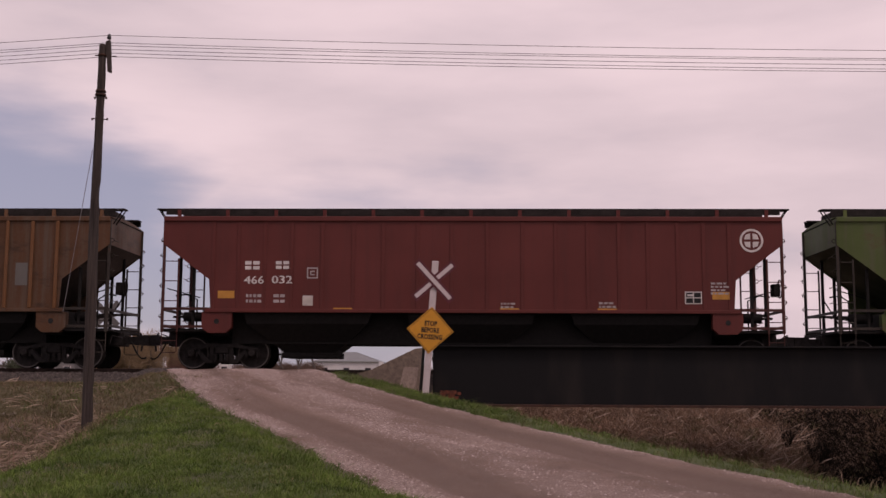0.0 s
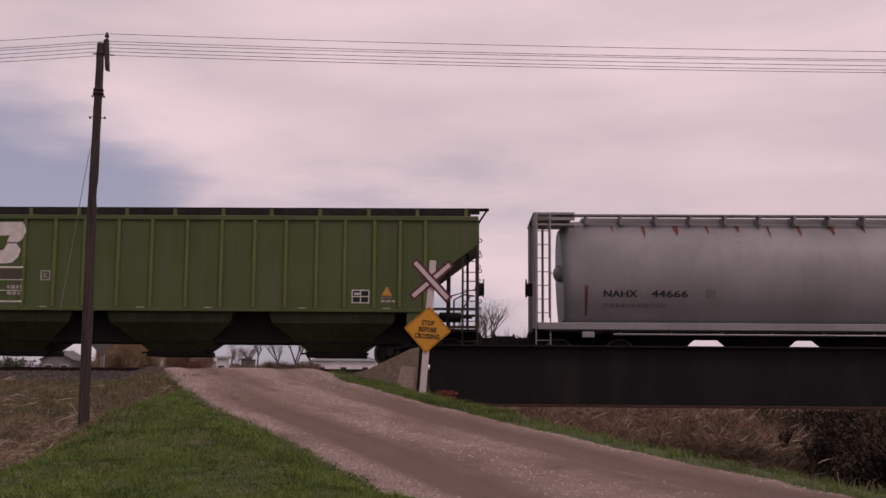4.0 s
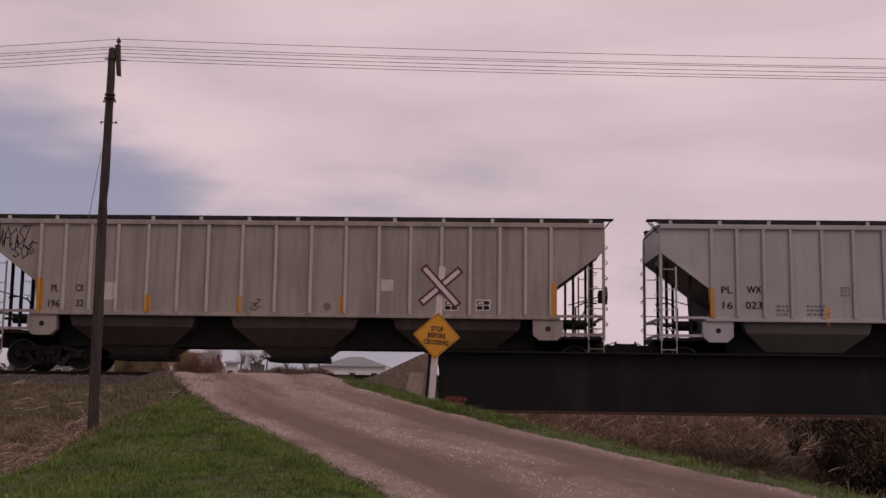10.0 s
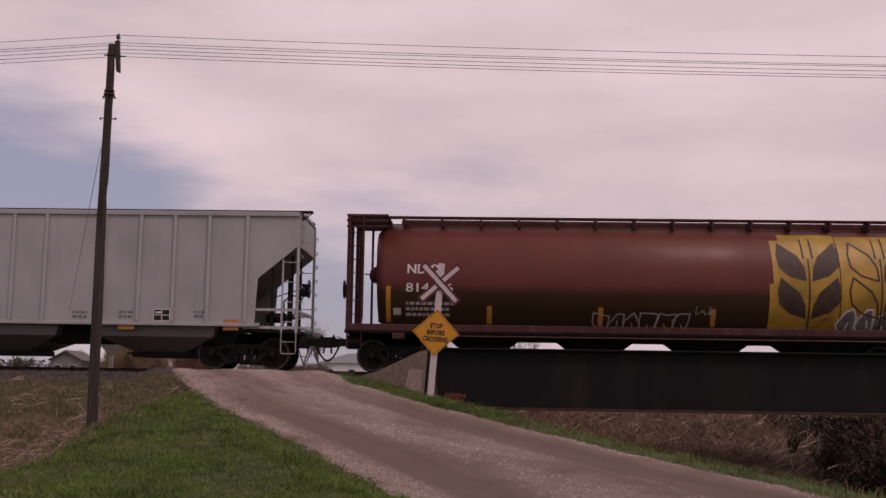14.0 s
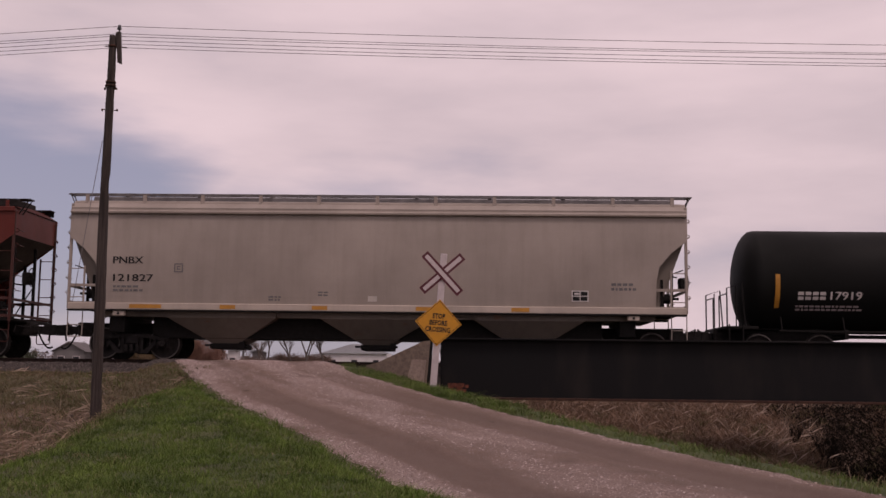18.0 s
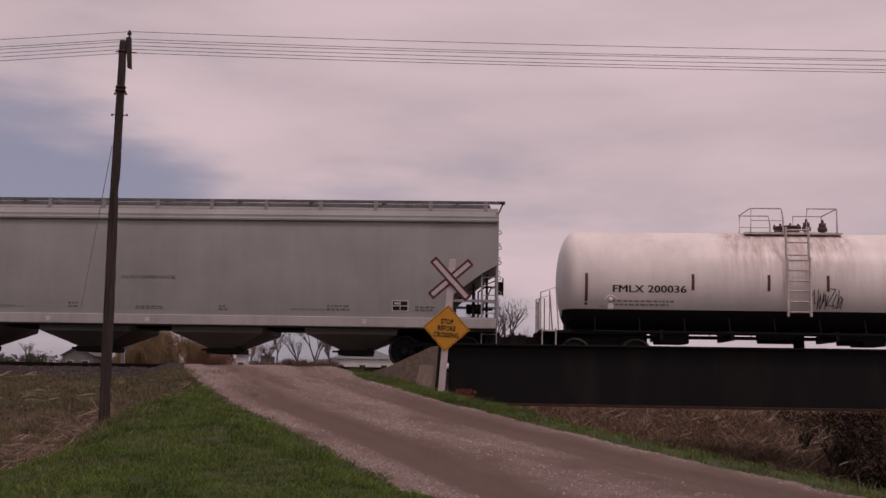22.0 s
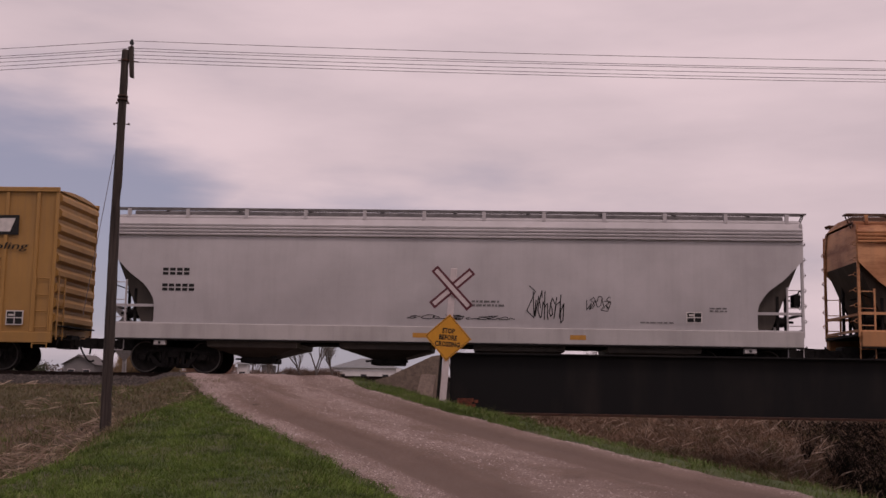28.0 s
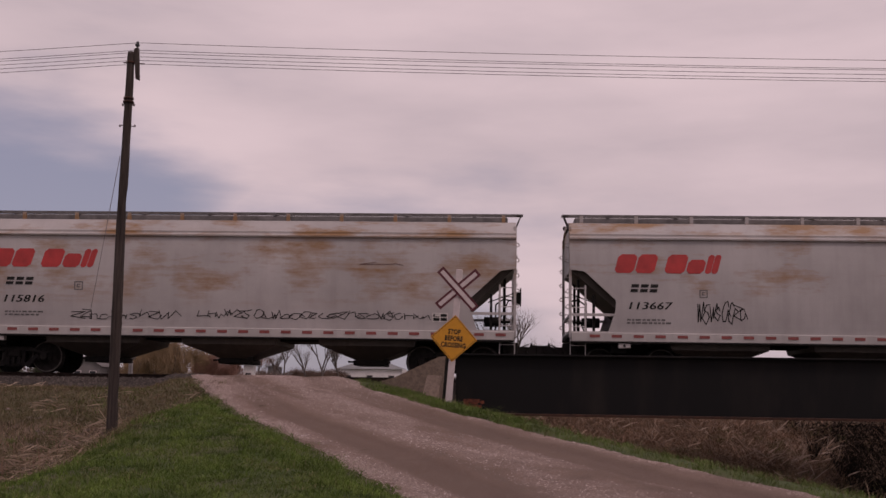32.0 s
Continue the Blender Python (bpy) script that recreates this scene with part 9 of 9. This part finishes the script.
car_t.bars(13.28, 1.90, 1.25, 1, 0.060, M_GREY_MARK, 0.55, 349)
car_t.bars(16.17, 1.90, 0.86, 2, 0.070, M_GREY_MARK, 0.55, 350)
for x in (3.38, 7.29, 11.01,):
    car_t.rect(x, x + 0.13, 1.14, 1.27, M_REFLECT, "reflector")
# hoppers with red wordmarks
car_u.wordmark(1.12, 2.98, 0.53, 2.94, M_WORDRED)
car_v.wordmark(1.22, 2.97, 0.53, 2.82, M_WORDRED)
car_u.marks(3, 1.6, 2.47, 0.22, 0.83, M_INK, 0.2)
car_u.text("115816", 1.58, 1.98, 0.20, M_INK, 1.15, 0.2)
car_v.marks(3, 1.67, 2.44, 0.22, 0.79, M_INK, 0.2)
car_v.text("113667", 1.63, 1.97, 0.20, M_INK, 1.20, 0.2)
car_u.frame_mark(3.59, 2.33, 0.25, M_GREY_MARK)
car_u.bars(1.62, 1.68, 1.28, 2, 0.085, M_GREY_MARK, 0.55, 360)
car_u.scribble(3.48, 1.49, 2.81, 0.30, M_INK, 10, 0.014, 361)
car_u.scribble(7.07, 1.55, 6.43, 0.28, M_INK, 24, 0.014, 362)
car_u.consolidated(13.78, 1.55, None, 0.44, 0.25)
car_u.scribble(11.52, 3.1, 0.85, 0.15, M_OXIDE, 1, 0.01, 364)
car_v.frame_mark(3.57, 2.3, 0.22, M_GREY_MARK)
car_v.scribble(3.48, 1.57, 1.34, 0.72, M_INK, 8, 0.016, 366)
car_v.bars(1.58, 1.65, 1.32, 2, 0.085, M_GREY_MARK, 0.55, 367)
for i in range(26):
    car_u.rect(0.55 + 0.6 * i, 0.83 + 0.6 * i, 1.17, 1.25, M_TAPE, "reflector", "", 0.012)
for i in range(26):
    car_v.rect(0.55 + 0.6 * i, 0.83 + 0.6 * i, 1.17, 1.25, M_TAPE, "reflector", "", 0.012)


# domes, ladders and rust on the tank cars
dome(car_n.car, 0.62, 3.92, M_UNDER, M_UNDER, 1.05, 0.72)
dome(car_p.car, 0.13, 3.99, M_PALERAIL, M_VALVE, 1.22, 0.70, width=0.024)
ladder(car_p.car, -0.30, -1.56, 1.55, 3.2, 0.62, M_PALERAIL, rungs=6, thick=1.7)
ladder(car_p.car, -0.30, -1.46, 3.15, 4.05, 0.62, M_PALERAIL, rungs=3, thick=1.7)
for x in (-5.15, 6.05):
    bm = fresh()
    box(bm, x - 0.09, x + 0.09, -1.30, -1.18, 1.70, 1.93, 0.03)
    bent(bm, [(x - 0.17, -1.42, 1.98), (x - 0.06, -1.44, 2.07), (x + 0.06, -1.44, 2.07), (x + 0.17, -1.42, 1.98)], 0.02)
    rod(bm, (x, -1.25, 1.9), (x, -1.40, 2.0), 0.05, n=8)
    part("jacking_lug", bm, P_TANKW, car_p.car)

# ---- loose stones, grass and weeds ----
RS = np.random.RandomState(11)


def scatter(name, label, category, n, place, shape, mat):
    """One joined mesh of n small pieces; place(i) gives a point or None, shape(i) the vertices and faces of a piece."""
    vs, fs = [], []
    for i in range(n):
        p = place(i)
        if p is None:
            continue
        v, f = shape(i)
        k = len(vs)
        vs += [(p[0] + a, p[1] + b, p[2] + c) for a, b, c in v]
        fs += [tuple(k + j for j in q) for q in f]
    me = bpy.data.meshes.new(name)
    me.from_pydata(vs, [], fs)
    me.materials.append(mat)
    return tagged(new(name, me), label, category, kind="stuff")


def island_mat(name, cols, rough=0.85):
    k = Nodes(name, rough)
    g = k.n.new("ShaderNodeNewGeometry")
    r = k.n.new("ShaderNodeValToRGB")
    r.color_ramp.elements[0].color = (*cols[0], 1)
    r.color_ramp.elements[1].color = (*cols[-1], 1)
    for i, c in enumerate(cols[1:-1]):
        e = r.color_ramp.elements.new((i + 1) / (len(cols) - 1))
        e.color = (*c, 1)
    k.l.new(g.outputs["Random Per Island"], r.inputs[0])
    k.l.new(r.outputs[0], k.b.inputs["Base Color"])
    return k.m


def stick(lo, hi, w, flat):
    def f(i):
        l = RS.uniform(lo, hi)
        a, e = RS.uniform(0, 6.283), abs(RS.normal(0, flat))
        d = Vector((math.cos(a) * math.cos(e), math.sin(a) * math.cos(e) * 0.6, math.sin(e)))
        c = Vector((-d.y, d.x, 0.6)).normalized() * w
        b = d * l
        return [tuple(-c), tuple(c), tuple(b * 0.6 + c * 0.7 + Vector((0, 0, 0.05 * l))), tuple(b)], [(0, 1, 2), (0, 2, 3)]
    return f


def stone(lo, hi):
    def f(i):
        s = RS.uniform(lo, hi)
        a = RS.uniform(0, 6.283)
        v = []
        for k in range(4):
            r = s * RS.uniform(0.7, 1.2)
            v.append((r * math.cos(a + k * 1.571), r * math.sin(a + k * 1.571), RS.uniform(-0.1, 0.25) * s))
        v += [(RS.uniform(-0.3, 0.3) * s, RS.uniform(-0.3, 0.3) * s, s * RS.uniform(0.5, 0.9))]
        return v, [(0, 1, 4), (1, 2, 4), (2, 3, 4), (3, 0, 4)]
    return f


def in_area(x0, x1, y0, y1, keep, lift=0.0):
    def f(i):
        x, y = RS.uniform(x0, x1), RS.uniform(y0, y1)
        k = keep(x, y)
        if k < 1 and RS.rand() > k:
            return None
        return (x, y, ground_z(x, y) + lift)
    return f


def road_gap(x, y):
    """Signed distance outside the road's edge."""
    return abs(x - lerp_list(y, ROAD_MID)) - lerp_list(y, ROAD_HALF)


def tufts(name, label, category, n, place, blades, spread, lo, hi, w, lean, mat, droop=0.35):
    """One joined mesh of n tufts; every blade is a tapering strip that bends over."""
    out, count = [], 0
    for i in range(n):
        p = place(i)
        if p is None:
            continue
        m = int(RS.randint(max(1, blades // 2), blades + blades // 2 + 1))
        size = RS.uniform(0.7, 1.25)
        h = RS.uniform(lo, hi, m) * size
        a, b = RS.uniform(0, 6.283, m), RS.uniform(0, 6.283, m)
        root = np.stack([p[0] + RS.normal(0, spread, m), p[1] + RS.normal(0, spread, m), np.full(m, p[2] - 0.015)], 1)
        side = np.stack([np.cos(a) * w, np.sin(a) * w * 0.5, np.zeros(m)], 1)
        tip = np.abs(RS.normal(0, lean, m)) * h
        d = np.stack([np.cos(b) * tip, np.sin(b) * tip, h], 1)
        sag = np.stack([np.cos(b) * h * droop * 0.6, np.sin(b) * h * droop * 0.6, -h * droop * RS.uniform(0, 1, m)], 1)
        half = root + d * 0.55
        out.append(np.stack([root - side, root + side, half + side * 0.75, half - side * 0.75, root + d + sag], 1).reshape(-1, 3))
        count += m
    k = np.arange(count)[:, None] * 5
    quads, tris = (k + np.array([[0, 1, 2, 3]])).tolist(), (k + np.array([[3, 2, 4]])).tolist()
    me = bpy.data.meshes.new(name)
    me.from_pydata(np.concatenate(out).tolist(), [], quads + tris)
    me.materials.append(mat)
    return tagged(new(name, me), label, category, kind="stuff")


def patchy(name, cols, dull, scale=0.9, rough=0.8):
    """Blades that differ one from another and fade in patches to a duller colour."""
    m = island_mat(name, cols, rough)
    n, l = m.node_tree.nodes, m.node_tree.links
    ramp, b = n["Color Ramp"], n["Principled BSDF"]
    tc, t, r, x = (n.new("ShaderNode" + k) for k in ("TexCoord", "TexNoise", "MapRange", "Mix"))
    t.inputs["Scale"].default_value, t.inputs["Detail"].default_value = scale, 6
    r.inputs[1].default_value, r.inputs[2].default_value = 0.42, 0.64
    x.data_type = "RGBA"
    l.new(tc.outputs["Object"], t.inputs[0])
    l.new(t.outputs[0], r.inputs[0])
    l.new(r.outputs[0], x.inputs[0])
    l.new(ramp.outputs[0], x.inputs[6])
    x.inputs[7].default_value = (*dull, 1)
    l.new(x.outputs[2], b.inputs["Base Color"])
    b.inputs["Specular IOR Level"].default_value = 0.25
    return m


GRASS = patchy("grass_blades", [(0.044, 0.075, 0.012), (0.080, 0.132, 0.022), (0.125, 0.185, 0.038), (0.055, 0.096, 0.015), (0.175, 0.21, 0.070), (0.068, 0.115, 0.018), (0.21, 0.175, 0.09)], (0.034, 0.064, 0.010))
LUSH = patchy("lush_blades", [(0.095, 0.165, 0.024), (0.150, 0.230, 0.044), (0.075, 0.130, 0.018), (0.21, 0.26, 0.085)], (0.055, 0.100, 0.016), 1.6)
VERGE = patchy("verge_blades", [(0.075, 0.125, 0.024), (0.115, 0.170, 0.042), (0.060, 0.100, 0.018), (0.16, 0.19, 0.075), (0.17, 0.14, 0.08)], (0.070, 0.092, 0.028), 0.7)
DRY = island_mat("dry_stalks", [(0.13, 0.075, 0.047), (0.21, 0.135, 0.088), (0.07, 0.043, 0.029), (0.27, 0.195, 0.135), (0.07, 0.075, 0.025)])
DITCH = patchy("ditch_stalks", [(0.17, 0.105, 0.070), (0.27, 0.18, 0.125), (0.09, 0.060, 0.040), (0.34, 0.25, 0.18), (0.085, 0.088, 0.028), (0.095, 0.100, 0.032)], (0.085, 0.078, 0.034), 0.9)
OLIVE = patchy("olive_grass", [(0.065, 0.080, 0.022), (0.12, 0.105, 0.055), (0.20, 0.145, 0.095), (0.080, 0.095, 0.026)], (0.16, 0.115, 0.075), 0.8)
BRUSH = island_mat("dead_brush", [(0.20, 0.120, 0.078), (0.36, 0.235, 0.155), (0.085, 0.055, 0.038), (0.50, 0.37, 0.28)])


def grassy(x, y):
    return green_at(x, y) if road_gap(x, y) > -0.16 else 0.0


def thick(x, y):
    return max(0.0, min(1.0, 0.55 + 1.6 * noise.noise((x * 0.9, y * 0.6, 33))))


tufts("grass", "short green roadside grass", "grass", 26000, in_area(-7.6, 0.6, 11.5, 27, grassy), 9, 0.05, 0.03, 0.085, 0.0042, 0.5, GRASS)
tufts("lush_grass", "brighter tufts of fresh green grass", "grass", 8500, in_area(-7.4, 0.6, 11.5, 26.6, lambda x, y: grassy(x, y) * thick(x, y)), 12, 0.05, 0.06, 0.15, 0.0040, 0.55, LUSH, 0.5)
tufts("tall_grass", "longer tufts of green grass", "grass", 2600, in_area(-7.2, 1, 11, 26, lambda x, y: grassy(x, y) * max(0.0, 3.0 * noise.noise((x * 1.1, y * 1.1, 2)))), 14, 0.06, 0.10, 0.22, 0.0040, 0.6, GRASS, 0.6)
tufts("straw_tufts", "pale dead grass tufts among the green", "grass", 3000, in_area(-7.2, 1, 11, 26, lambda x, y: grassy(x, y) * max(0.0, 4.0 * noise.noise((x * 0.9, y * 0.9, 42)) - 0.9)), 9, 0.07, 0.03, 0.10, 0.006, 0.9, island_mat("straw", [(0.19, 0.16, 0.08), (0.30, 0.24, 0.15), (0.12, 0.12, 0.045)]))
tufts("shoulder_grass", "green grass strip along the road edge", "grass", 9500, in_area(-3.5, 9, 13, 29, lambda x, y: green_at(x, y) if x > lerp_list(y, ROAD_MID) and road_gap(x, y) > -0.20 else 0.0), 10, 0.05, 0.04, 0.15, 0.005, 0.5, VERGE)
tufts("ditch_weeds", "dead brown weeds matted in the ditch", "weeds", 9000, in_area(-16, -6.3, 12, 27.2, lambda x, y: (1.0 if x < -6.7 else 0.35) * (0.5 if y > 24 else 1.0) * (0.15 if abs(x - POLE[0]) < 0.5 and -1.3 < y - POLE[1] < 0.3 else 1.0)), 9, 0.08, 0.05, 0.20, 0.005, 0.9, DITCH, 0.6)
tufts("bank_grass", "thin green grass on the bank below the ballast", "grass", 7500, in_area(-16, -5.6, 22.5, 28.4, lambda x, y: smoothstep(22.8, 25.0, y) if road_gap(x, y) > 0.12 else 0.0), 9, 0.07, 0.03, 0.11, 0.006, 0.6, OLIVE)
tufts("ditch_stalks", "tall thin dry stalks standing in the ditch", "weeds", 420, in_area(-14, -7.4, 13, 21.5, lambda x, y: max(0.0, 0.35 + 1.4 * noise.noise((x * 0.6, y * 0.6, 9)))), 4, 0.10, 0.35, 0.85, 0.0045, 0.18, island_mat("red_stalks", [(0.16, 0.085, 0.06), (0.24, 0.14, 0.10), (0.10, 0.06, 0.045)]), 0.1)
tufts("ditch_green", "green shoots between the dead weeds", "grass", 2600, in_area(-15, -6.6, 12, 27, lambda x, y: max(0.0, 2.6 * noise.noise((x * 0.5, y * 0.5, 61)) + 0.8 * smoothstep(15.5, 13.0, y))), 9, 0.06, 0.06, 0.20, 0.005, 0.5, GRASS)
tufts("bank_weeds", "bent reddish dead weeds on the creek bank", "brush", 13000, in_area(-1.2, 20, 31.5, 42.5, lambda x, y: (1.0 if y > 33.5 else 0.5) * (1 - 0.85 * math.exp(-((x - 12.8) / 1.7) ** 2))), 8, 0.12, 0.08, 0.34, 0.009, 0.9, patchy("bank_stalks", [(0.22, 0.130, 0.090), (0.34, 0.215, 0.150), (0.12, 0.075, 0.052), (0.42, 0.30, 0.22)], (0.15, 0.098, 0.066), 1.3), 0.7)
tufts("bank_tussocks", "olive grass tussocks on the creek bank", "grass", 1500, in_area(-1.0, 18, 34, 42.5, lambda x, y: max(0.0, 2.4 * noise.noise((x * 0.8, y * 0.8, 91)))), 12, 0.12, 0.10, 0.30, 0.010, 0.6, island_mat("tussock_blades", [(0.10, 0.105, 0.040), (0.17, 0.15, 0.07), (0.08, 0.085, 0.03)]))
scatter("bank_brush", "tangled dead brush on the creek bank", "brush", 26000, in_area(-1.2, 20, 32, 42.5, lambda x, y: (1.0 if y > 34 else 0.4) * (1 - 0.8 * math.exp(-((x - 12.6) / 1.6) ** 2))), stick(0.12, 0.45, 0.006, 0.7), BRUSH)
scatter("bank_branches", "pale fallen branches on the creek bank", "brush", 1500, in_area(1.0, 11.5, 34, 41, lambda x, y: max(0.0, min(1.0, 0.4 + 1.5 * noise.noise((x * 0.5, y * 0.5, 17))))), stick(0.25, 0.9, 0.011, 0.7), island_mat("pale_branches", [(0.50, 0.38, 0.30), (0.36, 0.27, 0.21), (0.60, 0.48, 0.40)]))
tufts("near_brush", "dead weeds at the lip of the creek", "weeds", 2600, in_area(-0.8, 14, 14, 29.2, lambda x, y: smoothstep(0.9, 1.5, road_gap(x, y)) * smoothstep(4.5, 2.0, road_gap(x, y)) if x > lerp_list(y, ROAD_MID) else 0), 8, 0.08, 0.08, 0.28, 0.007, 0.7, DITCH)


def on_road(x0, x1, y0, y1, keep, lift):
    def f(i):
        x, y = RS.uniform(x0, x1), RS.uniform(y0, y1)
        u = (x - lerp_list(y, ROAD_MID)) / lerp_list(y, ROAD_HALF)
        if u < -1.04 or u > 0.97 or RS.rand() > keep(u, y):
            return None
        return (x, y, road_z(max(-1.0, min(1.0, u)), x, y) + lift - 0.05 * smoothstep(0.96, 1.04, abs(u)))
    return f


scatter("gravel_edge", "loose pale pinkish stones on the road", "gravel", 200000, on_road(-8, 9.5, 12, 30, loose_at, -0.003), stone(0.007, 0.023), island_mat("edge_stones", [(0.26, 0.182, 0.155), (0.37, 0.285, 0.26), (0.15, 0.102, 0.085), (0.52, 0.43, 0.41), (0.30, 0.218, 0.19)]))
scatter("coarse_gravel", "coarser pale stones along the road edges", "gravel", 7000, on_road(-8, 9.5, 12, 30, lambda u, y: loose_at(u, y) * smoothstep(0.76, 0.92, abs(u)), -0.004), stone(0.014, 0.030), island_mat("coarse_stones", [(0.36, 0.28, 0.26), (0.55, 0.465, 0.455), (0.22, 0.165, 0.15)]))
scatter("road_stones", "small loose stones on the road", "gravel", 40000, on_road(-8, 9.5, 12, 29, lambda u, y: 0.8, -0.002), stone(0.004, 0.010), island_mat("road_pebbles", [(0.17, 0.115, 0.095), (0.30, 0.225, 0.20), (0.11, 0.075, 0.062), (0.40, 0.32, 0.295)]))


def ballast_place(i):
    x, y = RS.uniform(-16, -7.9), RS.uniform(28.3, 30.4)
    z = -0.62 + (y - 28.85) / 1.55 * 0.49 if y > 28.85 else -0.62
    return (x, y, max(z, ground_z(x, y)) - 0.01)


scatter("ballast_stones", "loose dark ballast stones", "ballast", 16000, ballast_place, stone(0.03, 0.08), island_mat("ballast_pieces", [(0.020, 0.016, 0.014), (0.060, 0.048, 0.042), (0.027, 0.021, 0.019), (0.110, 0.090, 0.080)]))


def bare_bush(x, y, h, seed, stems=14, mat=DRY, label="thin bare weed bush against the bridge"):
    rnd = random.Random(seed)
    t = thing("bare_bush", label, "bush", at=pose(x, y, ground_z(x, y)))
    bm = fresh()
    for k in range(stems):
        a = rnd.uniform(0, 6.28)
        d = Vector((math.cos(a) * 0.4, math.sin(a) * 0.3, 1)) * h * rnd.uniform(0.5, 1)
        rod(bm, (0, 0, 0), d * 0.6, 0.008, 0.005, 3, False)
        for j in range(3):
            e = d * 0.6 + Vector((rnd.uniform(-0.3, 0.3), rnd.uniform(-0.2, 0.2), rnd.uniform(0.1, 0.4))) * h
            rod(bm, d * rnd.uniform(0.3, 0.6), e, 0.005, 0.003, 3, False)
    part("twig_clump", bm, mat, t)


for i, (x, y, h) in enumerate(((0.2, 27.5, 0.75), (0.75, 27.3, 0.6), (1.25, 26.8, 0.5))):
    bare_bush(x, y, h, 300 + i)
scatter("fallen_straw", "pale flattened dead grass in the ditch", "weeds", 4200, in_area(-15, -6.6, 13, 27, lambda x, y: max(0.0, 2.2 * noise.noise((x * 0.55, y * 0.4, 51)) + 0.1), 0.04), stick(0.15, 0.55, 0.006, 0.3), island_mat("pale_straw", [(0.28, 0.20, 0.15), (0.40, 0.31, 0.23), (0.17, 0.12, 0.08)]))
tufts("dark_weeds", "dark clumps of rotting weeds in the ditch", "weeds", 1500, in_area(-15, -6.8, 13, 26, lambda x, y: max(0.0, 2.6 * noise.noise((x * 0.8, y * 0.5, 71)))), 8, 0.07, 0.05, 0.18, 0.006, 0.7, island_mat("dark_stalks", [(0.035, 0.022, 0.015), (0.07, 0.045, 0.03), (0.05, 0.04, 0.02)]))
# thicket that darkens the creek hollow; its shade is put into the twig colour
DARK_TWIG = plain("shaded_twigs", (0.016, 0.012, 0.010), 0.95, 0, 0.4, 5)
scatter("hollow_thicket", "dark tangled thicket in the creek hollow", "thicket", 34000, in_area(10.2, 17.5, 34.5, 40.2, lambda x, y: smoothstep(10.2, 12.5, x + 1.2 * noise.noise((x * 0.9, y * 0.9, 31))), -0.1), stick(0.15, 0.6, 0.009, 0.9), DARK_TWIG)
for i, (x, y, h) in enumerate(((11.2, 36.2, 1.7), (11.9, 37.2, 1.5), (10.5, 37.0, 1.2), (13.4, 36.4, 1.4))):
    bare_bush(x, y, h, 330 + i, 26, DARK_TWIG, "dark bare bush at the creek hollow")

# creek water in the hollow
bm = fresh()
pts = [(13.8 + 3.4 * math.cos(a) * (1 + 0.2 * math.sin(3 * a)), 33.5 + 5.5 * math.sin(a)) for a in (2 * math.pi * i / 28 for i in range(28))]
bm.faces.new([bm.verts.new((x, y, -3.45)) for x, y in pts])
wat = Nodes("creek_water", 0.08)
wat.color((0.012, 0.010, 0.008))
wat.bump(wat.noise(6), 0.1, 0.02)
tagged(part("water", bm, wat.m), "dark still creek water under the bridge", "water", kind="structure")

# pale rubble lying in the ditch
scatter("ditch_rubble", "pale broken stones lying in the ditch", "rubble", 260, in_area(-13, -6.9, 20.5, 25.5, lambda x, y: max(0.0, 0.25 + noise.noise((x * 0.7, y * 0.7, 21)))), stone(0.03, 0.08), plain("dull_rubble", (0.17, 0.135, 0.125), 0.95, 0, 0.5, 6))



def motions():
    """The train runs by at a steady speed; every wheel rolls with it."""
    for car, x in CARS:
        walk(car, [(t, pose(x - SPEED * t, TRACK_Y, 0)) for t in (0.0, 8.0, 16.0, 24.0, 32.0)])
    turn = -math.degrees(SPEED / WHEEL_R)
    for wheel, x, start in WHEELS:
        # rolling is keyed while the car is within sight of the crossing
        first = max(0, int((start - 40) / SPEED * FPS))
        last = min(960, int((start + 40) / SPEED * FPS))
        rows = [(0.0, first)] * (first > 0) + [(f / FPS, f) for f in range(first, max(last, first) + 1)] + [(32.0, last)] * (last < 960)
        walk(wheel, [(t, pose(x, 0, WHEEL_R, 0, turn * f / FPS, 0)) for t, f in rows])


motions()
